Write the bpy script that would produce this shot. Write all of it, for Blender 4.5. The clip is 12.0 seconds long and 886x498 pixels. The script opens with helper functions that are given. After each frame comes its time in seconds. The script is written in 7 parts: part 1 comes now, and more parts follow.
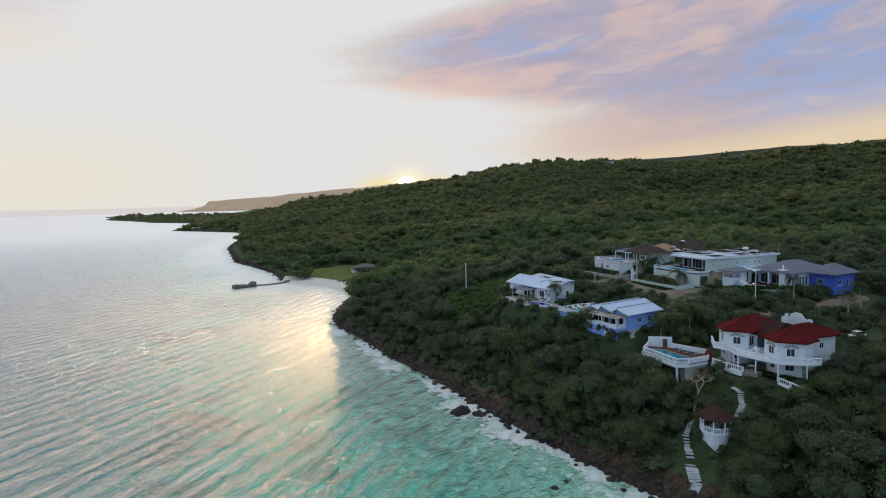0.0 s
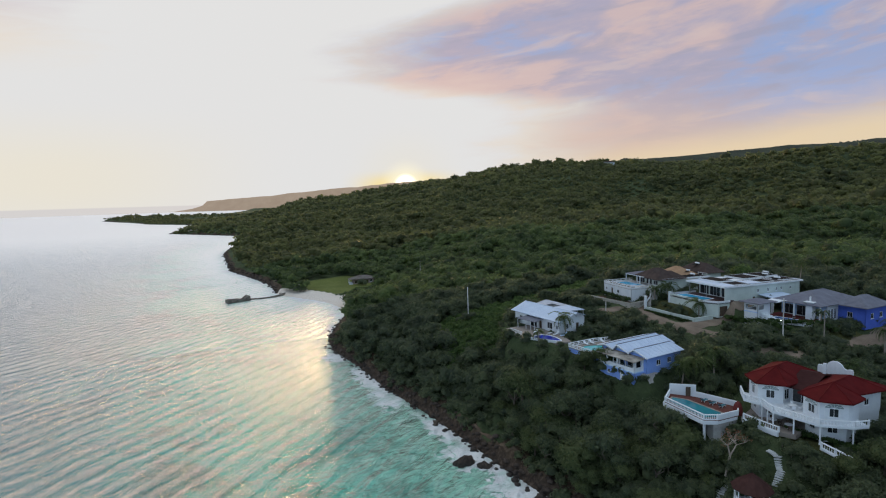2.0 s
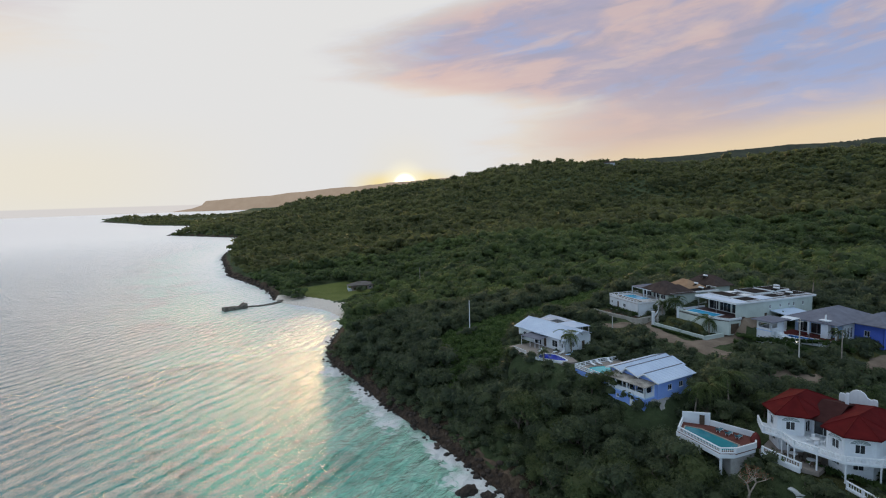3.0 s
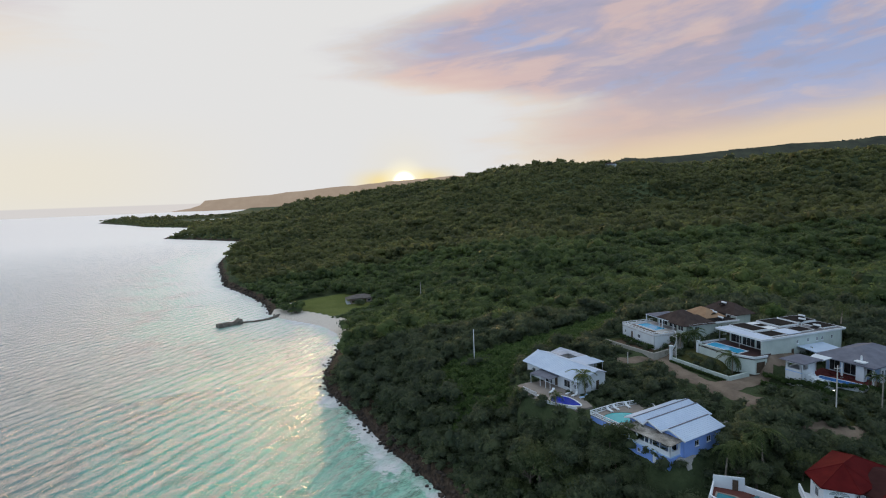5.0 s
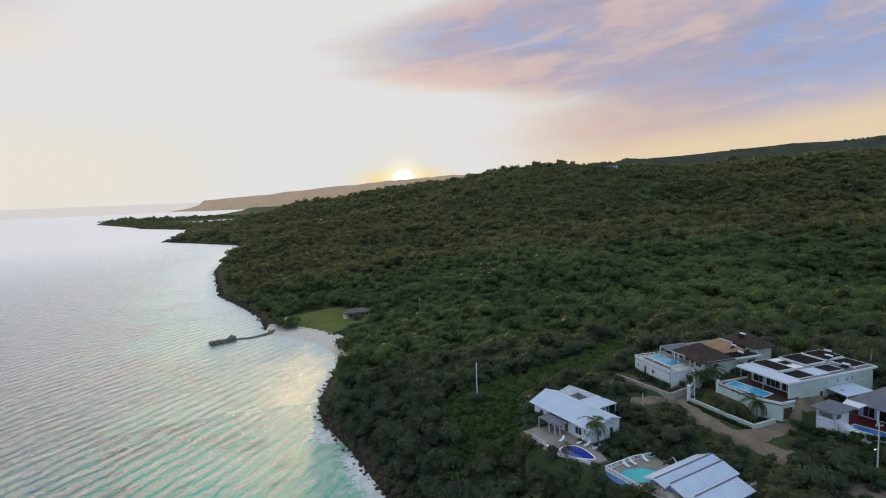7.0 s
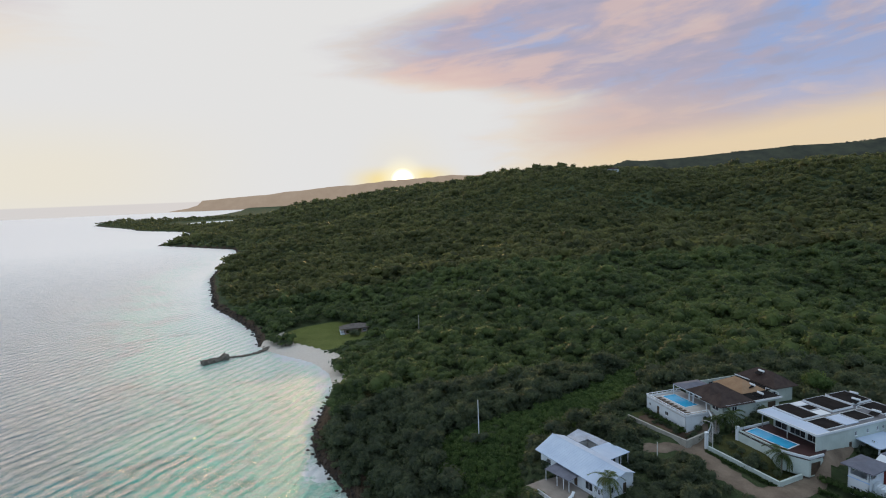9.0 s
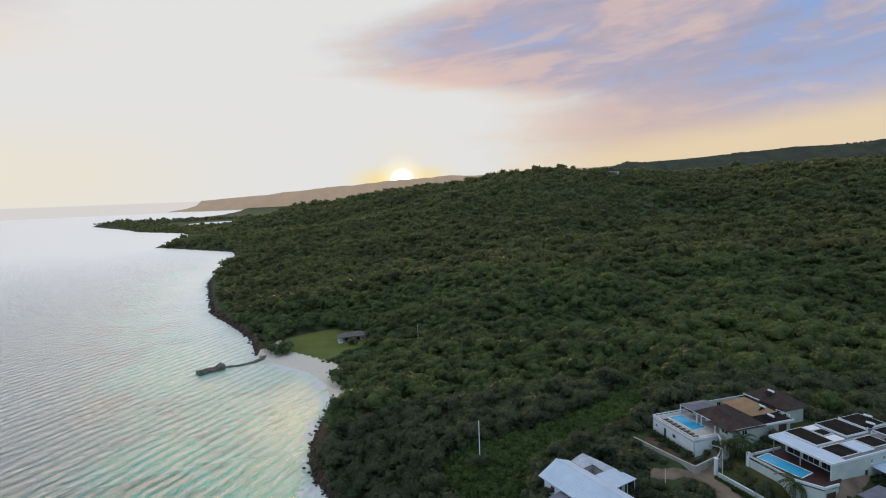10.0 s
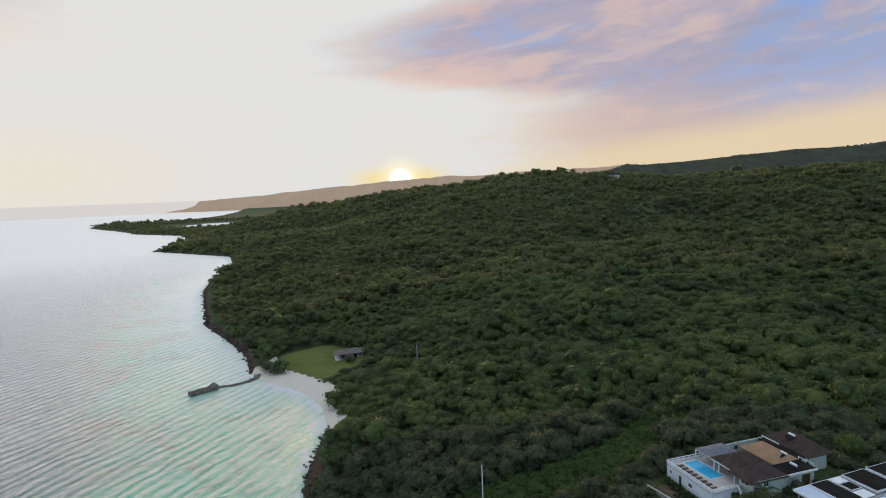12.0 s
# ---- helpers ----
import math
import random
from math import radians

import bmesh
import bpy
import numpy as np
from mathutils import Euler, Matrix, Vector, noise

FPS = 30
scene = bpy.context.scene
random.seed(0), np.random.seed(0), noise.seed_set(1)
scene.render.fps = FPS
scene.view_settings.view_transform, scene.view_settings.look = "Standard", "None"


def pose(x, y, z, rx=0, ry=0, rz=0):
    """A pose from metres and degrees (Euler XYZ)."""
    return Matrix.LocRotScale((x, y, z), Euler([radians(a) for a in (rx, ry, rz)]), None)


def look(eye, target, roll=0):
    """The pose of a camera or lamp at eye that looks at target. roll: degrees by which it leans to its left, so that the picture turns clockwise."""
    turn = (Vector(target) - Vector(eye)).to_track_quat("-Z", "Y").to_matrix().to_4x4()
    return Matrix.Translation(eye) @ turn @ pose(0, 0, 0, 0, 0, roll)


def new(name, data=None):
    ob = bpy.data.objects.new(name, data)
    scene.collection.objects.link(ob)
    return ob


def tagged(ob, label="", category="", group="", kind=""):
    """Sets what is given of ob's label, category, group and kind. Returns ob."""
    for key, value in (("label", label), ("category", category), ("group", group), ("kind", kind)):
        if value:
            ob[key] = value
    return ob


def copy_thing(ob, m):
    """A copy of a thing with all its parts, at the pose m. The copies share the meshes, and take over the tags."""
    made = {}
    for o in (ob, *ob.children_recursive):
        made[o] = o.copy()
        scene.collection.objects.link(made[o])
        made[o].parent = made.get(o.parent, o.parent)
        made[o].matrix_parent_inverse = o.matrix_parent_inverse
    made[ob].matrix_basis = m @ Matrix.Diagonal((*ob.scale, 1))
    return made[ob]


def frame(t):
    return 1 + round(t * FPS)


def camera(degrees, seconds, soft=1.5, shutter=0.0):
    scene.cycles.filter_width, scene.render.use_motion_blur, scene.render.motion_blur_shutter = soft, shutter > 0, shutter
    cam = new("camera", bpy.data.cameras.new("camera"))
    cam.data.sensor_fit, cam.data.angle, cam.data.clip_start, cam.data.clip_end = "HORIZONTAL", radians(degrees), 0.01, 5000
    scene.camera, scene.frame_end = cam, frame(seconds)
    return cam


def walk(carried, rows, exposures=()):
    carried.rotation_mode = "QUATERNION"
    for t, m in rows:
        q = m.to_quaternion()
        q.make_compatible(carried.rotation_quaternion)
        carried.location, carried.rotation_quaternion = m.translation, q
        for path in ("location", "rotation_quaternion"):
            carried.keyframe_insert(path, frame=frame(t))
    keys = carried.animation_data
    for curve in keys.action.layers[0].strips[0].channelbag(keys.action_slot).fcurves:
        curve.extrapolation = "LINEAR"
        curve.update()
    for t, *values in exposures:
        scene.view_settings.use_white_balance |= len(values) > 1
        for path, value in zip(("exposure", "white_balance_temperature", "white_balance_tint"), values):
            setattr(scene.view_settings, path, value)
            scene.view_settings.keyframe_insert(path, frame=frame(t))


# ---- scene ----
# camera: a slow rise and glide forward along the coast
cam = camera(77.76, 12.0, soft=1.1)
PATH = [
    (0.0, pose(0.00, 0.00, 48.70, 84.905, 1.366, 0.000)),
    (0.5, pose(-0.07, 2.83, 50.51, 84.856, 1.430, -0.012)),
    (1.0, pose(-0.14, 5.58, 52.27, 84.795, 1.491, -0.029)),
    (1.5, pose(-0.18, 8.29, 54.08, 84.738, 1.549, -0.064)),
    (2.0, pose(-0.24, 10.94, 55.91, 84.683, 1.610, -0.112)),
    (2.5, pose(-0.37, 13.62, 57.77, 84.627, 1.671, -0.156)),
    (3.0, pose(-0.53, 16.33, 59.65, 84.571, 1.729, -0.187)),
    (5.0, pose(-1.16, 26.90, 67.12, 84.343, 1.972, -0.264)),
    (5.5, pose(-1.19, 29.54, 68.99, 84.293, 2.028, -0.287)),
    (6.0, pose(-1.17, 32.18, 70.81, 84.245, 2.084, -0.309)),
    (6.5, pose(-1.15, 34.90, 72.64, 84.202, 2.127, -0.320)),
    (7.0, pose(-1.10, 37.50, 74.47, 84.168, 2.148, -0.326)),
    (9.0, pose(-0.83, 47.34, 81.86, 84.092, 2.138, -0.391)),
    (9.5, pose(-0.81, 49.78, 83.70, 84.084, 2.130, -0.422)),
    (10.0, pose(-0.80, 52.15, 85.51, 84.075, 2.119, -0.463)),
    (10.5, pose(-0.88, 54.45, 87.35, 84.059, 2.111, -0.496)),
    (11.0, pose(-0.95, 56.67, 89.25, 84.045, 2.107, -0.533)),
    (11.5, pose(-0.99, 58.85, 91.16, 84.035, 2.107, -0.573)),
    (12.0, pose(-1.03, 61.01, 93.03, 84.021, 2.110, -0.611)),
]
walk(cam, PATH)

# ---- light: dusk sky with the sun on the ridge ----
SUN_AZ, SUN_EL = radians(-3.7), radians(1.35)


def nodes_of(owner):
    owner.use_nodes = True
    owner.node_tree.nodes.clear()
    return owner.node_tree


class Graph:
    """Small helper to write node graphs in one line each."""

    def __init__(self, owner):
        self.tree = nodes_of(owner)

    def node(self, kind, operation=""):
        n = self.tree.nodes.new(kind)
        if operation:
            n.operation = operation
        return n

    def link(self, a, b):
        self.tree.links.new(a, b)

    def put(self, socket, value):
        if hasattr(value, "is_linked"):
            self.link(value, socket)
        elif isinstance(value, (tuple, list)) and len(value) == 3 and socket.type == "RGBA":
            socket.default_value = (*value, 1)
        else:
            socket.default_value = value

    def math(self, op, a, b=0.0, c=0.0, clamp=False):
        n = self.node("ShaderNodeMath", op)
        n.use_clamp = clamp
        for s, v in zip(n.inputs, (a, b, c)):
            self.put(s, v)
        return n.outputs[0]

    def ramp(self, fac, *stops, ease="LINEAR"):
        n = self.node("ShaderNodeValToRGB")
        n.color_ramp.interpolation = ease
        e = n.color_ramp.elements
        while len(e) < len(stops):
            e.new(0.5)
        for el, (p, col) in zip(e, stops):
            el.position = p
            el.color = (*col, 1) if isinstance(col, (tuple, list)) else (col, col, col, 1)
        self.put(n.inputs[0], fac)
        return n.outputs[0]

    def mix(self, fac, a, b, blend="MIX"):
        n = self.node("ShaderNodeMix")
        n.data_type, n.blend_type = "RGBA", blend
        self.put(n.inputs[0], fac), self.put(n.inputs[6], a), self.put(n.inputs[7], b)
        return n.outputs[2]

    def smooth(self, v, lo, hi, out_lo=0.0, out_hi=1.0):
        n = self.node("ShaderNodeMapRange")
        n.interpolation_type = "SMOOTHSTEP"
        for s, x in zip(n.inputs, (v, lo, hi, out_lo, out_hi)):
            self.put(s, x)
        return n.outputs[0]

    def noise(self, vec, scale, detail=3.0, rough=0.55, distort=0.0):
        n = self.node("ShaderNodeTexNoise")
        self.put(n.inputs["Vector"], vec)
        n.inputs["Scale"].default_value = scale
        n.inputs["Detail"].default_value = detail
        n.inputs["Roughness"].default_value = rough
        n.inputs["Distortion"].default_value = distort
        return n.outputs["Fac"]

    def attribute(self, name):
        n = self.node("ShaderNodeAttribute")
        n.attribute_name = name
        return n.outputs["Fac"]

    def vec(self, x, y, z=0.0):
        n = self.node("ShaderNodeCombineXYZ")
        for s, v in zip(n.inputs, (x, y, z)):
            self.put(s, v)
        return n.outputs[0]

    def scaled(self, v, sx, sy, sz, rz=0.0):
        n = self.node("ShaderNodeMapping")
        self.put(n.inputs["Vector"], v)
        n.inputs["Scale"].default_value = (sx, sy, sz)
        n.inputs["Rotation"].default_value = (0, 0, radians(rz))
        return n.outputs[0]


def build_world():
    world = bpy.data.worlds.new("dusk_sky")
    scene.world = world
    g = Graph(world)
    way = g.node("ShaderNodeTexCoord").outputs["Generated"]
    sep = g.node("ShaderNodeSeparateXYZ")
    g.link(way, sep.inputs[0])
    x, y, z = sep.outputs
    deg = 57.2958
    az = g.math("MULTIPLY", g.math("ARCTAN2", x, y), deg)
    el = g.math("MULTIPLY", g.math("ARCSINE", z), deg)
    # clear air behind the clouds
    sky = g.node("ShaderNodeTexSky")
    sky.sky_type, sky.sun_disc, sky.sun_elevation, sky.sun_rotation = "NISHITA", False, radians(3), SUN_AZ
    sky.altitude, sky.dust_density = 50, 1.5
    clear = g.mix(1.0, sky.outputs[0], (0.10, 0.10, 0.10), "MULTIPLY")
    # long cloud streaks, drawn out sideways and rising to the right
    tilt = g.math("MULTIPLY", g.math("MULTIPLY", az, -0.0010), el)
    q = g.vec(g.math("MULTIPLY", az, 0.042), g.math("ADD", g.math("MULTIPLY", el, 0.15), tilt), 3.7)
    n1 = g.noise(q, 0.95, 5.0, 0.5, 0.3)
    n2 = g.noise(q, 2.3, 6.0, 0.58, 0.35)
    n3 = g.noise(g.scaled(q, 0.8, 1.25, 1.0), 3.3, 6.0, 0.56, 0.5)
    blue, lilac, pink = (0.27, 0.41, 0.74), (0.42, 0.40, 0.53), (0.62, 0.485, 0.50)
    tone = g.math("ADD", g.math("MULTIPLY", n1, 0.5), g.math("MULTIPLY", n2, 0.5))
    tone = g.math("ADD", tone, g.smooth(az, 4.0, 40.0, 0.05, -0.045))
    cloud = g.ramp(tone, (0.38, blue), (0.43, (0.34, 0.41, 0.64)), (0.49, lilac), (0.60, pink), ease="EASE")
    cloud = g.mix(g.smooth(n3, 0.51, 0.68, 0.0, 0.5), cloud, (0.68, 0.55, 0.53))
    cloud = g.mix(g.smooth(n3, 0.48, 0.34, 0.0, 0.55), cloud, (0.35, 0.36, 0.49))
    cloud = g.mix(0.08, cloud, clear)
    low = g.math("ADD", el, g.math("MULTIPLY", g.math("SUBTRACT", n2, 0.5), 8.0))
    cloud = g.mix(g.smooth(low, 3.0, 11.0, 0.85, 0.0), cloud, (0.66, 0.51, 0.44))
    rise = g.math("SUBTRACT", el, g.math("MULTIPLY", g.math("MAXIMUM", az, 0.0), 0.11))
    cloud = g.mix(g.smooth(rise, 0.4, 3.6, 0.65, 0.0), cloud, (0.86, 0.70, 0.42))
    # the bright veil round the sun; the cloud deck begins at a ragged front
    front = g.ramp(g.math("DIVIDE", el, 40.0, clamp=True), (0.0, 0.60), (0.12, 0.595), (0.18, 0.61), (0.21, 0.64), (0.235, 0.60), (0.265, 0.50), (0.295, 0.405), (0.37, 0.39), (0.405, 0.42), (0.44, 0.48), (0.50, 0.60), (1.0, 0.68))
    front = g.math("MULTIPLY_ADD", front, 80.0, -40.0)
    ragged = g.math("ADD", g.math("MULTIPLY", g.math("SUBTRACT", n1, 0.5), 7.0), g.math("ADD", g.math("MULTIPLY", g.math("SUBTRACT", n2, 0.5), 11.0), g.math("MULTIPLY", g.math("SUBTRACT", n3, 0.5), 9.0)))
    over = g.math("ADD", g.math("SUBTRACT", az, front), ragged)
    veil = g.smooth(over, -6.0, g.smooth(el, 4.0, 12.0, 13.0, 9.0), 1.0, 0.0)
    left = g.math("ADD", g.math("ADD", az, g.math("MULTIPLY", g.math("SUBTRACT", el, 18.0), -0.5)), g.math("MULTIPLY", ragged, 1.3))
    band = g.math("MULTIPLY", g.smooth(el, 10.5, 15.0), g.smooth(el, 45.0, 60.0, 1.0, 0.4))
    wisp = g.math("MULTIPLY", band, g.smooth(left, -41.0, -29.0, 0.75, 0.0))
    white, cream = (0.765, 0.76, 0.755), (0.83, 0.765, 0.62)
    warm = g.math("MULTIPLY", g.smooth(az, -14.0, -36.0), g.smooth(g.math("ABSOLUTE", g.math("SUBTRACT", el, 2.5)), 0.5, 7.0, 0.7, 0.0))
    edge = g.math("MAXIMUM", g.smooth(over, -3.0, 1.5, 0.0, 0.55), warm)
    glow = g.mix(edge, white, cream)
    glow = g.mix(wisp, glow, g.mix(g.smooth(el, 13.0, 17.0), (0.82, 0.68, 0.52), (0.63, 0.57, 0.61)))
    col = g.mix(veil, cloud, glow)
    # the sun's aureole
    sun_dir = (math.sin(SUN_AZ) * math.cos(SUN_EL), math.cos(SUN_AZ) * math.cos(SUN_EL), math.sin(SUN_EL))
    dot = g.node("ShaderNodeVectorMath", operation="DOT_PRODUCT")
    g.link(way, dot.inputs[0])
    dot.inputs[1].default_value = sun_dir
    ang = g.math("MULTIPLY", g.math("ARCCOSINE", g.math("MINIMUM", dot.outputs["Value"], 0.999999)), deg)
    halo = g.math("MULTIPLY", g.smooth(ang, 0.8, 7.0, 1.0, 0.0), g.smooth(el, 1.5, 3.2, 1.0, 0.12))
    col = g.mix(halo, col, (0.95, 0.74, 0.26))
    col = g.mix(g.smooth(ang, 0.6, 3.0, 1.0, 0.0), col, (1.0, 0.93, 0.70))
    col = g.mix(g.smooth(ang, 0.3, 1.35, 1.0, 0.0), col, (4.0, 3.6, 2.5))
    # the clear blue half of the sky, behind and overhead
    col = g.mix(g.smooth(ang, 48.0, 100.0, 0.0, 0.92), col, (0.42, 0.59, 0.80))
    # paler, brighter sky overhead, out of view, added to light the treetops
    col = g.mix(g.smooth(el, 38.0, 62.0, 0.0, 0.85), col, (0.76, 0.89, 0.98))
    # far sea under the horizon, in the haze
    haze = g.mix(g.smooth(g.math("ABSOLUTE", g.math("ADD", az, 4.0)), 10.0, 60.0), (0.69, 0.65, 0.63), (0.64, 0.63, 0.63))
    col = g.mix(g.smooth(el, -0.12, 0.02, 1.0, 0.0), col, haze)
    bg = g.node("ShaderNodeBackground")
    g.link(col, bg.inputs[0])
    bg.inputs[1].default_value = 1.0
    g.link(bg.outputs[0], g.node("ShaderNodeOutputWorld").inputs[0])


build_world()
lamp = bpy.data.lights.new("sun", "SUN")
lamp.energy, lamp.angle, lamp.color = 2.2, radians(13), (1.0, 0.64, 0.26)
sun = new("sun", lamp)
sun.matrix_world = look((-60, 900, 120), (-60 + 60 * math.tan(-SUN_AZ) * 15, 0, 120 - 900 * math.tan(math.radians(3.8))))

# ---- materials ----
def shader(name, build, rough=0.7, spec=0.3, metal=0.0):
    m = bpy.data.materials.new(name)
    g = Graph(m)
    p = g.node("ShaderNodeBsdfPrincipled")
    p.inputs["Roughness"].default_value, p.inputs["Specular IOR Level"].default_value, p.inputs["Metallic"].default_value = rough, spec, metal
    g.link(p.outputs[0], g.node("ShaderNodeOutputMaterial").inputs[0])
    at = g.node("ShaderNodeNewGeometry")
    build(g, p, at.outputs["Position"], at)
    return m


def bump(g, p, height, distance, strength=1.0):
    n = g.node("ShaderNodeBump")
    n.inputs["Distance"].default_value, n.inputs["Strength"].default_value = distance, strength
    g.put(n.inputs["Height"], height)
    g.link(n.outputs[0], p.inputs["Normal"])


def mottled(name, dark, light, size=1.0, rough=0.75, relief=0.01, spec=0.25, streak=0.0, metal=0.0):
    """A plain surface with stains at a large and grain at a small scale."""
    def build(g, p, at, geo):
        big, small = g.noise(at, 0.6 / size, 4), g.noise(at, 6.0 / size, 5, 0.65)
        f = g.math("ADD", g.math("MULTIPLY", big, 0.65), g.math("MULTIPLY", small, 0.35))
        col = g.ramp(f, (0.32, dark), (0.66, light))
        if streak:
            s = g.noise(g.scaled(at, 2.2, 2.2, 0.12), 1.0, 4, 0.7)
            col = g.mix(g.smooth(s, 0.55, 0.75, 0.0, streak), col, tuple(c * 0.55 for c in dark))
        g.put(p.inputs["Base Color"], col)
        g.put(p.inputs["Roughness"], g.smooth(small, 0.3, 0.7, rough - 0.1, rough + 0.1))
        bump(g, p, small, relief)
    return shader(name, build, rough, spec, metal)


def leafy(name, dark, mid, light, spread=7.0):
    """Foliage: each clump has a shade of its own, with stands of lighter and darker trees."""
    def build(g, p, at, geo):
        isle = geo.outputs["Random Per Island"]
        stand = g.noise(at, 1.0 / spread, 3, 0.6)
        far = g.noise(at, 0.012, 3, 0.6)
        tone = g.math("ADD", g.math("MULTIPLY", isle, 0.46), g.math("ADD", g.math("MULTIPLY_ADD", stand, 1.05, -0.19), g.math("MULTIPLY", g.math("SUBTRACT", far, 0.5), 0.7)))
        tone = g.math("MULTIPLY_ADD", g.math("SUBTRACT", g.noise(at, 2.6, 2, 0.6), 0.5), 0.40, tone)
        col = g.ramp(tone, (0.22, dark), (0.5, mid), (0.82, light))
        g.put(p.inputs["Base Color"], col)
        p.inputs["Transmission Weight"].default_value = 0.0
        bump(g, p, g.noise(at, 2.2, 3, 0.7), 0.8, 0.7)
        soft = g.node("ShaderNodeBsdfTranslucent")
        g.put(soft.inputs[0], col)
        both = g.node("ShaderNodeMixShader")
        both.inputs[0].default_value = 0.6
        g.link(p.outputs[0], both.inputs[1]), g.link(soft.outputs[0], both.inputs[2])
        out = [n for n in g.tree.nodes if n.type == "OUTPUT_MATERIAL"][0]
        g.link(both.outputs[0], out.inputs[0])
    return shader(name, build, 0.5, 0.22)


LEAF = leafy("leaf_broad", (0.084, 0.108, 0.072), (0.112, 0.140, 0.083), (0.172, 0.205, 0.105), 4.5)
LEAF_OLIVE = leafy("leaf_olive", (0.062, 0.085, 0.042), (0.102, 0.132, 0.060), (0.172, 0.205, 0.088))
CANOPY = leafy("canopy", (0.070, 0.102, 0.048), (0.120, 0.166, 0.066), (0.20, 0.26, 0.088), 14.0)
# canopy made lighter and warmer: the low sun's glare is in these leaf colours
SUNGLOW_CANOPY = leafy("sunglow_canopy", (0.088, 0.102, 0.046), (0.150, 0.162, 0.066), (0.23, 0.24, 0.088), 14.0)
PALM = leafy("palm_leaf", (0.055, 0.085, 0.035), (0.11, 0.155, 0.06), (0.20, 0.25, 0.10))
SCRUB = leafy("scrub_leaf", (0.060, 0.105, 0.036), (0.110, 0.175, 0.056), (0.19, 0.27, 0.085))
PALE_STONE = mottled("pale_rubble", (0.20, 0.19, 0.17), (0.46, 0.44, 0.41), 0.8, 0.95, 0.03)
RED_LEAF = leafy("red_leaf", (0.16, 0.05, 0.03), (0.30, 0.10, 0.06), (0.42, 0.18, 0.10))
BARK = mottled("bark", (0.09, 0.07, 0.055), (0.22, 0.18, 0.14), 0.6, 0.9, 0.02)
PALE_BARK = mottled("pale_bark", (0.24, 0.19, 0.15), (0.42, 0.36, 0.30), 0.6, 0.9, 0.02)
WHITE = mottled("white_render", (0.62, 0.655, 0.70), (0.75, 0.78, 0.81), 1.6, 0.8, 0.004, streak=0.18)
WHITE_TRIM = mottled("white_trim", (0.68, 0.71, 0.745), (0.78, 0.80, 0.83), 0.8, 0.6, 0.002)
CREAM = mottled("pale_green_render", (0.46, 0.53, 0.50), (0.60, 0.66, 0.62), 1.6, 0.8, 0.004, streak=0.3)
BLUE = mottled("blue_render", (0.20, 0.33, 0.74), (0.28, 0.43, 0.86), 1.6, 0.75, 0.004, streak=0.25)
DEEP_BLUE = mottled("deep_blue_render", (0.06, 0.11, 0.50), (0.10, 0.17, 0.62), 1.6, 0.75, 0.004, streak=0.2)
PALE_BLUE = mottled("pale_blue_render", (0.34, 0.52, 0.80), (0.46, 0.64, 0.88), 1.6, 0.75, 0.004, streak=0.2)
GREY_WALL = mottled("grey_concrete", (0.26, 0.25, 0.24), (0.46, 0.45, 0.43), 1.2, 0.9, 0.01, streak=0.5)
STAINED = mottled("stained_slab", (0.03, 0.022, 0.018), (0.52, 0.48, 0.43), 1.3, 0.85, 0.008, 0.1)
RED_TILE = mottled("red_roof_shingle", (0.065, 0.006, 0.007), (0.11, 0.011, 0.011), 1.0, 0.85, 0.01, 0.06)
BROWN_TILE = mottled("brown_shingle", (0.042, 0.030, 0.028), (0.085, 0.062, 0.055), 1.0, 0.9, 0.01, 0.08)
DARK_TILE = mottled("dark_maroon_shingle", (0.032, 0.012, 0.012), (0.06, 0.024, 0.022), 1.0, 0.9, 0.01, 0.06)
TAN_TILE = mottled("tan_shingle", (0.26, 0.155, 0.09), (0.38, 0.24, 0.145), 1.0, 0.85, 0.01)
GREY_TILE = mottled("grey_shingle", (0.12, 0.12, 0.15), (0.19, 0.195, 0.235), 1.0, 0.85, 0.01, 0.12)
STAINED_METAL = mottled("stained_metal_roof", (0.27, 0.27, 0.31), (0.56, 0.61, 0.70), 2.6, 0.6, 0.003, 0.4, streak=0.2)
METAL_ROOF = mottled("white_metal_roof", (0.44, 0.53, 0.68), (0.56, 0.65, 0.78), 2.0, 0.45, 0.003, 0.5, streak=0.1)
TAR = mottled("dark_roof_membrane", (0.010, 0.009, 0.009), (0.026, 0.024, 0.024), 1.2, 0.9, 0.006, 0.06)
PAVING = mottled("terracotta_paving", (0.085, 0.026, 0.022), (0.15, 0.05, 0.038), 1.0, 0.8, 0.004)
SAND_PAVING = mottled("buff_paving", (0.20, 0.17, 0.15), (0.33, 0.285, 0.25), 1.4, 0.8, 0.004)
GREY_MEMBRANE = mottled("grey_membrane", (0.10, 0.10, 0.11), (0.22, 0.22, 0.235), 1.2, 0.8, 0.004)
BUFF_WALL = mottled("buff_render", (0.30, 0.285, 0.25), (0.46, 0.43, 0.38), 1.4, 0.85, 0.004, streak=0.25)
BED_EARTH = mottled("bed_earth", (0.07, 0.045, 0.032), (0.14, 0.095, 0.065), 1.5, 0.95, 0.03)
DARK_PAVING = mottled("dark_paving", (0.035, 0.018, 0.018), (0.075, 0.036, 0.034), 1.0, 0.6, 0.004)
PALE_PAVING = mottled("pale_paving", (0.40, 0.375, 0.36), (0.55, 0.52, 0.50), 1.4, 0.8, 0.004)
DIRT = mottled("dirt_road", (0.11, 0.082, 0.062), (0.25, 0.19, 0.145), 2.0, 0.95, 0.03)
LEDGE = mottled("ledge_earth", (0.06, 0.042, 0.03), (0.15, 0.105, 0.07), 2.0, 0.95, 0.03)
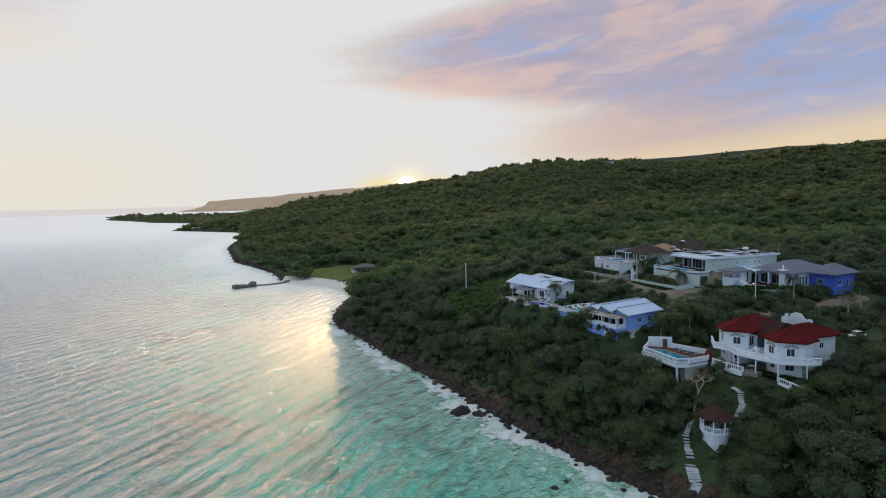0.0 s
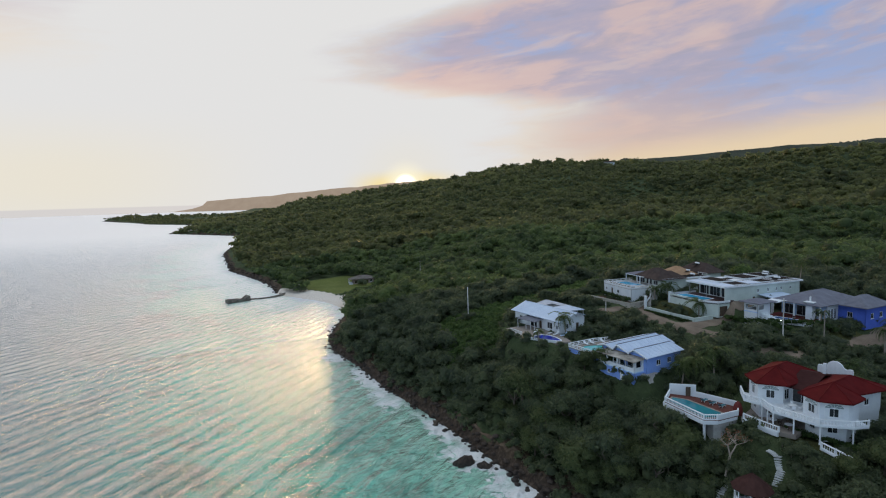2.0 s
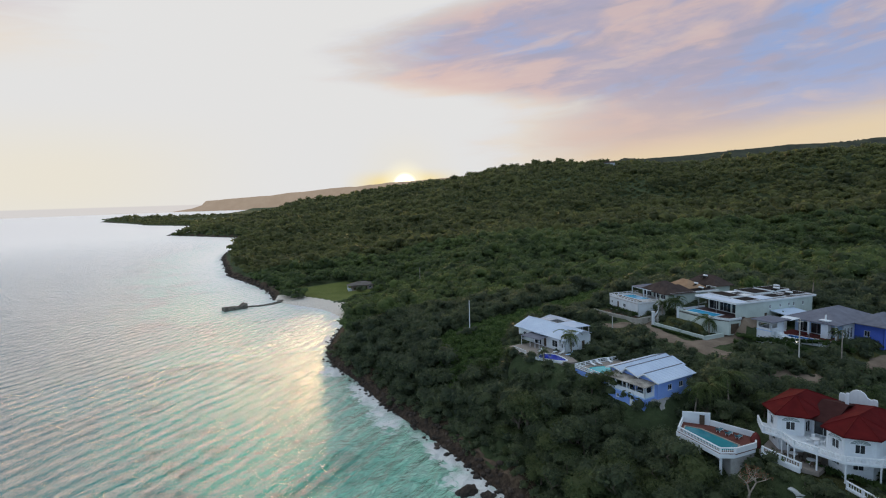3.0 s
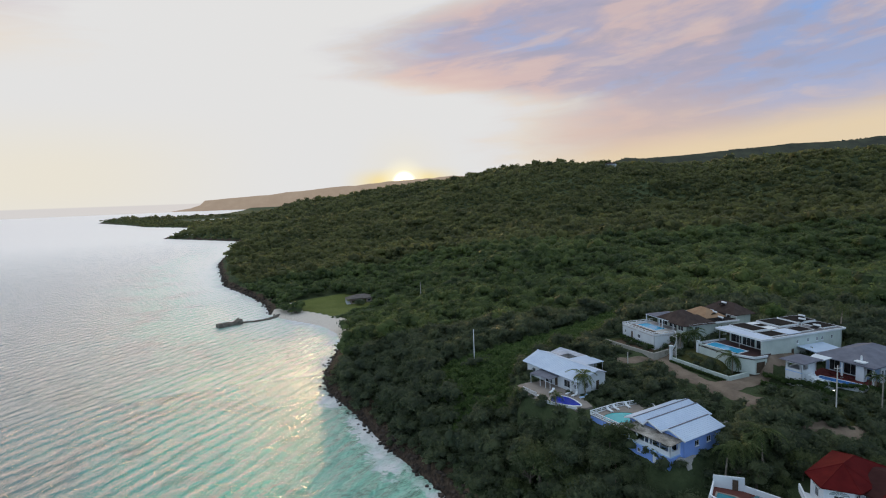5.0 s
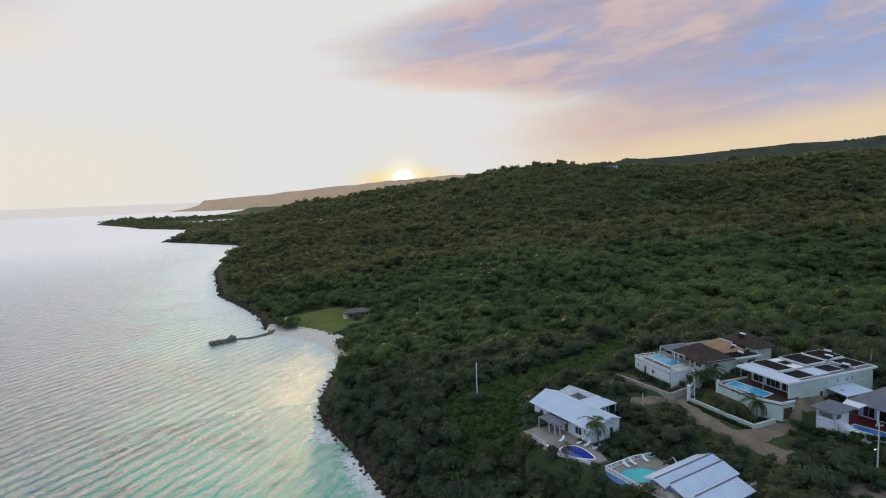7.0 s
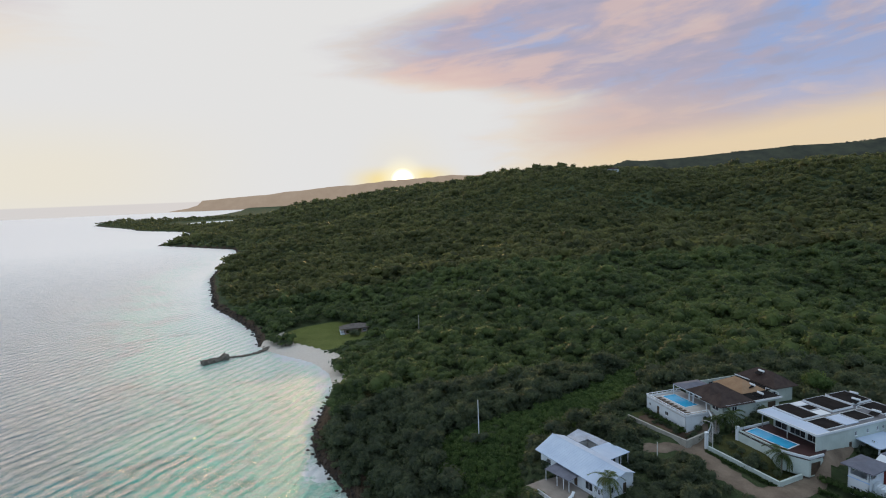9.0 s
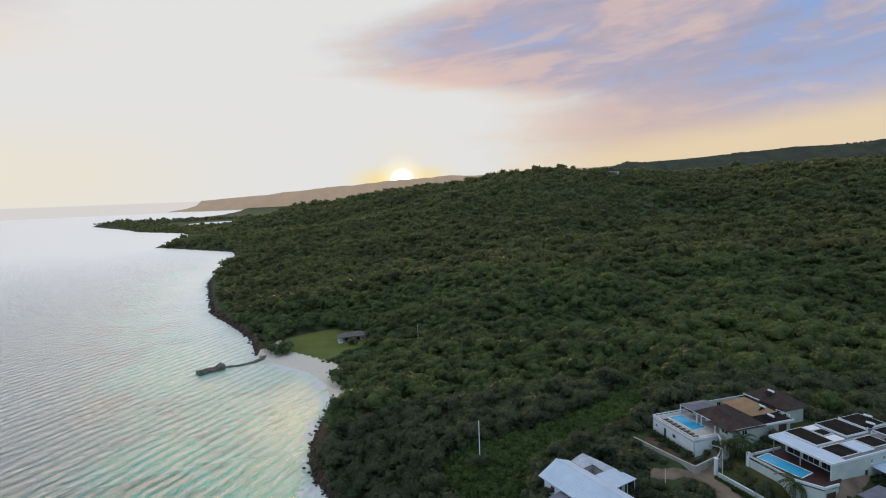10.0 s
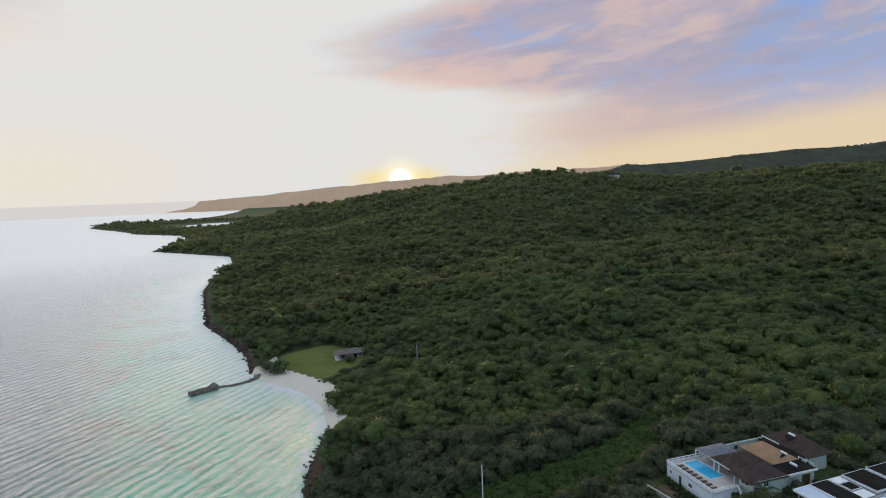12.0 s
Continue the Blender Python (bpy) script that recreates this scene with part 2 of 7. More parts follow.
POOL_PAD = mottled("dull_teal_fabric", (0.05, 0.13, 0.16), (0.09, 0.20, 0.24), 0.4, 0.9, 0.004)
OLD_ROOF = mottled("weathered_roof", (0.10, 0.085, 0.075), (0.20, 0.175, 0.16), 1.0, 0.9, 0.01, 0.1)
OLD_WALL = mottled("weathered_wall", (0.22, 0.15, 0.12), (0.42, 0.34, 0.30), 1.2, 0.9, 0.01, streak=0.5)
CUSHION = mottled("dark_red_fabric", (0.10, 0.020, 0.020), (0.17, 0.036, 0.032), 0.4, 0.9, 0.004)
DARK_WOOD = mottled("dark_wood", (0.05, 0.035, 0.025), (0.12, 0.085, 0.06), 0.4, 0.6, 0.003)
METAL = mottled("galvanised", (0.35, 0.35, 0.36), (0.5, 0.5, 0.51), 0.5, 0.45, 0.001, metal=0.8)
CONCRETE_POLE = mottled("pale_pole", (0.45, 0.43, 0.40), (0.62, 0.60, 0.57), 0.6, 0.85, 0.003)
WOOD_POLE = mottled("wood_pole", (0.22, 0.19, 0.16), (0.38, 0.33, 0.28), 0.6, 0.9, 0.006)
THATCH = mottled("brown_gazebo_shingle", (0.038, 0.017, 0.016), (0.075, 0.036, 0.031), 0.7, 0.9, 0.02, 0.08)


def glass_dark(g, p, at, geo):
    g.put(p.inputs["Base Color"], g.ramp(g.noise(at, 0.8, 3), (0.3, (0.010, 0.012, 0.014)), (0.7, (0.05, 0.055, 0.06))))


GLASS = shader("window_glass", glass_dark, 0.08, 0.5)
PALE_GLASS = mottled("curtained_glass", (0.20, 0.25, 0.26), (0.34, 0.40, 0.41), 0.8, 0.2, 0.0, 0.5)


def pool_water(name, shallow, deep):
    def build(g, p, at, geo):
        g.put(p.inputs["Base Color"], g.ramp(g.noise(at, 0.25, 2), (0.3, deep), (0.7, shallow)))
        bump(g, p, g.noise(at, 2.2, 3), 0.02, 0.5)
    return shader(name, build, 0.06, 0.5)


POOL_TURQ = pool_water("turquoise_pool", (0.06, 0.50, 0.52), (0.04, 0.38, 0.42))
POOL_TEAL = pool_water("teal_pool", (0.04, 0.24, 0.28), (0.025, 0.17, 0.22))
DEEP_POOL = pool_water("mid_blue_pool", (0.05, 0.19, 0.50), (0.035, 0.13, 0.40))
POOL_BLUE = pool_water("bright_blue_pool", (0.06, 0.46, 0.74), (0.04, 0.34, 0.60))
POOL_DEEP = pool_water("deep_blue_pool", (0.02, 0.04, 0.42), (0.015, 0.03, 0.30))


def rock_build(g, p, at, geo):
    n1, n2 = g.noise(at, 0.22, 5, 0.65, 0.4), g.noise(at, 1.6, 6, 0.7)
    f = g.math("ADD", g.math("MULTIPLY", n1, 0.5), g.math("MULTIPLY", n2, 0.5))
    col = g.ramp(f, (0.34, (0.02, 0.016, 0.014)), (0.52, (0.062, 0.045, 0.036)), (0.70, (0.15, 0.11, 0.085)))
    z = g.node("ShaderNodeSeparateXYZ")
    g.link(at, z.inputs[0])
    wet = g.smooth(g.math("ADD", z.outputs[2], g.math("MULTIPLY", n1, 2.0)), 0.8, 2.4, 0.75, 0.0)
    g.put(p.inputs["Base Color"], g.mix(wet, col, (0.018, 0.015, 0.013)))
    g.put(p.inputs["Roughness"], g.smooth(wet, 0.0, 0.75, 0.9, 0.45))
    bump(g, p, n2, 0.35)


ROCK = shader("coast_rock", rock_build, 0.9, 0.3)


def ground_build(g, p, at, geo):
    n1, n2 = g.noise(at, 0.09, 5, 0.6), g.noise(at, 1.1, 6, 0.7)
    f = g.math("ADD", g.math("MULTIPLY", n1, 0.6), g.math("MULTIPLY", n2, 0.4))
    green = g.ramp(f, (0.34, (0.040, 0.056, 0.028)), (0.52, (0.066, 0.088, 0.040)), (0.68, (0.105, 0.118, 0.058)))
    rock = g.ramp(n2, (0.30, (0.024, 0.019, 0.015)), (0.52, (0.066, 0.047, 0.036)), (0.72, (0.16, 0.115, 0.085)))
    z = g.node("ShaderNodeSeparateXYZ")
    g.link(at, z.inputs[0])
    earth = g.ramp(n2, (0.30, (0.035, 0.025, 0.017)), (0.52, (0.085, 0.060, 0.040)), (0.72, (0.16, 0.115, 0.075)))
    rock = g.mix(g.smooth(g.math("ADD", z.outputs[2], g.math("MULTIPLY", n1, 2.0)), 2.0, 4.0), rock, earth)
    sand = g.ramp(n2, (0.3, (0.72, 0.62, 0.53)), (0.7, (0.84, 0.75, 0.66)))
    lawn = g.ramp(f, (0.32, (0.10, 0.12, 0.03)), (0.66, (0.18, 0.20, 0.06)))
    turf = g.ramp(f, (0.32, (0.055, 0.066, 0.022)), (0.66, (0.12, 0.115, 0.045)))
    a = g.attribute
    col = g.mix(g.smooth(g.math("ADD", a("rocky"), g.math("MULTIPLY", g.math("SUBTRACT", n2, 0.5), 0.6)), 0.4, 0.6), green, rock)
    col = g.mix(g.smooth(g.math("ADD", a("lawn"), g.math("MULTIPLY", g.math("SUBTRACT", n2, 0.5), 0.3)), 0.4, 0.6), col, lawn)
    col = g.mix(g.smooth(g.math("ADD", a("turf"), g.math("MULTIPLY", g.math("SUBTRACT", n2, 0.5), 0.3)), 0.4, 0.6), col, turf)
    col = g.mix(g.smooth(g.math("ADD", a("sand"), g.math("MULTIPLY", g.math("SUBTRACT", n2, 0.5), 0.3)), 0.4, 0.6), col, sand)
    g.put(p.inputs["Base Color"], col)
    bump(g, p, n2, 0.9)


GROUND = shader("ground_cover", ground_build, 0.95, 0.15)


def sea_build(g, p, at, geo):
    shore = g.attribute("shore")
    # bottom: pale sand with dark reef and weed, deepening offshore
    reef = g.noise(at, 0.030, 4, 0.6, 0.6)
    reef2 = g.noise(at, 0.12, 4, 0.65)
    deep = g.smooth(g.math("ADD", shore, g.math("MULTIPLY", g.math("SUBTRACT", reef, 0.5), 70.0)), 4.0, 120.0)
    water = g.ramp(deep, (0.0, (0.34, 0.66, 0.50)), (0.18, (0.10, 0.60, 0.46)), (0.42, (0.055, 0.50, 0.41)), (0.66, (0.05, 0.29, 0.31)), (1.0, (0.045, 0.18, 0.25)))
    patch = g.smooth(g.math("ADD", reef, g.math("MULTIPLY", g.math("SUBTRACT", reef2, 0.5), 0.7)), 0.47, 0.68, 0.0, 0.5)
    patch = g.math("MULTIPLY", patch, g.math("MULTIPLY", g.smooth(shore, 8.0, 22.0), g.smooth(shore, 55.0, 110.0, 1.0, 0.1)))
    water = g.mix(patch, water, (0.11, 0.115, 0.085))
    # broken water along the rocks
    lace = g.noise(at, 0.55, 6, 0.72, 0.8)
    reach = g.math("ADD", 3.4, g.math("MULTIPLY", g.smooth(g.noise(at, 0.075, 3, 0.6), 0.35, 0.68), 9.0))
    near = g.math("SUBTRACT", 1.0, g.math("DIVIDE", shore, reach))
    surge = g.smooth(g.noise(at, 0.055, 3, 0.6), 0.32, 0.55)
    foam = g.smooth(g.math("ADD", g.math("MULTIPLY", near, 0.9), g.math("MULTIPLY", g.math("SUBTRACT", lace, 0.5), 2.6)), 0.04, 0.34)
    foam = g.math("MULTIPLY", foam, g.math("MULTIPLY", g.smooth(shore, 6.0, 13.0, 1.0, 0.0), surge))
    veil = g.math("MULTIPLY", g.smooth(shore, 5.0, 30.0, 0.7, 0.0), g.smooth(g.noise(at, 0.2, 6, 0.72, 1.4), 0.46, 0.62))
    col = g.mix(veil, water, (0.46, 0.68, 0.56))
    col = g.mix(foam, col, (0.82, 0.82, 0.82))
    g.put(p.inputs["Base Color"], col)
    # swell running in to the shore, chop over it
    along = g.scaled(at, 1.0, 1.0, 1.0, SWELL_TURN)
    w = g.node("ShaderNodeTexWave")
    w.wave_type, w.bands_direction, w.wave_profile = "BANDS", "X", "SIN"
    g.put(w.inputs["Vector"], g.scaled(along, 0.058, 0.040, 0.0))
    w.inputs["Scale"].default_value, w.inputs["Distortion"].default_value = 1.0, 4.5
    w.inputs["Detail"].default_value, w.inputs["Detail Scale"].default_value, w.inputs["Detail Roughness"].default_value = 3.0, 1.6, 0.6
    chop = g.noise(g.scaled(along, 0.55, 0.21, 0.0), 1.0, 5, 0.68, 0.6)
    fine = g.noise(g.scaled(g.scaled(along, 1.0, 1.0, 1.0, 14.0), 1.2, 0.55, 0.0), 1.0, 4, 0.62)
    h = g.math("ADD", g.math("MULTIPLY", w.outputs["Fac"], 0.44), g.math("ADD", g.math("MULTIPLY", chop, 0.8), g.math("MULTIPLY", fine, 0.28)))
    spot = g.node("ShaderNodeVectorMath", operation="LENGTH")
    g.link(at, spot.inputs[0])
    h = g.math("MULTIPLY", h, g.math("MULTIPLY", g.smooth(shore, 2.0, 60.0, 0.6, 1.2), g.smooth(spot.outputs["Value"], 250.0, 1500.0, 1.0, 0.25)))
    bump(g, p, h, 2.7, 1.0)
    normal = p.inputs["Normal"].links[0].from_socket
    # sky mirrored in the skin of the water, more so at a glance
    p.inputs["Specular IOR Level"].default_value = 0.0
    p.inputs["Roughness"].default_value = 0.9
    mirror = g.node("ShaderNodeBsdfGlossy")
    mirror.inputs["Color"].default_value = (0.98, 0.98, 0.98, 1)
    g.put(mirror.inputs["Roughness"], g.smooth(spot.outputs["Value"], 60.0, 500.0, 0.16, 0.48))
    g.link(normal, mirror.inputs["Normal"])
    calm = g.node("ShaderNodeBump")
    calm.inputs["Distance"].default_value, calm.inputs["Strength"].default_value = 1.2, 1.0
    g.put(calm.inputs["Height"], h)
    fres = g.node("ShaderNodeFresnel")
    fres.inputs["IOR"].default_value = 1.333
    g.link(calm.outputs[0], fres.inputs["Normal"])
    gloss = g.math("MULTIPLY_ADD", fres.outputs[0], 5.2, -0.22, clamp=True)
    gloss = g.math("MULTIPLY", gloss, g.math("SUBTRACT", 1.0, g.math("MULTIPLY", foam, 0.85)))
    both = g.node("ShaderNodeMixShader")
    g.put(both.inputs[0], gloss)
    g.link(p.outputs[0], both.inputs[1]), g.link(mirror.outputs[0], both.inputs[2])
    out = [n for n in g.tree.nodes if n.type == "OUTPUT_MATERIAL"][0]
    g.link(both.outputs[0], out.inputs[0])


SWELL_TURN = 22.0
SEA = shader("sea_water", sea_build, 0.16, 0.5)


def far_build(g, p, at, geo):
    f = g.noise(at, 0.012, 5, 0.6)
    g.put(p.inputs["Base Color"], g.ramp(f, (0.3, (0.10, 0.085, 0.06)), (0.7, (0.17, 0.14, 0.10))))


FAR_HILL = shader("far_wooded_hill", far_build, 1.0, 0.0)
# distance haze on the far backdrop, put into its colour as a tan glow
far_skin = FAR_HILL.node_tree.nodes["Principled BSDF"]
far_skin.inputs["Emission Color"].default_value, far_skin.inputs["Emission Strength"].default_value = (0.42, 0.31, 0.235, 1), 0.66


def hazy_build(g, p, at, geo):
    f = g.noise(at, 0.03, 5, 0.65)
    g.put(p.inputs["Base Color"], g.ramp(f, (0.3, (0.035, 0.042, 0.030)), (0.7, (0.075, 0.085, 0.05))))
    bump(g, p, g.noise(at, 0.12, 4, 0.7), 4.0)


# the ridge behind the hill; its blue distance haze is a faint glow
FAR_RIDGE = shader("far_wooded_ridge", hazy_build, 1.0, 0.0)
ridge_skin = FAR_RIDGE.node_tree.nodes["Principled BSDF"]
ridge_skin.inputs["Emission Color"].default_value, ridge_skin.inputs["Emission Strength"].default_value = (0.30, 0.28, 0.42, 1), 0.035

# ---- the lie of the land ----
COAST = [(90, -5000), (90, -400), (75, -100), (60, 30), (48, 66), (33.7, 85), (29, 91), (21.5, 102.8), (17, 109.5), (11, 119.4), (7, 127), (1.2, 137.7),
         (-6.6, 151.2), (-17.9, 168.9), (-30.2, 192.7), (-43, 214), (-46.8, 225), (-48.5, 240), (-48.4, 252), (-48.8, 272), (-56.2, 297), (-68.8, 314.5),
         (-82.4, 325), (-95, 335), (-104, 347), (-110, 362), (-118, 381), (-146, 423), (-176, 463), (-213, 547), (-243, 618), (-262, 682),
         (-272, 760), (-291, 834), (-345, 960), (-470, 1050), (-545, 1100), (-530, 1250), (-690, 1540), (-900, 1690)]
COAST += [(-990, 1810), (-1380, 2240), (-1330, 2400), (-1200, 2560), (-1250, 3200), (-1400, 3900), (-1700, 4900), (5000, 5000), (5000, -5000)]
# heights of the ground at a few places: x, y, z
HEIGHTS = [(58, 100, 16.4), (46, 108, 12), (33, 112, 8), (40, 126, 17.4), (33, 137, 18), (25, 152, 19.8), (30, 162, 20.4), (10, 187, 17), (-5, 195, 13),
           (-10, 231, 15), (15, 269, 20), (27, 244, 18), (73, 278, 20), (60, 165, 22.7), (75, 155, 25), (55, 182, 25), (78, 184, 26.5), (95, 163, 26)]
HEIGHTS += [(90, 145, 23.5), (78, 131, 22), (100, 132, 21), (85, 114, 17), (152, 253, 24), (38, 359, 29), (-10, 420, 18), (144, 321, 27), (218, 312, 30),
            (287, 646, 38), (200, 740, 54), (225, 1180, 117), (282, 1080, 114), (200, 1245, 118), (130, 1310, 113), (225, 1000, 99), (110, 1000, 84), (410, 1000, 100), (487, 1000, 97), (570, 1000, 103), (700, 1000, 98), (850, 980, 92), (90, 1400, 108), (450, 640, 92), (545, 880, 96), (380, 480, 52)]
HEIGHTS += [(-162, 574, 12), (-187, 834, 24), (-60, 355, 3), (-45, 325, 4), (0, 1000, 52), (-168, 1800, 90), (-260, 1800, 68), (-438, 1800, 58), (-600, 1800, 12), (-700, 1760, 4), (-560, 1480, 9), (-650, 1640, 6), (-150, 1300, 34), (20, 1300, 78),
            (500, 1250, 70), (870, 1550, 65), (1250, 1550, 75), (-300, 1300, 14),
            (-850, 1950, 3), (-1250, 2250, 12), (200, 60, 25), (200, -400, 40), (1500, 1500, 90), (1500, 0, 130), (500, 3500, 60), (-700, 2500, 4), (-650, 2050, 5), (-1100, 3300, 4), (-1250, 4300, 8)]


def shore_distance(px, py):
    """Metres from the waterline; plus on land, minus at sea."""
    best = np.full(px.shape, 1e12)
    inside = np.zeros(px.shape, bool)
    pts = COAST + [COAST[0]]
    for (ax, ay), (bx, by) in zip(pts, pts[1:]):
        dx, dy = bx - ax, by - ay
        k = np.clip(((px - ax) * dx + (py - ay) * dy) / (dx * dx + dy * dy), 0, 1)
        best = np.minimum(best, (px - ax - k * dx) ** 2 + (py - ay - k * dy) ** 2)
        cross = (ay > py) != (by > py)
        if dy:
            inside ^= cross & (px < (py - ay) / dy * dx + ax)
    return np.where(inside, 1, -1) * np.sqrt(best)


_h = np.array(HEIGHTS, float)
_k = np.hypot(_h[:, None, 0] - _h[None, :, 0], _h[:, None, 1] - _h[None, :, 1])


def lattice(ix, iy, seed):
    """A random value from 0 to 1 at each whole corner."""
    v = np.sin(ix * 127.1 + iy * 311.7 + seed * 74.7) * 43758.5453
    return v - np.floor(v)


def rolling(px, py, size, seed, octaves=3):
    """Smooth unevenness from -1 to 1 with bumps of about that size."""
    total, amp, norm = 0.0, 1.0, 0.0
    for o in range(octaves):
        u, v = px / size * 2 ** o + 17.3 * seed, py / size * 2 ** o - 9.1 * seed
        ix, iy = np.floor(u), np.floor(v)
        fx, fy = u - ix, v - iy
        fx, fy = fx * fx * (3 - 2 * fx), fy * fy * (3 - 2 * fy)
        lo = lattice(ix, iy, seed + o) * (1 - fx) + lattice(ix + 1, iy, seed + o) * fx
        hi = lattice(ix, iy + 1, seed + o) * (1 - fx) + lattice(ix + 1, iy + 1, seed + o) * fx
        total = total + amp * (2 * (lo * (1 - fy) + hi * fy) - 1)
        norm += amp
        amp *= 0.45
    return total / norm


def swells(px, py):
    away = np.hypot(px - 50, py - 150)
    flat = 1 - 0.85 * np.clip((-px - 350) / 200, 0, 1) * np.clip((py - 1000) / 300, 0, 1)
    return flat * rolling(px, py, 85.0, 3) * np.clip((away - 70) / 160, 0, 1) * 8.0 + flat * rolling(px, py, 300.0, 5, 2) * np.clip((away - 250) / 500, 0, 1) * 12.0


_weights = np.linalg.solve(_k, _h[:, 2] - 20.0 - swells(_h[:, 0], _h[:, 1]))


def smoothstep(v, lo, hi):
    k = np.clip((v - lo) / (hi - lo), 0, 1)
    return k * k * (3 - 2 * k)


# level building plots: centre x, y, half length, half depth, turn, height
PLOTS = []


def plot_distance(px, py, plot):
    cx, cy, hl, hd, turn, _ = plot
    c, s = math.cos(radians(turn)), math.sin(radians(turn))
    u, v = (px - cx) * c + (py - cy) * s, -(px - cx) * s + (py - cy) * c
    qx, qy = np.abs(u) - hl, np.abs(v) - hd
    return np.hypot(np.maximum(qx, 0), np.maximum(qy, 0)) + np.minimum(np.maximum(qx, qy), 0)


def beach_share(px, py):
    """1 in the little bay with its sand and lawn."""
    return smoothstep(np.hypot(px + 66, (py - 320) / 1.5), 46, 33)


def height(px, py):
    px, py = np.asarray(px, float), np.asarray(py, float)
    d = shore_distance(px, py)
    z = np.full(px.shape, 20.0)
    for (hx, hy, _), wgt in zip(HEIGHTS, _weights):
        z = z + wgt * np.hypot(px - hx, py - hy)
    z = np.maximum(z + swells(px, py), 1.3)
    jag = np.sin(px * 0.9 + 2 * np.sin(py * 0.43)) * np.sin(py * 0.8 + 1.7 * np.sin(px * 0.37))
    gentle = beach_share(px, py)
    cliff = np.clip(d, 0, 1.6) * 1.5 + np.clip(d - 1.6, 0, 6) * (0.34 + 0.16 * jag) + np.clip(d - 6, 0, 1e9) * 0.66 + 0.6 * jag * np.clip(d, 0, 2) / 2
    flat = np.clip(d, 0, 12) * 0.16 + np.clip(d - 12, 0, 1e9) * 0.04
    cliff = cliff * (1 - gentle) + flat * gentle
    k = 3.0 - 2.75 * gentle
    land = -k * np.logaddexp(-z / k, -cliff / k) + k * 0.1
    land = np.where(d < 5, np.minimum(cliff, np.maximum(z, 2)), land)
    out = np.where(d > 0, land, np.maximum(d * 0.16 - 0.25, -14))
    for plot in PLOTS:
        e = plot_distance(px, py, plot)
        share = smoothstep(e, 5.0, 0.5)
        out = out * (1 - share) + plot[5] * share
    lag = np.hypot((px + 825) / 125, (py - 2160) / 150)
    out = np.where(lag < 2.2, np.minimum(out, 0.8 + 2.5 * np.clip(lag - 1, 0, 2)), out)
    return np.where(lag < 1, -2.0, out)


PLOTS += [(61.5, 105.5, 8.5, 7.0, -53.8, 16.4), (47.5, 108.5, 5.0, 2.5, -53.8, 14.0), (41.5, 129.5, 6.5, 5.5, -60, 18.4), (34.5, 138, 4.5, 4, -60, 18.6),
          (29.5, 160.5, 10, 7.5, -60, 20.3), (23.5, 147, 6, 3, -60, 20.2), (60, 177.5, 9, 8, -74, 25.6), (78, 183, 9, 9, -74, 26.8),
          (83, 164, 8, 14, -71.6, 26.4), (91, 147, 8, 10, -65, 23.8), (64.2, 158.5, 8.0, 2.6, -69, 24.8), (51.5, 175.5, 8.5, 2.6, -70, 23.8), (57.5, 94.8, 6.5, 1.6, -53.8, 15.4), (57.7, 157.6, 8.2, 1.4, -69, 22.5), (68, 147, 5, 3, -65, 22.4)]


def polar_sheet(name, center, rings, front, height_of, extra):
    """A sheet round a centre whose cells grow with distance; extra: named values at the corners."""
    radii = np.concatenate([[0.0], np.geomspace(12, 4950, rings)])
    ang = np.radians(np.concatenate([np.linspace(-62, 62, front), np.linspace(62, 298, 48)[1:-1]]))
    rr, aa = np.meshgrid(radii, ang, indexing="ij")
    px, py = center[0] + rr * np.sin(aa), center[1] + rr * np.cos(aa)
    pz = height_of(px, py)
    n, m = px.shape
    idx = np.arange(n * m).reshape(n, m)
    nxt = np.roll(idx, -1, axis=1)
    quads = np.stack([idx[:-1], nxt[:-1], nxt[1:], idx[1:]], -1).reshape(-1, 4)
    me = mesh_from(name, np.stack([px, py, pz], -1).reshape(-1, 3), quads)
    for key, values in extra(px, py, pz).items():
        layer = me.attributes.new(key, "FLOAT", "POINT")
        layer.data.foreach_set("value", values.astype(np.float32).ravel())
    me.polygons.foreach_set("use_smooth", np.ones(len(me.polygons), bool))
    return me


def mesh_from(name, verts, faces):
    """A mesh from arrays: corners (n, 3) and faces (m, 3 or 4)."""
    me = bpy.data.meshes.new(name)
    faces = np.asarray(faces)
    k = faces.shape[1]
    me.vertices.add(len(verts))
    me.vertices.foreach_set("co", np.asarray(verts, np.float32).ravel())
    me.loops.add(faces.size)
    me.loops.foreach_set("vertex_index", faces.astype(np.int32).ravel())
    me.polygons.add(len(faces))
    me.polygons.foreach_set("loop_start", np.arange(0, faces.size, k, dtype=np.int32))
    me.update(calc_edges=True)
    return me


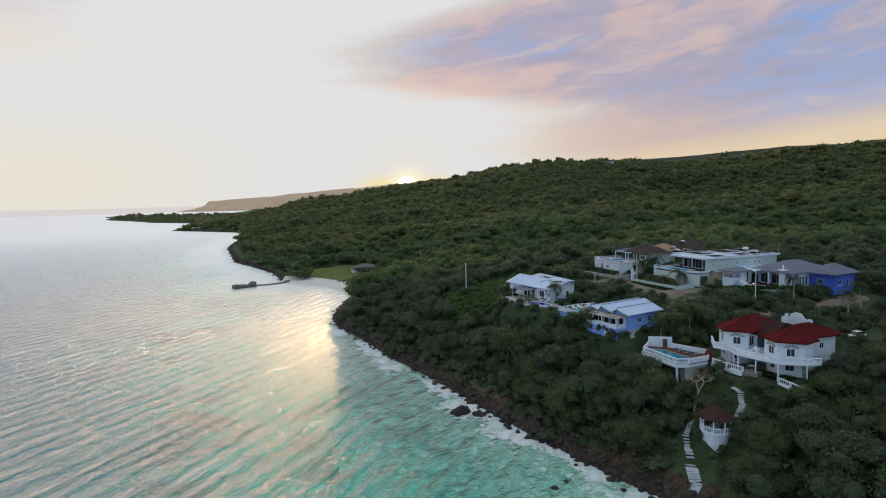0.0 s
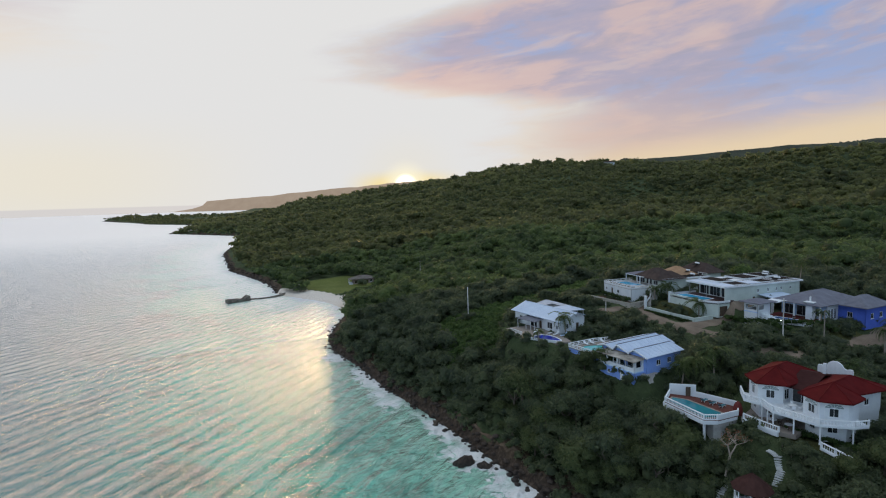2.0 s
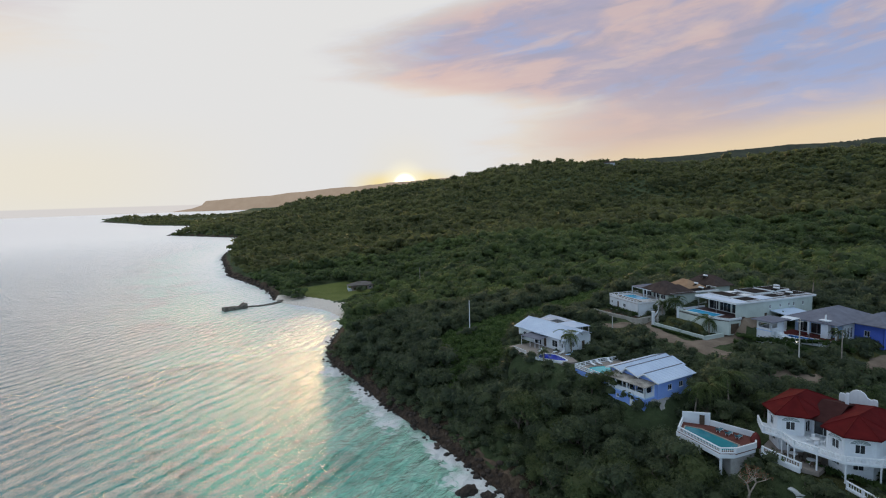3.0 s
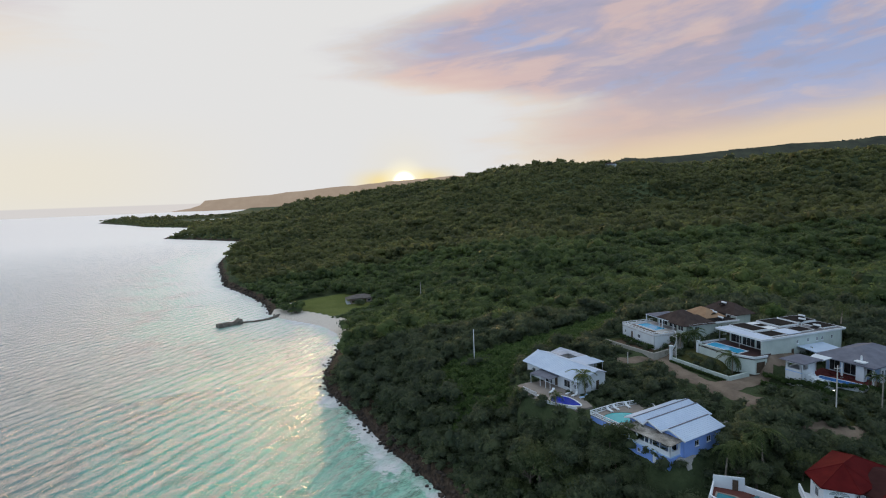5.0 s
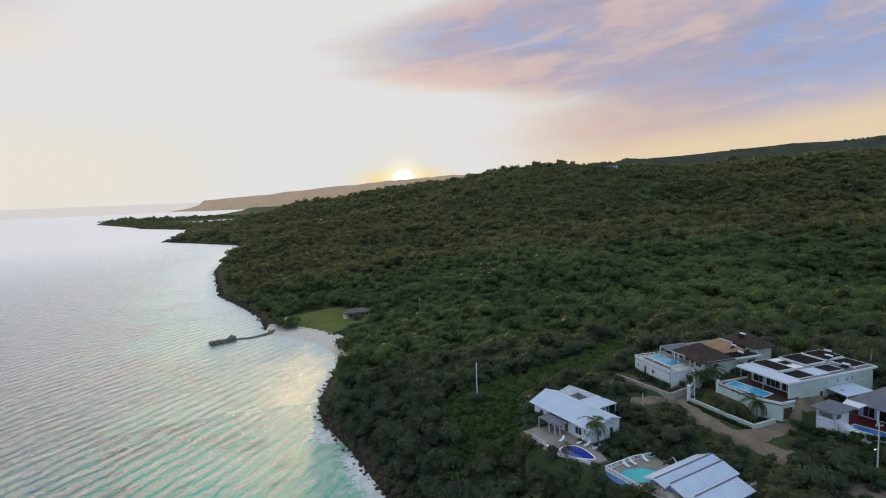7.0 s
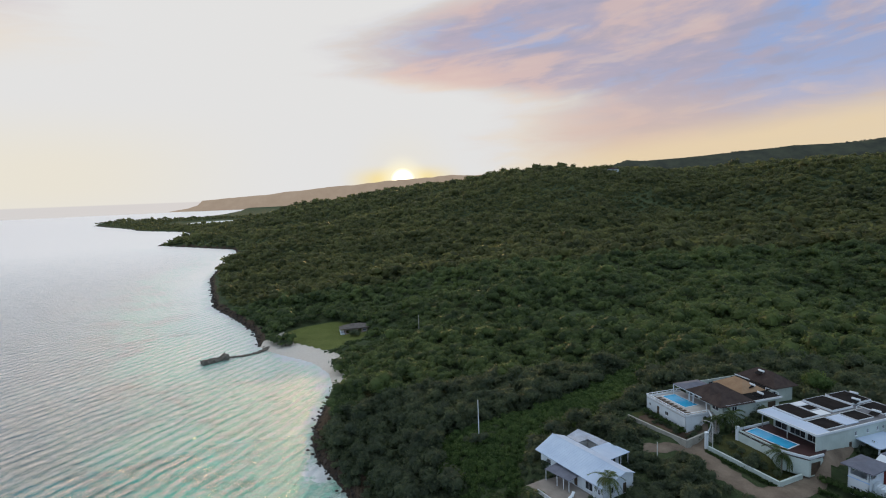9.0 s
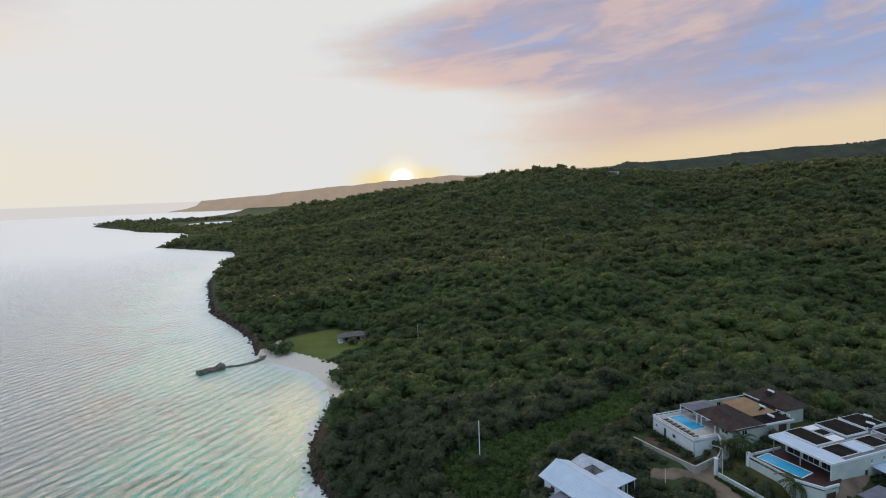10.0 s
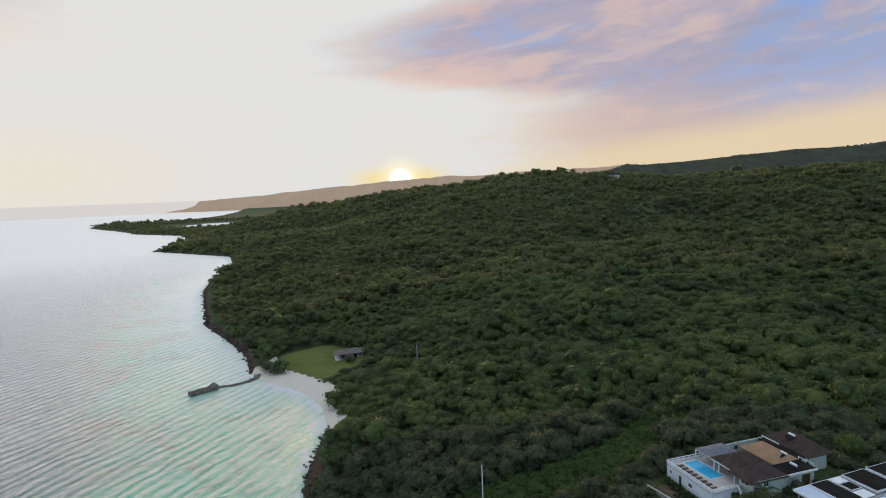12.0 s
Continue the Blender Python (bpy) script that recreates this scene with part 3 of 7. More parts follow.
def ground_extra(px, py, pz):
    d = shore_distance(px, py)
    gentle = beach_share(px, py)
    wob = 3.0 * np.sin(px * 0.31 + np.sin(py * 0.23)) + 2.0 * np.sin(py * 0.45)
    rocky = smoothstep(d + 0.45 * wob, 5.2, 2.2) * (1 - gentle)
    wide = 14 * np.clip((py - 245) / 45, 0.1, 1)
    sand = smoothstep(gentle, 0.1, 0.4) * smoothstep(d, wide + 2, wide - 1)
    garden = np.zeros(px.shape)
    for plot in ((64.2, 158.5, 8.0, 2.6, -69, 0), (51.5, 175.5, 8.5, 2.4, -70, 0), (58.0, 93.5, 6.0, 1.6, -53, 0), (72, 113, 5, 4, -50, 0), (84, 131, 12, 5, 20, 0)):
        garden = np.maximum(garden, smoothstep(plot_distance(px, py, plot), 1.0, -0.5))
    lawn = smoothstep(np.hypot(px + 70, py - 353), 27, 22) * smoothstep(d, 9, 13)
    return {"turf": garden, "rocky": np.maximum(rocky, (d < 0) * (1 - gentle)), "sand": sand, "lawn": lawn}


ground_mesh = polar_sheet("ground", (20, 25), 420, 400, height, ground_extra)
ground_mesh.materials.append(GROUND)
tagged(new("ground", ground_mesh), "rolling green coastal land with a dark rock shore and a small sandy bay", "ground", kind="structure")


def sea_level(px, py):
    return np.zeros(px.shape)


sea_mesh = polar_sheet("sea", (-10, 20), 260, 230, sea_level, lambda px, py, pz: {"shore": np.maximum(-shore_distance(px, py), 0)})
sea_mesh.materials.append(SEA)
tagged(new("sea", sea_mesh), "turquoise sea with long low swell, paler over sand near the shore", "water", kind="structure")


def far_ridge(name, label, crest, depth, mat, rough=0.07):
    """A distant wooded ridge: crest is a run of (x, y, z); it falls to the sea on both sides."""
    rows = []
    for i in range(len(crest) - 1):
        for k in range(24):
            f = k / 24
            p = [crest[i][c] * (1 - f) + crest[i + 1][c] * f for c in range(3)]
            j = noise.fractal(Vector((p[0] * 0.006, p[1] * 0.006, 0.5)), 1.0, 2.0, 5)
            p[2] = max(p[2] * (1 + rough * j) + 2.5 * j, 0)
            rows.append(p)
    prof = [(-1.0, -0.04), (-0.82, 0.30), (-0.6, 0.52), (-0.35, 0.80), (-0.12, 0.96), (0, 1.0), (0.4, 0.7), (1.0, -0.05)]
    v = [(p[0] + depth * s * p[0] / 4200, p[1] + depth * s, p[2] * h + noise.noise(Vector((p[0] * 0.01, s * 3, h))) * 6 * (0 < h < 1)) for p in rows for s, h in prof]
    m = len(prof)
    f = [(i * m + j, i * m + j + 1, (i + 1) * m + j + 1, (i + 1) * m + j) for i in range(len(rows) - 1) for j in range(m - 1)]
    me = mesh_from(name, v, f)
    me.polygons.foreach_set("use_smooth", np.ones(len(me.polygons), bool))
    me.materials.append(mat)
    return tagged(new(name, me), label, "hills", kind="structure")


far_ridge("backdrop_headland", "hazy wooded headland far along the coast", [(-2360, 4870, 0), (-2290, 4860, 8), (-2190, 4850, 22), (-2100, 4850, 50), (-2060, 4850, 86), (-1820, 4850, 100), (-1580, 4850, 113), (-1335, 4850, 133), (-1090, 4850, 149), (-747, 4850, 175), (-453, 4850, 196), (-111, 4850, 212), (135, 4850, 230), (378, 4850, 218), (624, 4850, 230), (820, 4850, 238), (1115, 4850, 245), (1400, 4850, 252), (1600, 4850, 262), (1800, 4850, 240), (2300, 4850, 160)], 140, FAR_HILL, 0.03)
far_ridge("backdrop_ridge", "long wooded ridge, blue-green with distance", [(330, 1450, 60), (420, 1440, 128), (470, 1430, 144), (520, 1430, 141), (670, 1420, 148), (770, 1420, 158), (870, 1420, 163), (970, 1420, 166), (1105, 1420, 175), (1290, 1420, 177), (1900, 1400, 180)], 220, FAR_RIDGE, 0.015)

# ---- tools for building things ----
def thing(name, x, y, z, turn, label, category, group="", kind=""):
    ob = tagged(new(name), label, category, group, kind)
    ob.matrix_world = pose(x, y, z, 0, 0, turn)
    ob.empty_display_size = 0.5
    return ob


def part(name, bm, mat, parent, label="", at=None):
    """One mesh under a thing or a part; bm may be a mesh that several parts share."""
    if isinstance(bm, bmesh.types.BMesh):
        me = bpy.data.meshes.new(name)
        bmesh.ops.recalc_face_normals(bm, faces=bm.faces)
        bm.to_mesh(me)
        bm.free()
        me.materials.append(mat)
    else:
        me = bm
    ob = new(name, me)
    ob.parent = parent
    if at is not None:
        ob.matrix_basis = at
    if label:
        ob["label"] = label
    return ob


def shared(name, bm, mat):
    me = bpy.data.meshes.new(name)
    bmesh.ops.recalc_face_normals(bm, faces=bm.faces)
    bm.to_mesh(me)
    bm.free()
    me.materials.append(mat)
    return me


def box(x0, x1, y0, y1, z0, z1, bm=None, bevel=0.0):
    bm = bm or bmesh.new()
    v = [bm.verts.new(p) for p in ((x0, y0, z0), (x1, y0, z0), (x1, y1, z0), (x0, y1, z0), (x0, y0, z1), (x1, y0, z1), (x1, y1, z1), (x0, y1, z1))]
    for f in ((0, 3, 2, 1), (4, 5, 6, 7), (0, 1, 5, 4), (1, 2, 6, 5), (2, 3, 7, 6), (3, 0, 4, 7)):
        bm.faces.new([v[i] for i in f])
    if bevel:
        bmesh.ops.bevel(bm, geom=list(bm.edges), offset=bevel, segments=1, affect="EDGES")
    return bm


def prism(outline, z0, z1, bm=None):
    """An upright solid over a plan outline; z1 may differ from corner to corner."""
    bm = bm or bmesh.new()
    tops = z1 if isinstance(z1, (list, tuple)) else [z1] * len(outline)
    lo = [bm.verts.new((x, y, z0)) for x, y in outline]
    hi = [bm.verts.new((x, y, t)) for (x, y), t in zip(outline, tops)]
    n = len(outline)
    bm.faces.new(lo[::-1]), bm.faces.new(hi)
    for i in range(n):
        bm.faces.new((lo[i], lo[(i + 1) % n], hi[(i + 1) % n], hi[i]))
    return bm


def lathe(profile, sides=12, bm=None, cx=0.0, cy=0.0):
    bm = bm or bmesh.new()
    rings = []
    for r, z in profile:
        rings.append([bm.verts.new((cx + r * math.cos(6.28319 * k / sides), cy + r * math.sin(6.28319 * k / sides), z)) for k in range(sides)])
    for a, b in zip(rings, rings[1:]):
        for k in range(sides):
            bm.faces.new((a[k], a[(k + 1) % sides], b[(k + 1) % sides], b[k]))
    bm.faces.new(rings[0][::-1]), bm.faces.new(rings[-1])
    return bm


def hip(x0, x1, y0, y1, z, rise, thick=0.18):
    """A hipped roof slab with a short ridge along its longer side."""
    bm = bmesh.new()
    w, d = x1 - x0, y1 - y0
    m = min(w, d) / 2
    if w >= d:
        ra, rb = (x0 + m, (y0 + y1) / 2), (x1 - m, (y0 + y1) / 2)
    else:
        ra, rb = ((x0 + x1) / 2, y0 + m), ((x0 + x1) / 2, y1 - m)
    rb = (rb[0] + 0.02, rb[1] + 0.02)
    lo = [bm.verts.new(p) for p in ((x0, y0, z - thick), (x1, y0, z - thick), (x1, y1, z - thick), (x0, y1, z - thick))]
    ed = [bm.verts.new(p) for p in ((x0, y0, z), (x1, y0, z), (x1, y1, z), (x0, y1, z))]
    a, b = bm.verts.new((*ra, z + rise)), bm.verts.new((*rb, z + rise))
    bm.faces.new(lo[::-1])
    for i in range(4):
        bm.faces.new((lo[i], lo[(i + 1) % 4], ed[(i + 1) % 4], ed[i]))
    if w >= d:
        faces = ((ed[0], ed[1], b, a), (ed[1], ed[2], b), (ed[2], ed[3], a, b), (ed[3], ed[0], a))
    else:
        faces = ((ed[0], ed[1], a), (ed[1], ed[2], b, a), (ed[2], ed[3], b), (ed[3], ed[0], a, b))
    for f in faces:
        bm.faces.new(f)
    return bm


def slab(corners, thick):
    """A sloping slab: four corners (x, y, z) of its upper side."""
    bm = bmesh.new()
    hi = [bm.verts.new(p) for p in corners]
    lo = [bm.verts.new((p[0], p[1], p[2] - thick)) for p in corners]
    n = len(corners)
    bm.faces.new(hi), bm.faces.new(lo[::-1])
    for i in range(n):
        bm.faces.new((lo[i], lo[(i + 1) % n], hi[(i + 1) % n], hi[i]))
    return bm


def frame_of(p0, p1):
    """The pose of a wall's own axes: along it, into the house, up."""
    u = Vector((p1[0] - p0[0], p1[1] - p0[1], 0)).normalized()
    n = Vector((-u.y, u.x, 0))
    return Matrix(((u.x, n.x, 0, p0[0]), (u.y, n.y, 0, p0[1]), (0, 0, 1, 0), (0, 0, 0, 1)))


def ring(u0, u1, z0, z1, w, d0, d1, bm=None):
    """A rectangular frame of width w between depths d0 and d1."""
    bm = bm or bmesh.new()
    for a, b, c, e in ((u0, u1, z0, z0 + w), (u0, u1, z1 - w, z1), (u0, u0 + w, z0 + w, z1 - w), (u1 - w, u1, z0 + w, z1 - w)):
        box(a, b, d0, d1, c, e, bm)
    return bm


def glaze(house, m, u0, u1, z0, z1, bars=1, trim=None, shutters=False, arch=False):
    """A window in an opening: frame with glazing bars, panes, sill, and where wanted shutters or an arched head."""
    trim = trim or WHITE_TRIM
    bm = ring(u0, u1, z0, z1, 0.07, 0.03, 0.12)
    step = (u1 - u0) / (bars + 1)
    for k in range(bars):
        box(u0 + step * (k + 1) - 0.03, u0 + step * (k + 1) + 0.03, 0.04, 0.11, z0 + 0.07, z1 - 0.07, bm)
    win = part("window", bm, trim, house, at=m)
    for k in range(bars + 1):
        part("pane", box(u0 + step * k + 0.03, u0 + step * (k + 1) - 0.03, 0.065, 0.08, z0 + 0.06, z1 - 0.06), GLASS, win)
    part("window_sill", box(u0 - 0.08, u1 + 0.08, -0.10, 0.05, z0 - 0.09, z0 - 0.003, bevel=0.015), trim, win)
    if shutters:
        w = min(0.62, (u1 - u0) * 0.5)
        for a in (u0 - w - 0.03, u1 + 0.03):
            bm = ring(a, a + w, z0, z1, 0.06, -0.06, -0.004)
            n = 9
            for k in range(n):
                zz = z0 + 0.07 + (z1 - z0 - 0.14) * k / n
                box(a + 0.05, a + w - 0.05, -0.05, -0.015, zz, zz + 0.07, bm)
            part("shutter", bm, trim, win)
    if arch:
        bm = bmesh.new()
        c, r = (u0 + u1) / 2, (u1 - u0) / 2 + (w if shutters else 0.1)
        pts = [(c + (r + o) * math.cos(math.pi * k / 12), z1 + 0.06 + (r + o) * 0.55 * math.sin(math.pi * k / 12)) for o in (0, 0.14) for k in range(13)]
        v = [[bm.verts.new((p[0], y, p[1])) for p in pts] for y in (-0.09, -0.003)]
        for k in range(12):
            bm.faces.new([v[0][i] for i in (k, k + 1, k + 14, k + 13)])
            bm.faces.new((v[0][k + 13], v[0][k + 14], v[1][k + 14], v[1][k + 13]))
            bm.faces.new((v[0][k + 1], v[0][k], v[1][k], v[1][k + 1]))
        part("arch_trim", bm, trim, win)
        bm = bmesh.new()
        o = bm.verts.new((c, -0.012, z1 + 0.06))
        w = [bm.verts.new((c + r * math.cos(math.pi * k / 12), -0.012, z1 + 0.06 + r * 0.55 * math.sin(math.pi * k / 12))) for k in range(13)]
        for k in range(12):
            bm.faces.new((o, w[k], w[k + 1]))
        part("fanlight", bm, PALE_GLASS, win)
        bm = bmesh.new()
        for k in (2, 4, 6, 8, 10):
            a = math.pi * k / 12
            q = Vector((math.cos(a), 0, 0.55 * math.sin(a)))
            s = Vector((-q.z, 0, q.x)).normalized() * 0.025
            b0, b1 = Vector((c, -0.03, z1 + 0.06)), Vector((c, -0.03, z1 + 0.06)) + q * r
            bm.faces.new([bm.verts.new(p) for p in (b0 - s, b0 + s, b1 + s, b1 - s)])
        part("glazing_bar", bm, trim, win)
    return win


def wall(house, p0, p1, z0, z1, mat, openings=(), thick=0.22, trim=None):
    """A wall with real openings. openings: (u0, u1, za, zb, kind); u from p0."""
    m = frame_of(p0, p1)
    length = math.hypot(p1[0] - p0[0], p1[1] - p0[1])
    us = sorted({0.0, length, *[o[0] for o in openings], *[o[1] for o in openings]})
    zs = sorted({z0, z1, *[o[2] for o in openings], *[o[3] for o in openings]})
    bm = bmesh.new()
    vs = {}
    for i, u in enumerate(us):
        for j, z in enumerate(zs):
            vs[i, j] = bm.verts.new((u, 0, z))
    faces = []
    for i in range(len(us) - 1):
        for j in range(len(zs) - 1):
            cu, cz = (us[i] + us[i + 1]) / 2, (zs[j] + zs[j + 1]) / 2
            if not any(o[0] < cu < o[1] and o[2] < cz < o[3] for o in openings):
                faces.append(bm.faces.new((vs[i, j], vs[i + 1, j], vs[i + 1, j + 1], vs[i, j + 1])))
    ext = bmesh.ops.extrude_face_region(bm, geom=faces)
    bmesh.ops.translate(bm, vec=(0, thick, 0), verts=[g for g in ext["geom"] if isinstance(g, bmesh.types.BMVert)])
    bmesh.ops.delete(bm, geom=[v for v in bm.verts if not v.link_faces], context="VERTS")
    ob = part("wall", bm, mat, house, at=m)
    for u0, u1, za, zb, kind in openings:
        if kind == "window":
            glaze(house, m, u0, u1, za, zb, max(1, round((u1 - u0) / 0.8) - 1), trim)
        elif kind == "shuttered":
            glaze(house, m, u0, u1, za, zb, 1, trim, True)
        elif kind == "arched":
            glaze(house, m, u0, u1, za, zb, 1, trim, True, True)
        elif kind == "slider":
            glaze(house, m, u0, u1, za, zb, max(1, round((u1 - u0) / 1.3) - 1), trim)
        elif kind == "door":
            leaf = part("door", box(u0 + 0.02, u1 - 0.02, 0.05, 0.11, za + 0.01, zb - 0.02, bevel=0.01), trim or WHITE_TRIM, house, at=m)
            part("door_handle", box(u1 - 0.16, u1 - 0.12, 0.0, 0.05, za + 0.95, za + 1.1), METAL, leaf, "dull metal handle")
        elif kind == "dark_door":
            part("door", box(u0 + 0.02, u1 - 0.02, 0.05, 0.11, za + 0.01, zb - 0.02, bevel=0.01), DARK_WOOD, house, at=m)
    return ob


def poly_roof(outline, z, ridge, thick=0.2):
    """A hipped roof over any outline; ridge: points (x, y, z) to which the edges rise."""
    bm = bmesh.new()
    lo = [bm.verts.new((x, y, z - thick)) for x, y in outline]
    ed = [bm.verts.new((x, y, z)) for x, y in outline]
    rv = [bm.verts.new(p) for p in ridge]
    near = [min(range(len(ridge)), key=lambda k: (ridge[k][0] - x) ** 2 + (ridge[k][1] - y) ** 2) for x, y in outline]
    n = len(outline)
    bm.faces.new(lo[::-1])
    for i in range(n):
        j = (i + 1) % n
        bm.faces.new((lo[i], lo[j], ed[j], ed[i]))
        if near[i] == near[j]:
            bm.faces.new((ed[i], ed[j], rv[near[i]]))
        else:
            bm.faces.new((ed[i], ed[j], rv[near[j]], rv[near[i]]))
    return bm


def ridge_cap(a, b, w=0.14):
    """A low capping strip along a roof's ridge or hip, from a to b."""
    a, b = Vector(a), Vector(b)
    d = (b - a).normalized()
    s = d.cross(Vector((0, 0, 1))).normalized() * w
    up = Vector((0, 0, 0.09))
    bm = bmesh.new()
    v = [bm.verts.new(p) for p in (a - s, a + up, a + s, b - s, b + up, b + s)]
    for f in ((0, 1, 4, 3), (1, 2, 5, 4), (0, 2, 1), (3, 4, 5), (0, 3, 5, 2)):
        bm.faces.new([v[i] for i in f])
    return bm


BALUSTER = shared("baluster", lathe([(0.06, 0.0), (0.06, 0.06), (0.035, 0.12), (0.07, 0.26), (0.032, 0.52), (0.055, 0.60), (0.055, 0.66)], 7), WHITE_TRIM)
PIER = shared("pier", box(-0.13, 0.13, -0.13, 0.13, 0, 0.98, bevel=0.02), WHITE_TRIM)


def balustrade(parent, pts, z, name="balustrade", gap=0.40, piers=True):
    """A white balustrade along a line: top and bottom rail, balusters and piers as pieces."""
    low, top = bmesh.new(), bmesh.new()
    spots, ends = [], []
    for p0, p1 in zip(pts, pts[1:]):
        a, b = Vector((*p0, z)), Vector((*p1, z))
        d = b - a
        s = d.normalized().cross(Vector((0, 0, 1))) * 0.1
        for bm, z0, z1, k in ((low, 0.0, 0.14, 1.1), (top, 0.80, 0.94, 1.25)):
            v = [bm.verts.new(p + Vector((0, 0, h))) for p in (a - s * k, a + s * k, b + s * k, b - s * k) for h in (z0, z1)]
            for f in ((0, 2, 4, 6), (1, 7, 5, 3), (0, 1, 3, 2), (2, 3, 5, 4), (4, 5, 7, 6), (6, 7, 1, 0)):
                bm.faces.new([v[i] for i in f])
        n = max(2, int(d.length / gap))
        spots += [a + d * ((k + 0.5) / n) for k in range(n)]
        ends.append(a)
    ends.append(Vector((*pts[-1], z)))
    rail = part(name, low, WHITE_TRIM, parent)
    part("top_rail", top, WHITE_TRIM, rail)
    for p in spots:
        part("baluster", BALUSTER, None, rail, at=Matrix.Translation(p + Vector((0, 0, 0.14))))
    if piers:
        for p in ends:
            part("pier", PIER, None, rail, at=Matrix.Translation(p))
    return rail


def pool(x, y, z, turn, outline, water, label, coping=SAND_PAVING, rim=0.35, group=""):
    """A swimming pool set in its deck: water, and a raised coping round it. The outline runs anticlockwise."""
    t = thing("swimming_pool", x, y, z, turn, label, "pool", group)
    part("water", prism(outline, -0.25, 0.02), water, t)
    n = len(outline)
    nor = []
    for i in range(n):
        a, b, c = Vector(outline[i - 1]), Vector(outline[i]), Vector(outline[(i + 1) % n])
        e = ((b - a).normalized() + (c - b).normalized()).normalized()
        nor.append(Vector((e.y, -e.x)))
    bm = bmesh.new()
    rows = [[bm.verts.new((p[0] + q.x * w, p[1] + q.y * w, h)) for p, q in zip(outline, nor)] for w, h in ((0.0, -0.2), (0.0, 0.10), (rim, 0.10), (rim, -0.05))]
    for r0, r1 in zip(rows, rows[1:]):
        for i in range(n):
            bm.faces.new((r0[i], r0[(i + 1) % n], r1[(i + 1) % n], r1[i]))
    part("coping", bm, coping, t)
    return t


def oval(cx, cy, rx, ry, turn=0.0, n=24, pinch=0.0):
    out = []
    for k in range(n):
        a = 6.28319 * k / n
        x, y = rx * math.cos(a), ry * math.sin(a) * (1 - pinch * math.cos(a))
        c, s = math.cos(radians(turn)), math.sin(radians(turn))
        out.append((cx + x * c - y * s, cy + x * s + y * c))
    return out


def sun_lounger(x, y, z, turn, frame_mat, pad_mat, label, group):
    t = thing("sun_lounger", x, y, z, turn, label, "lounger", group)
    part("frame", box(-0.32, 0.32, -0.95, 0.5, 0.26, 0.32, bevel=0.01), frame_mat, t)
    part("mattress", box(-0.29, 0.29, -0.92, 0.46, 0.322, 0.40, bevel=0.03), pad_mat, t)
    part("backrest", slab([(-0.3, 0.47, 0.36), (0.3, 0.47, 0.36), (0.3, 1.0, 0.88), (-0.3, 1.0, 0.88)], 0.09), pad_mat, t)
    for lx in (-0.27, 0.27):
        for ly in (-0.85, 0.42):
            part("leg", box(lx - 0.03, lx + 0.03, ly - 0.03, ly + 0.03, 0.0, 0.262), frame_mat, t)
    return t


def patio_chair(x, y, z, turn, mat, label, group):
    t = thing("patio_chair", x, y, z, turn, label, "chair", group)
    part("seat", box(-0.25, 0.25, -0.25, 0.25, 0.40, 0.46, bevel=0.02), mat, t)
    part("backrest", slab([(-0.25, 0.22, 0.46), (0.25, 0.22, 0.46), (0.25, 0.34, 0.95), (-0.25, 0.34, 0.95)], 0.05), mat, t)
    for lx in (-0.22, 0.22):
        for ly in (-0.22, 0.22):
            part("leg", box(lx - 0.025, lx + 0.025, ly - 0.025, ly + 0.025, 0, 0.402), mat, t)
    return t


def patio_table(x, y, z, turn, mat, label, r=0.7):
    t = thing("patio_table", x, y, z, turn, label, "table")
    part("tabletop", lathe([(r, 0.70), (r + 0.02, 0.72), (r, 0.75)], 18), mat, t)
    part("pedestal", lathe([(0.28, 0.0), (0.26, 0.03), (0.06, 0.08), (0.05, 0.70)], 10), mat, t)
    return t


def water_heater(x, y, z, turn, label="white roof-top solar water tank on a dark collector"):
    """A roof-top solar tank on its collector."""
    t = thing("solar_water_heater", x, y, z, turn, label, "water heater", "water heaters on roofs")
    tank = lathe([(0.02, -0.85), (0.22, -0.85), (0.27, -0.78), (0.27, 0.78), (0.22, 0.85), (0.02, 0.85)], 12)
    bmesh.ops.rotate(tank, verts=tank.verts, cent=(0, 0, 0), matrix=Matrix.Rotation(radians(90), 3, "Y"))
    bmesh.ops.translate(tank, vec=(0, 0.4, 0.62), verts=tank.verts)
    part("tank", tank, WHITE_TRIM, t, "white cylindrical tank")
    part("collector", slab([(-0.8, -1.2, 0.14), (0.8, -1.2, 0.14), (0.8, 0.35, 0.5), (-0.8, 0.35, 0.5)], 0.08), TAR, t, "dark glass collector")
    for lx in (-0.6, 0.6):
        part("leg", box(lx - 0.03, lx + 0.03, 0.3, 0.36, 0, 0.44), METAL, t)
        part("leg", box(lx - 0.03, lx + 0.03, -1.15, -1.1, 0, 0.10), METAL, t)
    return t


def column(house, x, y, z0, z1, r=0.13, mat=None):
    return part("column", lathe([(r * 1.4, z0), (r * 1.4, z0 + 0.12), (r, z0 + 0.18), (r * 0.94, z1 - 0.2), (r * 1.3, z1 - 0.12), (r * 1.3, z1)], 10, cx=x, cy=y), mat or WHITE_TRIM, house)

# ---- white villa with the red roofs ----
RV = (53.0, 106.4, 16.4, -53.8)


def on(frame4, x, y, z=0.0, turn=0.0):
    """World place of a point given in a house's own axes."""
    m = pose(frame4[0], frame4[1], frame4[2], 0, 0, frame4[3])
    p = m @ Vector((x, y, z))
    return p.x, p.y, p.z, frame4[3] + turn


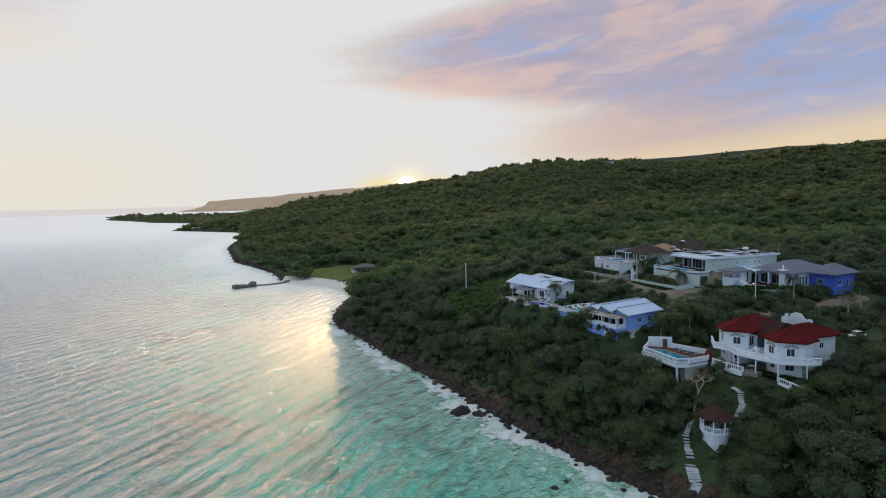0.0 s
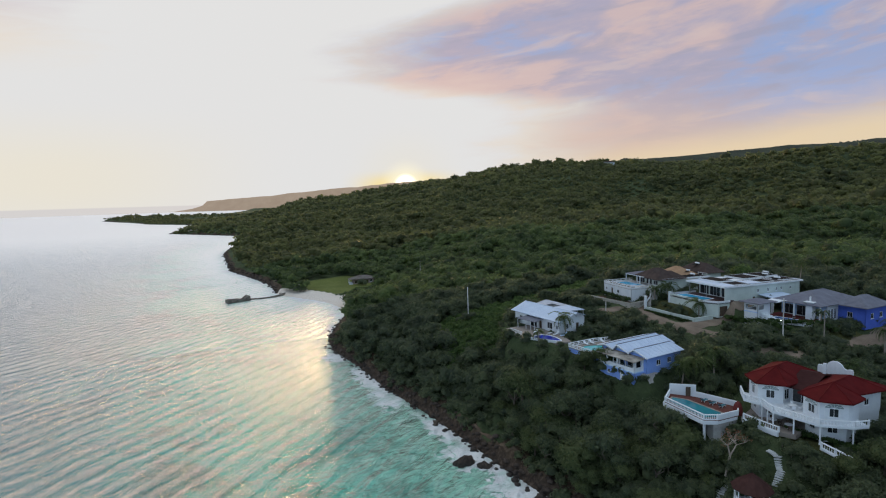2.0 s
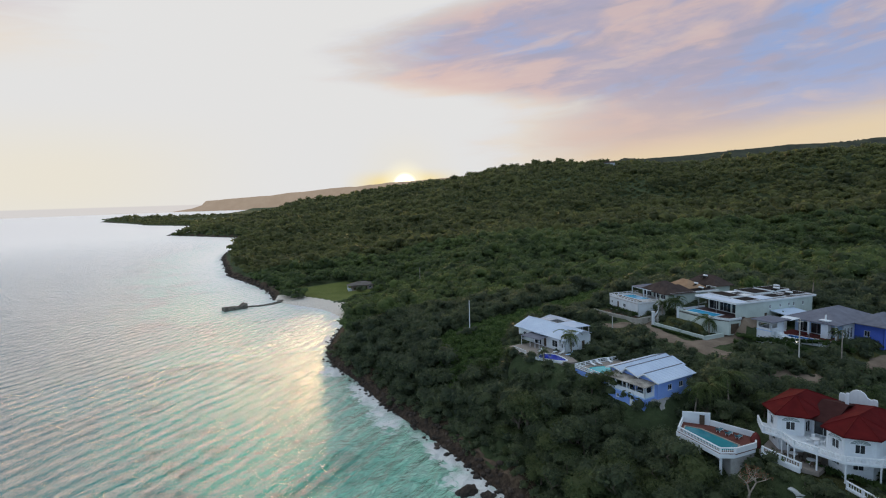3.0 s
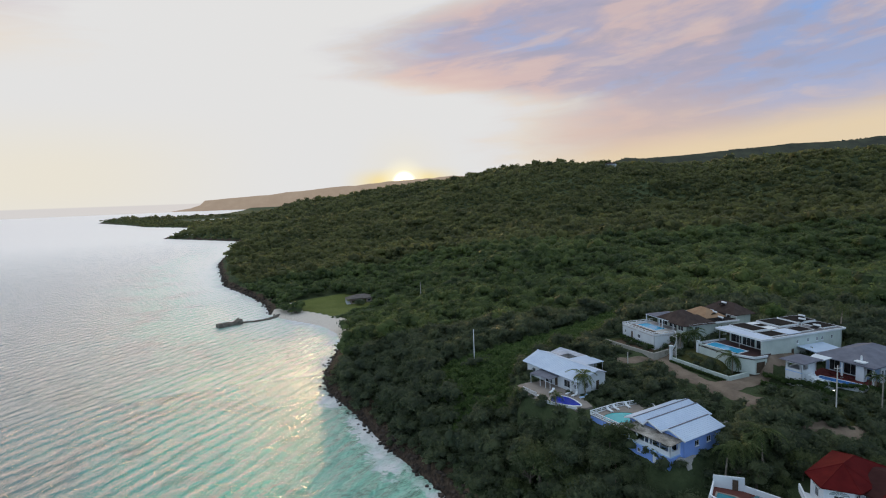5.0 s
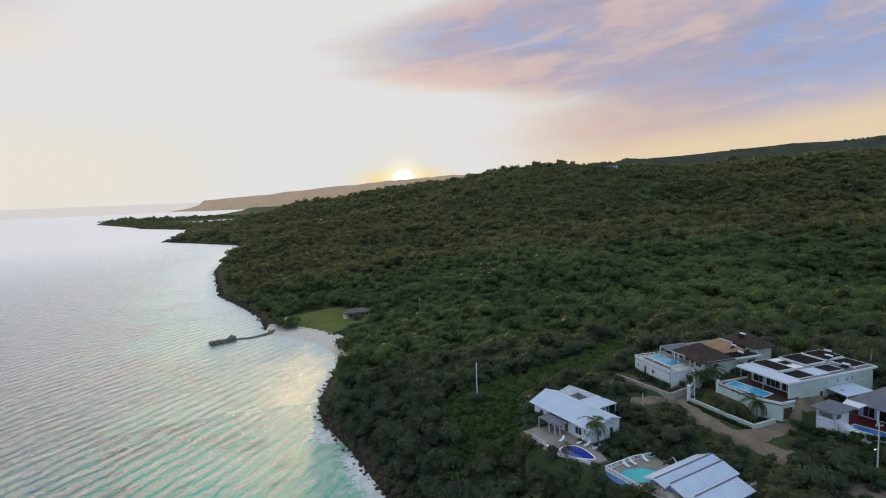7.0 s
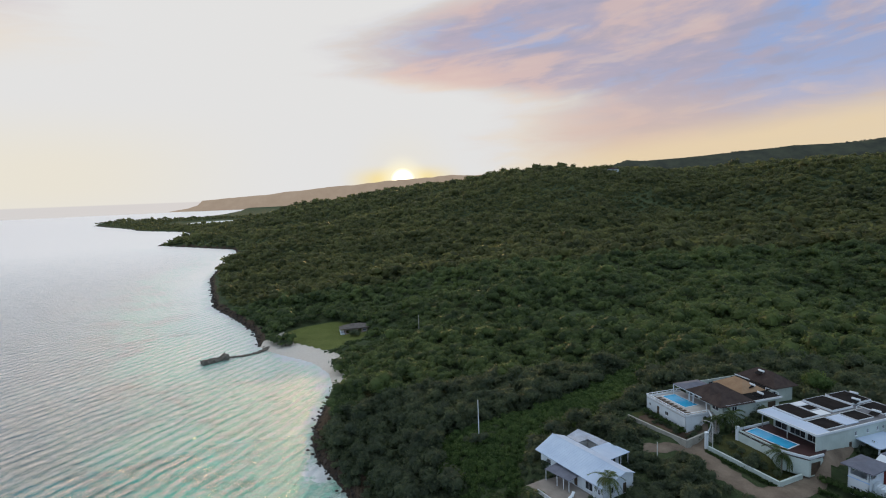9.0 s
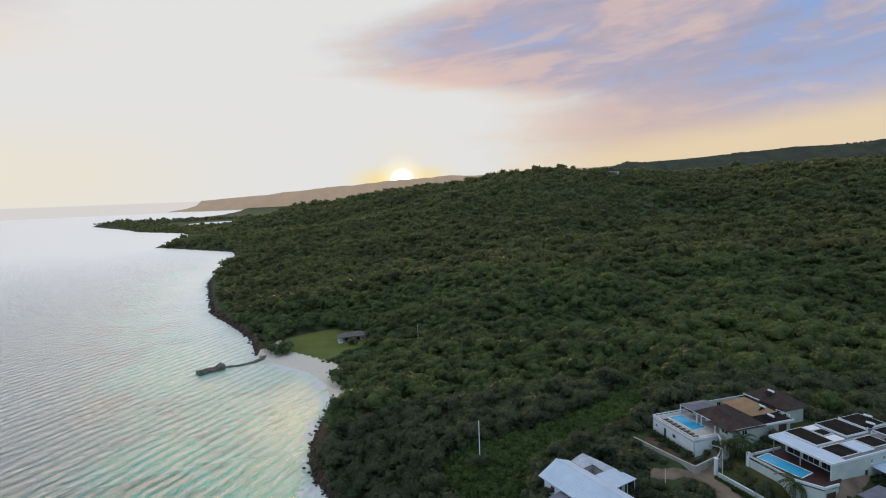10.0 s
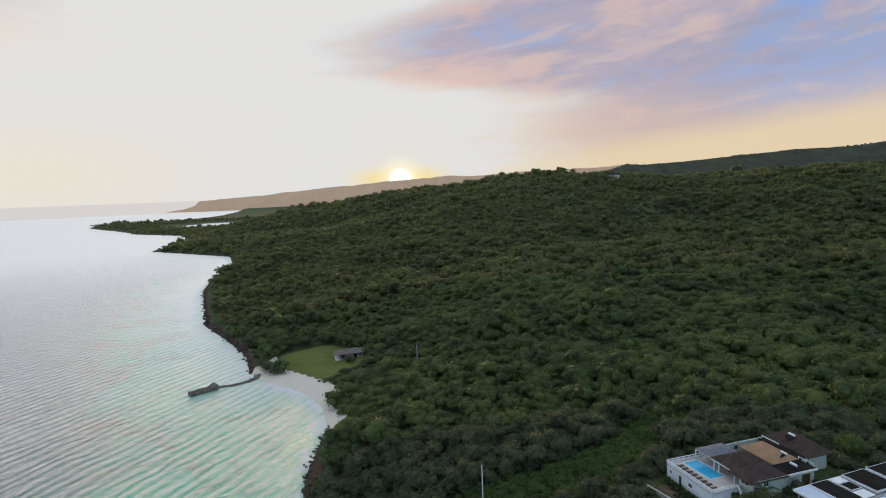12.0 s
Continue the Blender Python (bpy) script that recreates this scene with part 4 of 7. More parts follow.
def red_villa():
    h = thing("red_roofed_villa", *RV, "white two-storey villa with red hipped roofs, curved balconies and arched windows", "house")
    lower = [(0.2, 2.0), (2.9, -0.9), (5.8, 0.8), (6.2, 3.4), (9.8, 3.4), (9.9, -0.6), (12.6, -2.3), (15.6, -0.4), (15.9, 2.8), (14.8, 4.2), (16.8, 9.8), (16.5, 11.2), (0.2, 11.2)]
    upper = [(0.0, 1.6), (2.7, -1.2), (6.0, 0.7), (6.3, 2.8), (9.6, 2.8), (9.7, -1.1), (12.6, -2.7), (15.9, -0.6), (16.2, 2.8), (14.9, 4.1), (16.9, 9.9), (16.6, 11.3), (0.0, 11.3)]
    lo_open = {0: [(1.4, 2.5, 0.9, 2.1, "shuttered")], 1: [(1.0, 2.3, 0.8, 2.2, "shuttered")], 3: [(0.4, 3.2, 0.05, 2.4, "slider")], 5: [(0.9, 2.1, 0.9, 2.1, "shuttered")], 6: [(1.0, 2.4, 0.9, 2.1, "shuttered")]}
    up_open = {0: [(1.3, 2.5, 3.6, 5.0, "arched")], 1: [(1.25, 2.55, 3.6, 5.0, "arched")], 2: [(0.4, 1.7, 3.4, 5.2, "window")], 3: [(0.3, 3.0, 2.95, 5.3, "slider")], 4: [(0.6, 1.7, 3.4, 5.2, "window"), (2.2, 3.3, 3.4, 5.2, "window")],
               5: [(1.0, 2.3, 3.6, 5.0, "arched")], 6: [(1.3, 2.6, 3.6, 5.0, "arched")], 9: [(2.6, 3.6, 3.9, 5.0, "window")]}
    for outline, opens, z0, z1 in ((lower, lo_open, -0.6, 2.6), (upper, up_open, 2.6, 6.05)):
        for i in range(len(outline)):
            wall(h, outline[i], outline[(i + 1) % len(outline)], z0, z1, WHITE, opens.get(i, ()))
    part("floor_slab", prism(upper, 2.45, 2.62), WHITE, h)
    edge = [(-1.6, 1.6), (0.8, -2.1), (3.8, -2.1), (6.3, -4.1), (9.5, -4.2), (13.3, -4.4), (17.0, -1.6), (18.2, 0.6)]
    back = [(16.0, 2.6), (15.9, -0.4), (12.6, -2.5), (9.8, -0.9), (9.6, 3.0), (6.3, 3.0), (5.9, 0.8), (2.7, -1.0), (0.1, 1.7)]
    part("balcony", prism(edge + back, 2.50, 2.80), WHITE, h, "white curved balcony slab")
    balustrade(h, [(x * 0.99 + 0.05, y + 0.12) for x, y in edge], 2.80)
    for x, y in ((3.8, -1.9), (5.1, -2.9), (6.4, -3.9), (9.5, -3.95), (13.3, -4.15), (16.8, -1.5)):
        column(h, x, y, -0.4, 2.5)
    part("terrace", prism([(1.0, -3.4), (7.6, -4.9), (10.0, -4.4), (10.0, 3.2), (0.3, 2.0)], -0.7, 0.0), SAND_PAVING, h, "pale paved terrace under the balcony")
    # roofs
    left = [(-0.7, 1.2), (2.6, -2.0), (6.9, 0.3), (7.4, 4.0), (7.4, 12.0), (-0.7, 12.0)]
    right = [(9.0, -1.6), (12.6, -3.5), (16.6, -1.2), (17.0, 2.9), (15.7, 4.2), (17.7, 9.9), (17.3, 12.0), (9.0, 12.0)]
    r1 = part("roof", poly_roof(left, 6.25, [(3.3, 4.4, 8.1), (3.4, 8.4, 8.1)]), RED_TILE, h)
    r2 = part("roof", poly_roof(right, 6.25, [(12.7, 2.4, 8.0), (13.2, 8.2, 8.0)]), RED_TILE, h)
    for rf, outline, rd in ((r1, left, [(3.3, 4.4, 8.1), (3.4, 8.4, 8.1)]), (r2, right, [(12.7, 2.4, 8.0), (13.2, 8.2, 8.0)])):
        part("ridge_cap", ridge_cap(rd[0], rd[1]), RED_TILE, rf)
        for x, y in outline:
            q = min(rd, key=lambda p: (p[0] - x) ** 2 + (p[1] - y) ** 2)
            part("ridge_cap", ridge_cap((x, y, 6.25), q, 0.1), RED_TILE, rf)
    part("roof", slab([(6.0, 1.5, 5.8), (9.8, 1.2, 5.8), (9.8, 7.6, 7.4), (6.0, 7.6, 7.4)], 0.2), DARK_TILE, h, "dark maroon middle roof")
    part("roof", slab([(6.0, 7.61, 7.4), (9.8, 7.61, 7.4), (9.8, 12.0, 6.3), (6.0, 12.0, 6.3)], 0.2), DARK_TILE, h)
    # scrolled parapet behind the roofs
    prof = [(7.0, 7.6), (7.1, 7.9), (7.7, 7.95), (8.2, 7.75), (8.7, 7.95), (8.9, 8.5), (9.3, 8.9), (9.9, 9.15), (10.6, 9.15), (11.2, 8.9), (11.6, 8.5), (11.9, 8.0), (12.4, 7.8), (12.9, 8.0), (13.5, 7.95), (13.6, 7.5), (13.6, 6.2), (7.0, 6.2)]
    prof = [(9.7 + (x - 10.3) * 0.82, 6.2 + (z - 6.2) * 0.86) for x, z in prof]
    bm = bmesh.new()
    fr, bk = [bm.verts.new((x, 12.1, z)) for x, z in prof], [bm.verts.new((x, 12.45, z)) for x, z in prof]
    bm.faces.new(fr), bm.faces.new(bk[::-1])
    for i in range(len(prof)):
        j = (i + 1) % len(prof)
        bm.faces.new((fr[i], bk[i], bk[j], fr[j]))
    part("parapet", bm, WHITE, h, "white scrolled parapet")
    part("chimney", box(9.0, 9.45, 8.6, 9.05, 6.8, 9.0, bevel=0.03), WHITE, h)
    # balcony and terrace furniture
    for fx, fy, fz, tb in ((8.0, -0.6, 2.8, WHITE_TRIM), (5.6, -2.2, 0.0, WHITE_TRIM), (8.2, -2.4, 0.0, WHITE_TRIM)):
        patio_table(*on(RV, fx, fy, fz), tb, "round white patio table under the villa's balcony" if fz == 0 else "round white table on the villa's balcony", 0.65)
        for k in range(4):
            a = 1.57 * k + 0.5
            x, y, z, r = on(RV, fx + 1.05 * math.cos(a), fy + 1.05 * math.sin(a), fz)
            patio_chair(x, y, z, r + math.degrees(a) - 90, WHITE_TRIM if fz else DARK_WOOD, "white patio chair drawn up to a balcony table" if fz else "dark wooden patio chair under the balcony", "chairs of the red-roofed villa")
    return h


red_villa()

# low balustrades in the villa's garden
for label, a, b, c in (("white garden balustrade along the terrace edge", (1.6, -3.7), (4.6, -4.5), (7.8, -5.1)), ("white garden balustrade on the slope", (13.8, -5.0), (16.0, -6.0), (18.4, -7.2))):
    g0 = thing("garden_balustrade", *RV, label, "balustrade")
    balustrade(g0, [a, b, c], 0.0 if a[0] < 5 else -0.5)
    part("plinth", prism([a, b, c, (c[0] - 0.1, c[1] - 0.3), (b[0] - 0.1, b[1] - 0.3), (a[0] - 0.1, a[1] - 0.3)], -0.75, 0.0 if a[0] < 5 else -0.5), WHITE, g0)

# its pool terrace on tall supports
pt = thing("pool_terrace", *RV, "white pool terrace with balustrade standing on tall supports", "terrace")
DECK = [(-11.0, -7.6), (-2.0, -10.2), (-0.4, -8.4), (0.7, -3.8), (-1.2, 0.1), (-8.7, -0.7), (-12.8, -3.0)]
part("deck", prism(DECK, 0.12, 0.30), PAVING, pt, "red-brown paved deck")
part("beam", prism([(x * 1.012 - 0.05, y * 1.02) for x, y in DECK], -0.45, 0.22), WHITE, pt)
balustrade(pt, [(-12.6, -3.2), (-10.9, -7.4), (-2.1, -10.0), (-0.6, -8.3)], 0.30, gap=0.32)
part("parapet", prism([(-0.6, -8.3), (-0.35, -8.35), (0.75, -3.8), (0.5, -3.75)], 0.3, 1.25), WHITE, pt)
part("parapet", prism([(0.5, -3.75), (-1.3, 0.05), (-1.05, 0.15), (0.75, -3.7)], 0.3, 1.0), WHITE, pt)
part("parapet", prism([(-8.6, -0.9), (-1.3, -0.1), (-1.3, 0.15), (-8.6, -0.62)], 0.3, 1.3), WHITE, pt)
part("screen_wall", prism([(-12.7, -3.1), (-8.6, -0.85), (-8.72, -0.62), (-12.85, -2.9)], 0.3, [2.3, 2.6, 2.6, 2.3]), WHITE, pt, "white screen wall with a dark gate")
part("gate_leaf", prism([(-10.1, -1.85), (-9.35, -1.44), (-9.39, -1.38), (-10.14, -1.79)], 0.3, 2.1), DARK_WOOD, pt)
part("retaining_wall", prism([(-1.0, -8.8), (-0.4, -7.9), (0.5, -3.9), (-1.2, -0.2), (-9.0, -1.2), (-8.5, -4.0), (-3.0, -7.5)], -5.5, -0.45), GREY_WALL, pt, "stained grey retaining wall")
for x, y in ((-10.6, -7.3), (-6.4, -8.5), (-2.1, -9.8)):
    part("support", box(x - 0.17, x + 0.17, y - 0.17, y + 0.17, -6.0, -0.45, bevel=0.02), WHITE, pt)
pool(*on(RV, 0, 0, 0.30), [(-10.4, -6.8), (-2.4, -9.1), (-1.0, -7.2), (-1.6, -5.0), (-8.8, -3.7), (-11.2, -4.5)], POOL_TEAL, "teal six-sided swimming pool in a red-brown deck", SAND_PAVING)
for x, y in ((-6.3, -2.1), (-4.6, -2.3), (-2.9, -2.3)):
    X, Y, Z, R = on(RV, x, y, 0.30)
    sun_lounger(X, Y, Z, R + 180, WHITE_TRIM, POOL_PAD, "white sun lounger with a dull teal pad beside the pool", "loungers of the red-roofed villa")

# brick-red stair turret beside the house
tur = thing("garden_urn", *on(RV, -0.4, -1.6, -0.5), "dark red domed garden oven beside the villa", "oven")
part("dome", lathe([(0.75, 0.0), (0.8, 0.8), (0.7, 1.6), (0.45, 2.2), (0.05, 2.5)], 14), CUSHION, tur)

# ---- gazebo and steps above the water ----
gz = thing("gazebo", 44.7, 89.0, 7.9, 0, "white round gazebo with a brown shingle roof", "gazebo")
part("drum", lathe([(1.8, -2.6), (2.0, 0.2), (2.25, 1.2), (2.4, 1.4), (2.4, 1.5)], 24), WHITE, gz)
circ = [(2.28 * math.cos(6.28319 * k / 16), 2.28 * math.sin(6.28319 * k / 16)) for k in range(17)]
balustrade(gz, circ, 1.5, gap=0.34, piers=False)
for k in range(8):
    column(gz, 2.28 * math.cos(6.28319 * k / 8 + 0.2), 2.28 * math.sin(6.28319 * k / 8 + 0.2), 1.5, 3.9, 0.10)
part("ring_beam", lathe([(2.15, 3.8), (2.4, 3.8), (2.4, 4.0), (2.15, 4.0)], 24), WHITE_TRIM, gz)
gr = part("roof", lathe([(2.85, 3.72), (2.9, 3.82), (1.7, 4.85), (0.25, 5.9), (0.05, 6.0)], 10), THATCH, gz)
for k in range(10):
    a = 6.28319 * k / 10
    part("ridge_cap", ridge_cap((2.9 * math.cos(a), 2.9 * math.sin(a), 3.82), (0.2 * math.cos(a), 0.2 * math.sin(a), 5.92), 0.09), THATCH, gr)
part("finial", lathe([(0.09, 5.95), (0.04, 6.05), (0.02, 6.15)], 8), THATCH, gz)

PALE_STEP = mottled("worn_white_step", (0.40, 0.41, 0.42), (0.62, 0.63, 0.64), 0.7, 0.85, 0.004)
STEP = shared("step", box(-0.62, 0.62, -0.14, 0.14, -0.22, 0.0, bevel=0.02), PALE_STEP)
WIDE_STEP = shared("step", box(-0.95, 0.95, -0.14, 0.14, -0.26, 0.0, bevel=0.02), PALE_STEP)


def steps(label, stops, n, tread=STEP):
    """A flight of white steps along a curved line of (x, y, z)."""
    t = thing("garden_steps", *stops[0], 0, label, "steps")
    o = Vector(stops[0])
    tot = len(stops) - 1
    for k in range(n):
        f = tot * k / (n - 1)
        i = min(int(f), tot - 1)
        a, b = Vector(stops[i]), Vector(stops[i + 1])
        p = a.lerp(b, f - i) - o
        d = b - a
        p.z = float(height(np.array([p.x + o.x]), np.array([p.y + o.y]))[0]) + 0.2 - o.z
        part("step", tread, None, t, at=Matrix.Translation(p) @ Matrix.Rotation(math.atan2(d.y, d.x) - 1.5708, 4, "Z"))


steps("curved flight of white steps from the villa to the gazebo", [(51.2, 95.8, 13.9), (51.9, 94.6, 12.3), (51.4, 92.8, 11.2), (49.8, 91.4, 10.2)], 22)
steps("short flight of white steps below the gazebo", [(44.6, 95.3, 8.8), (43.0, 94.6, 7.8), (41.4, 93.0, 7.2), (40.7, 90.6, 5.6), (40.3, 88.4, 5.0)], 26)
steps("flight of white steps down to the rocks", [(40.0, 87.8, 4.8), (39.6, 86.6, 4.2), (39.3, 85.2, 3.4), (39.2, 83.9, 2.5), (38.4, 82.6, 1.5)], 18, WIDE_STEP)

# ---- blue house with stepped metal roofs ----
BH = (34.3, 131.5, 17.4, -60)


def blue_house():
    h = thing("blue_house", *BH, "blue hillside house with stepped pale metal roofs and a veranda", "house")
    wall(h, (0.2, 0.4), (12.4, 0.4), -1.0, 4.9, BLUE, [(0.7, 1.6, 3.1, 4.2, "window"), (3.2, 6.2, 1.85, 3.9, "slider"), (7.2, 10.6, 1.85, 3.9, "slider")])
    wall(h, (12.4, 0.4), (12.4, 11.0), -1.0, 4.7, BLUE, [(3.0, 4.2, 2.6, 3.7, "window"), (6.4, 7.6, 2.6, 3.7, "window")])
    wall(h, (12.4, 11.0), (0.2, 15.2), -1.0, 4.7, BLUE)
    wall(h, (0.2, 15.2), (0.2, 0.4), -1.0, 4.9, PALE_BLUE, [(9.0, 10.2, 2.6, 4.0, "window"), (12.0, 13.4, 2.5, 4.2, "slider")])
    # veranda block in front
    wall(h, (2.2, -2.4), (11.6, -2.4), -1.2, 1.6, BLUE, [(5.6, 6.5, -0.6, 1.4, "door"), (2.2, 2.9, 0.2, 0.9, "window")])
    wall(h, (11.6, -2.4), (11.6, 0.4), -1.2, 1.6, BLUE)
    wall(h, (2.2, 0.4), (2.2, -2.4), -1.2, 1.6, BLUE)
    part("veranda_floor", box(2.1, 11.7, -2.5, 0.38, 1.6, 1.8), PALE_BLUE, h)
    wall(h, (2.2, -2.4), (11.6, -2.4), 1.8, 4.1, WHITE, [(0.4, 1.9, 2.7, 3.95, "window"), (2.2, 4.7, 2.65, 3.98, "open"), (5.0, 9.0, 2.65, 3.98, "open")])
    wall(h, (11.6, -2.4), (11.6, 0.4), 1.8, 4.1, WHITE, [(0.5, 2.3, 2.65, 3.98, "open")])
    wall(h, (2.2, 0.4), (2.2, -2.4), 1.8, 4.1, WHITE, [(0.7, 1.9, 2.6, 3.9, "window")])
    for u in (5.9, 7.6, 9.2):
        part("veranda_post", box(u, u + 0.1, -2.3, -2.2, 2.55, 3.95), WHITE_TRIM, h)
    part("veranda_roof", slab([(1.7, -2.9, 4.15), (12.0, -2.9, 4.15), (12.2, 0.35, 4.5), (1.7, 0.35, 4.5)], 0.14), STAINED, h, "stained weathered concrete slab")
    # three roofs, each with a short fall to one side and a long one to the other
    for k, (x0, xa, x1, y1) in enumerate(((-0.5, 1.7, 4.2, 16.2), (4.1, 5.0, 8.4, 14.4), (8.0, 9.7, 13.2, 11.2))):
        za, z1 = (5.45, 6.0, 5.95)[k], 4.85
        z0 = (4.85, 4.95, 4.95)[k]
        r = part("roof", slab([(xa, -0.4, za), (x1, -0.4, z1), (x1, y1, z1), (xa, y1, za)], 0.12), METAL_ROOF, h, "pale standing-seam metal roof")
        part("roof_slope", slab([(x0, -0.4, z0), (xa - 0.01, -0.4, za), (xa - 0.01, y1, za), (x0, y1, z0)], 0.12), METAL_ROOF, r)
        # cap coloured dark to draw the shade line between the stepped roofs
        part("ridge_cap", ridge_cap((xa, -0.42, za), (xa, y1 + 0.02, za), 0.2), GREY_TILE, r)
        n = 9
        for j in range(n):
            f = (j + 0.5) / n
            x, z = xa + (x1 - xa) * f, za + (z1 - za) * f
            part("seam", box(x - 0.025, x + 0.025, -0.4, y1, z - 0.02, z + 0.035), METAL_ROOF, r)
        # barge boards and gable wall
        for ya in (-0.46, ):
            bm = bmesh.new()
            for a, b in (((x0, z0), (xa, za)), ((xa, za), (x1, z1))):
                v = [bm.verts.new((p[0], yy, p[1] + dz)) for p in (a, b) for yy in (ya, ya + 0.055) for dz in (-0.26, 0.03)]
                for f in ((0, 1, 5, 4), (2, 6, 7, 3), (1, 3, 7, 5), (0, 4, 6, 2), (0, 2, 3, 1), (4, 5, 7, 6)):
                    bm.faces.new([v[i] for i in f])
            part("barge_board", bm, WHITE_TRIM, r)
        bm = bmesh.new()
        g = [(x0 + 0.3, 4.7), (x1 - 0.15, 4.7), (xa, za - 0.14)]
        f0, f1 = [bm.verts.new((x, 0.42, z)) for x, z in g], [bm.verts.new((x, 0.62, z)) for x, z in g]
        bm.faces.new(f0), bm.faces.new(f1[::-1])
        for i in range(3):
            bm.faces.new((f0[i], f1[i], f1[(i + 1) % 3], f0[(i + 1) % 3]))
        part("gable", bm, PALE_BLUE, h)
        if k:
            part("clerestory", box(x0 + 0.25, x0 + 0.4, 0.6, y1 - 0.3, 4.5, z0 - 0.14), GREY_WALL, h)
    return h


blue_house()
bd = thing("pool_deck", *BH, "pale blue raised pool deck beside the blue house", "terrace")
BDECK = [(-9.1, -0.9), (-0.4, -1.1), (0.1, 0.5), (0.1, 9.5), (-4.0, 12.5), (-7.2, 12.8), (-8.9, 6.8)]
part("wall", prism(BDECK, -4.0, 2.2), BLUE, bd, "blue retaining wall")
part("deck", prism([(x * 0.995, y * 0.995) for x, y in BDECK], 2.201, 2.4), SAND_PAVING, bd, "pale paved deck")
for p0, p1 in zip([(0.1, -0.5), (-0.4, -1.1), (-9.1, -0.9), (-8.9, 6.8), (-7.2, 12.8), (-4.0, 12.5)], [(-0.4, -1.1), (-9.1, -0.9), (-8.9, 6.8), (-7.2, 12.8), (-4.0, 12.5), (0.1, 9.5)]):
    d = Vector((p1[0] - p0[0], p1[1] - p0[1])).normalized()
    nx, ny = d.y * 0.1, -d.x * 0.1
    bm = prism([(p0[0] - nx, p0[1] - ny), (p1[0] - nx, p1[1] - ny), (p1[0] + nx, p1[1] + ny), (p0[0] + nx, p0[1] + ny)], 2.4, 2.55)
    prism([(p0[0] - nx, p0[1] - ny), (p1[0] - nx, p1[1] - ny), (p1[0] + nx, p1[1] + ny), (p0[0] + nx, p0[1] + ny)], 3.18, 3.32, bm)
    prism([(p0[0] - nx * 0.5, p0[1] - ny * 0.5), (p1[0] - nx * 0.5, p1[1] - ny * 0.5), (p1[0] + nx * 0.5, p1[1] + ny * 0.5), (p0[0] + nx * 0.5, p0[1] + ny * 0.5)], 2.82, 2.92, bm)
    rail = part("railing", bm, WHITE_TRIM, bd, "white three-bar railing")
    n = max(2, int(math.hypot(p1[0] - p0[0], p1[1] - p0[1]) / 1.3))
    for k in range(n):
        x, y = p0[0] + (p1[0] - p0[0]) * k / n, p0[1] + (p1[1] - p0[1]) * k / n
        part("railing_post", box(x - 0.09, x + 0.09, y - 0.09, y + 0.09, 2.4, 3.36), WHITE_TRIM, rail)
pool(*on(BH, 0, 0, 2.4), oval(-4.1, 3.2, 4.0, 2.7, 62, 26), POOL_TURQ, "turquoise oval swimming pool on the blue house's deck", SAND_PAVING)
for x, y, a in ((-8.0, 3.6, 80), (-7.9, 5.4, 80), (-7.4, 8.4, 70)):
    X, Y, Z, R = on(BH, x, y, 2.4)
    sun_lounger(X, Y, Z, R + a, WHITE_TRIM, WHITE_TRIM, "white sun lounger on the blue house's deck", "loungers of the blue house")

# ---- white house with the courtyard ----
WH = (19.0, 165.5, 20.3, -60)


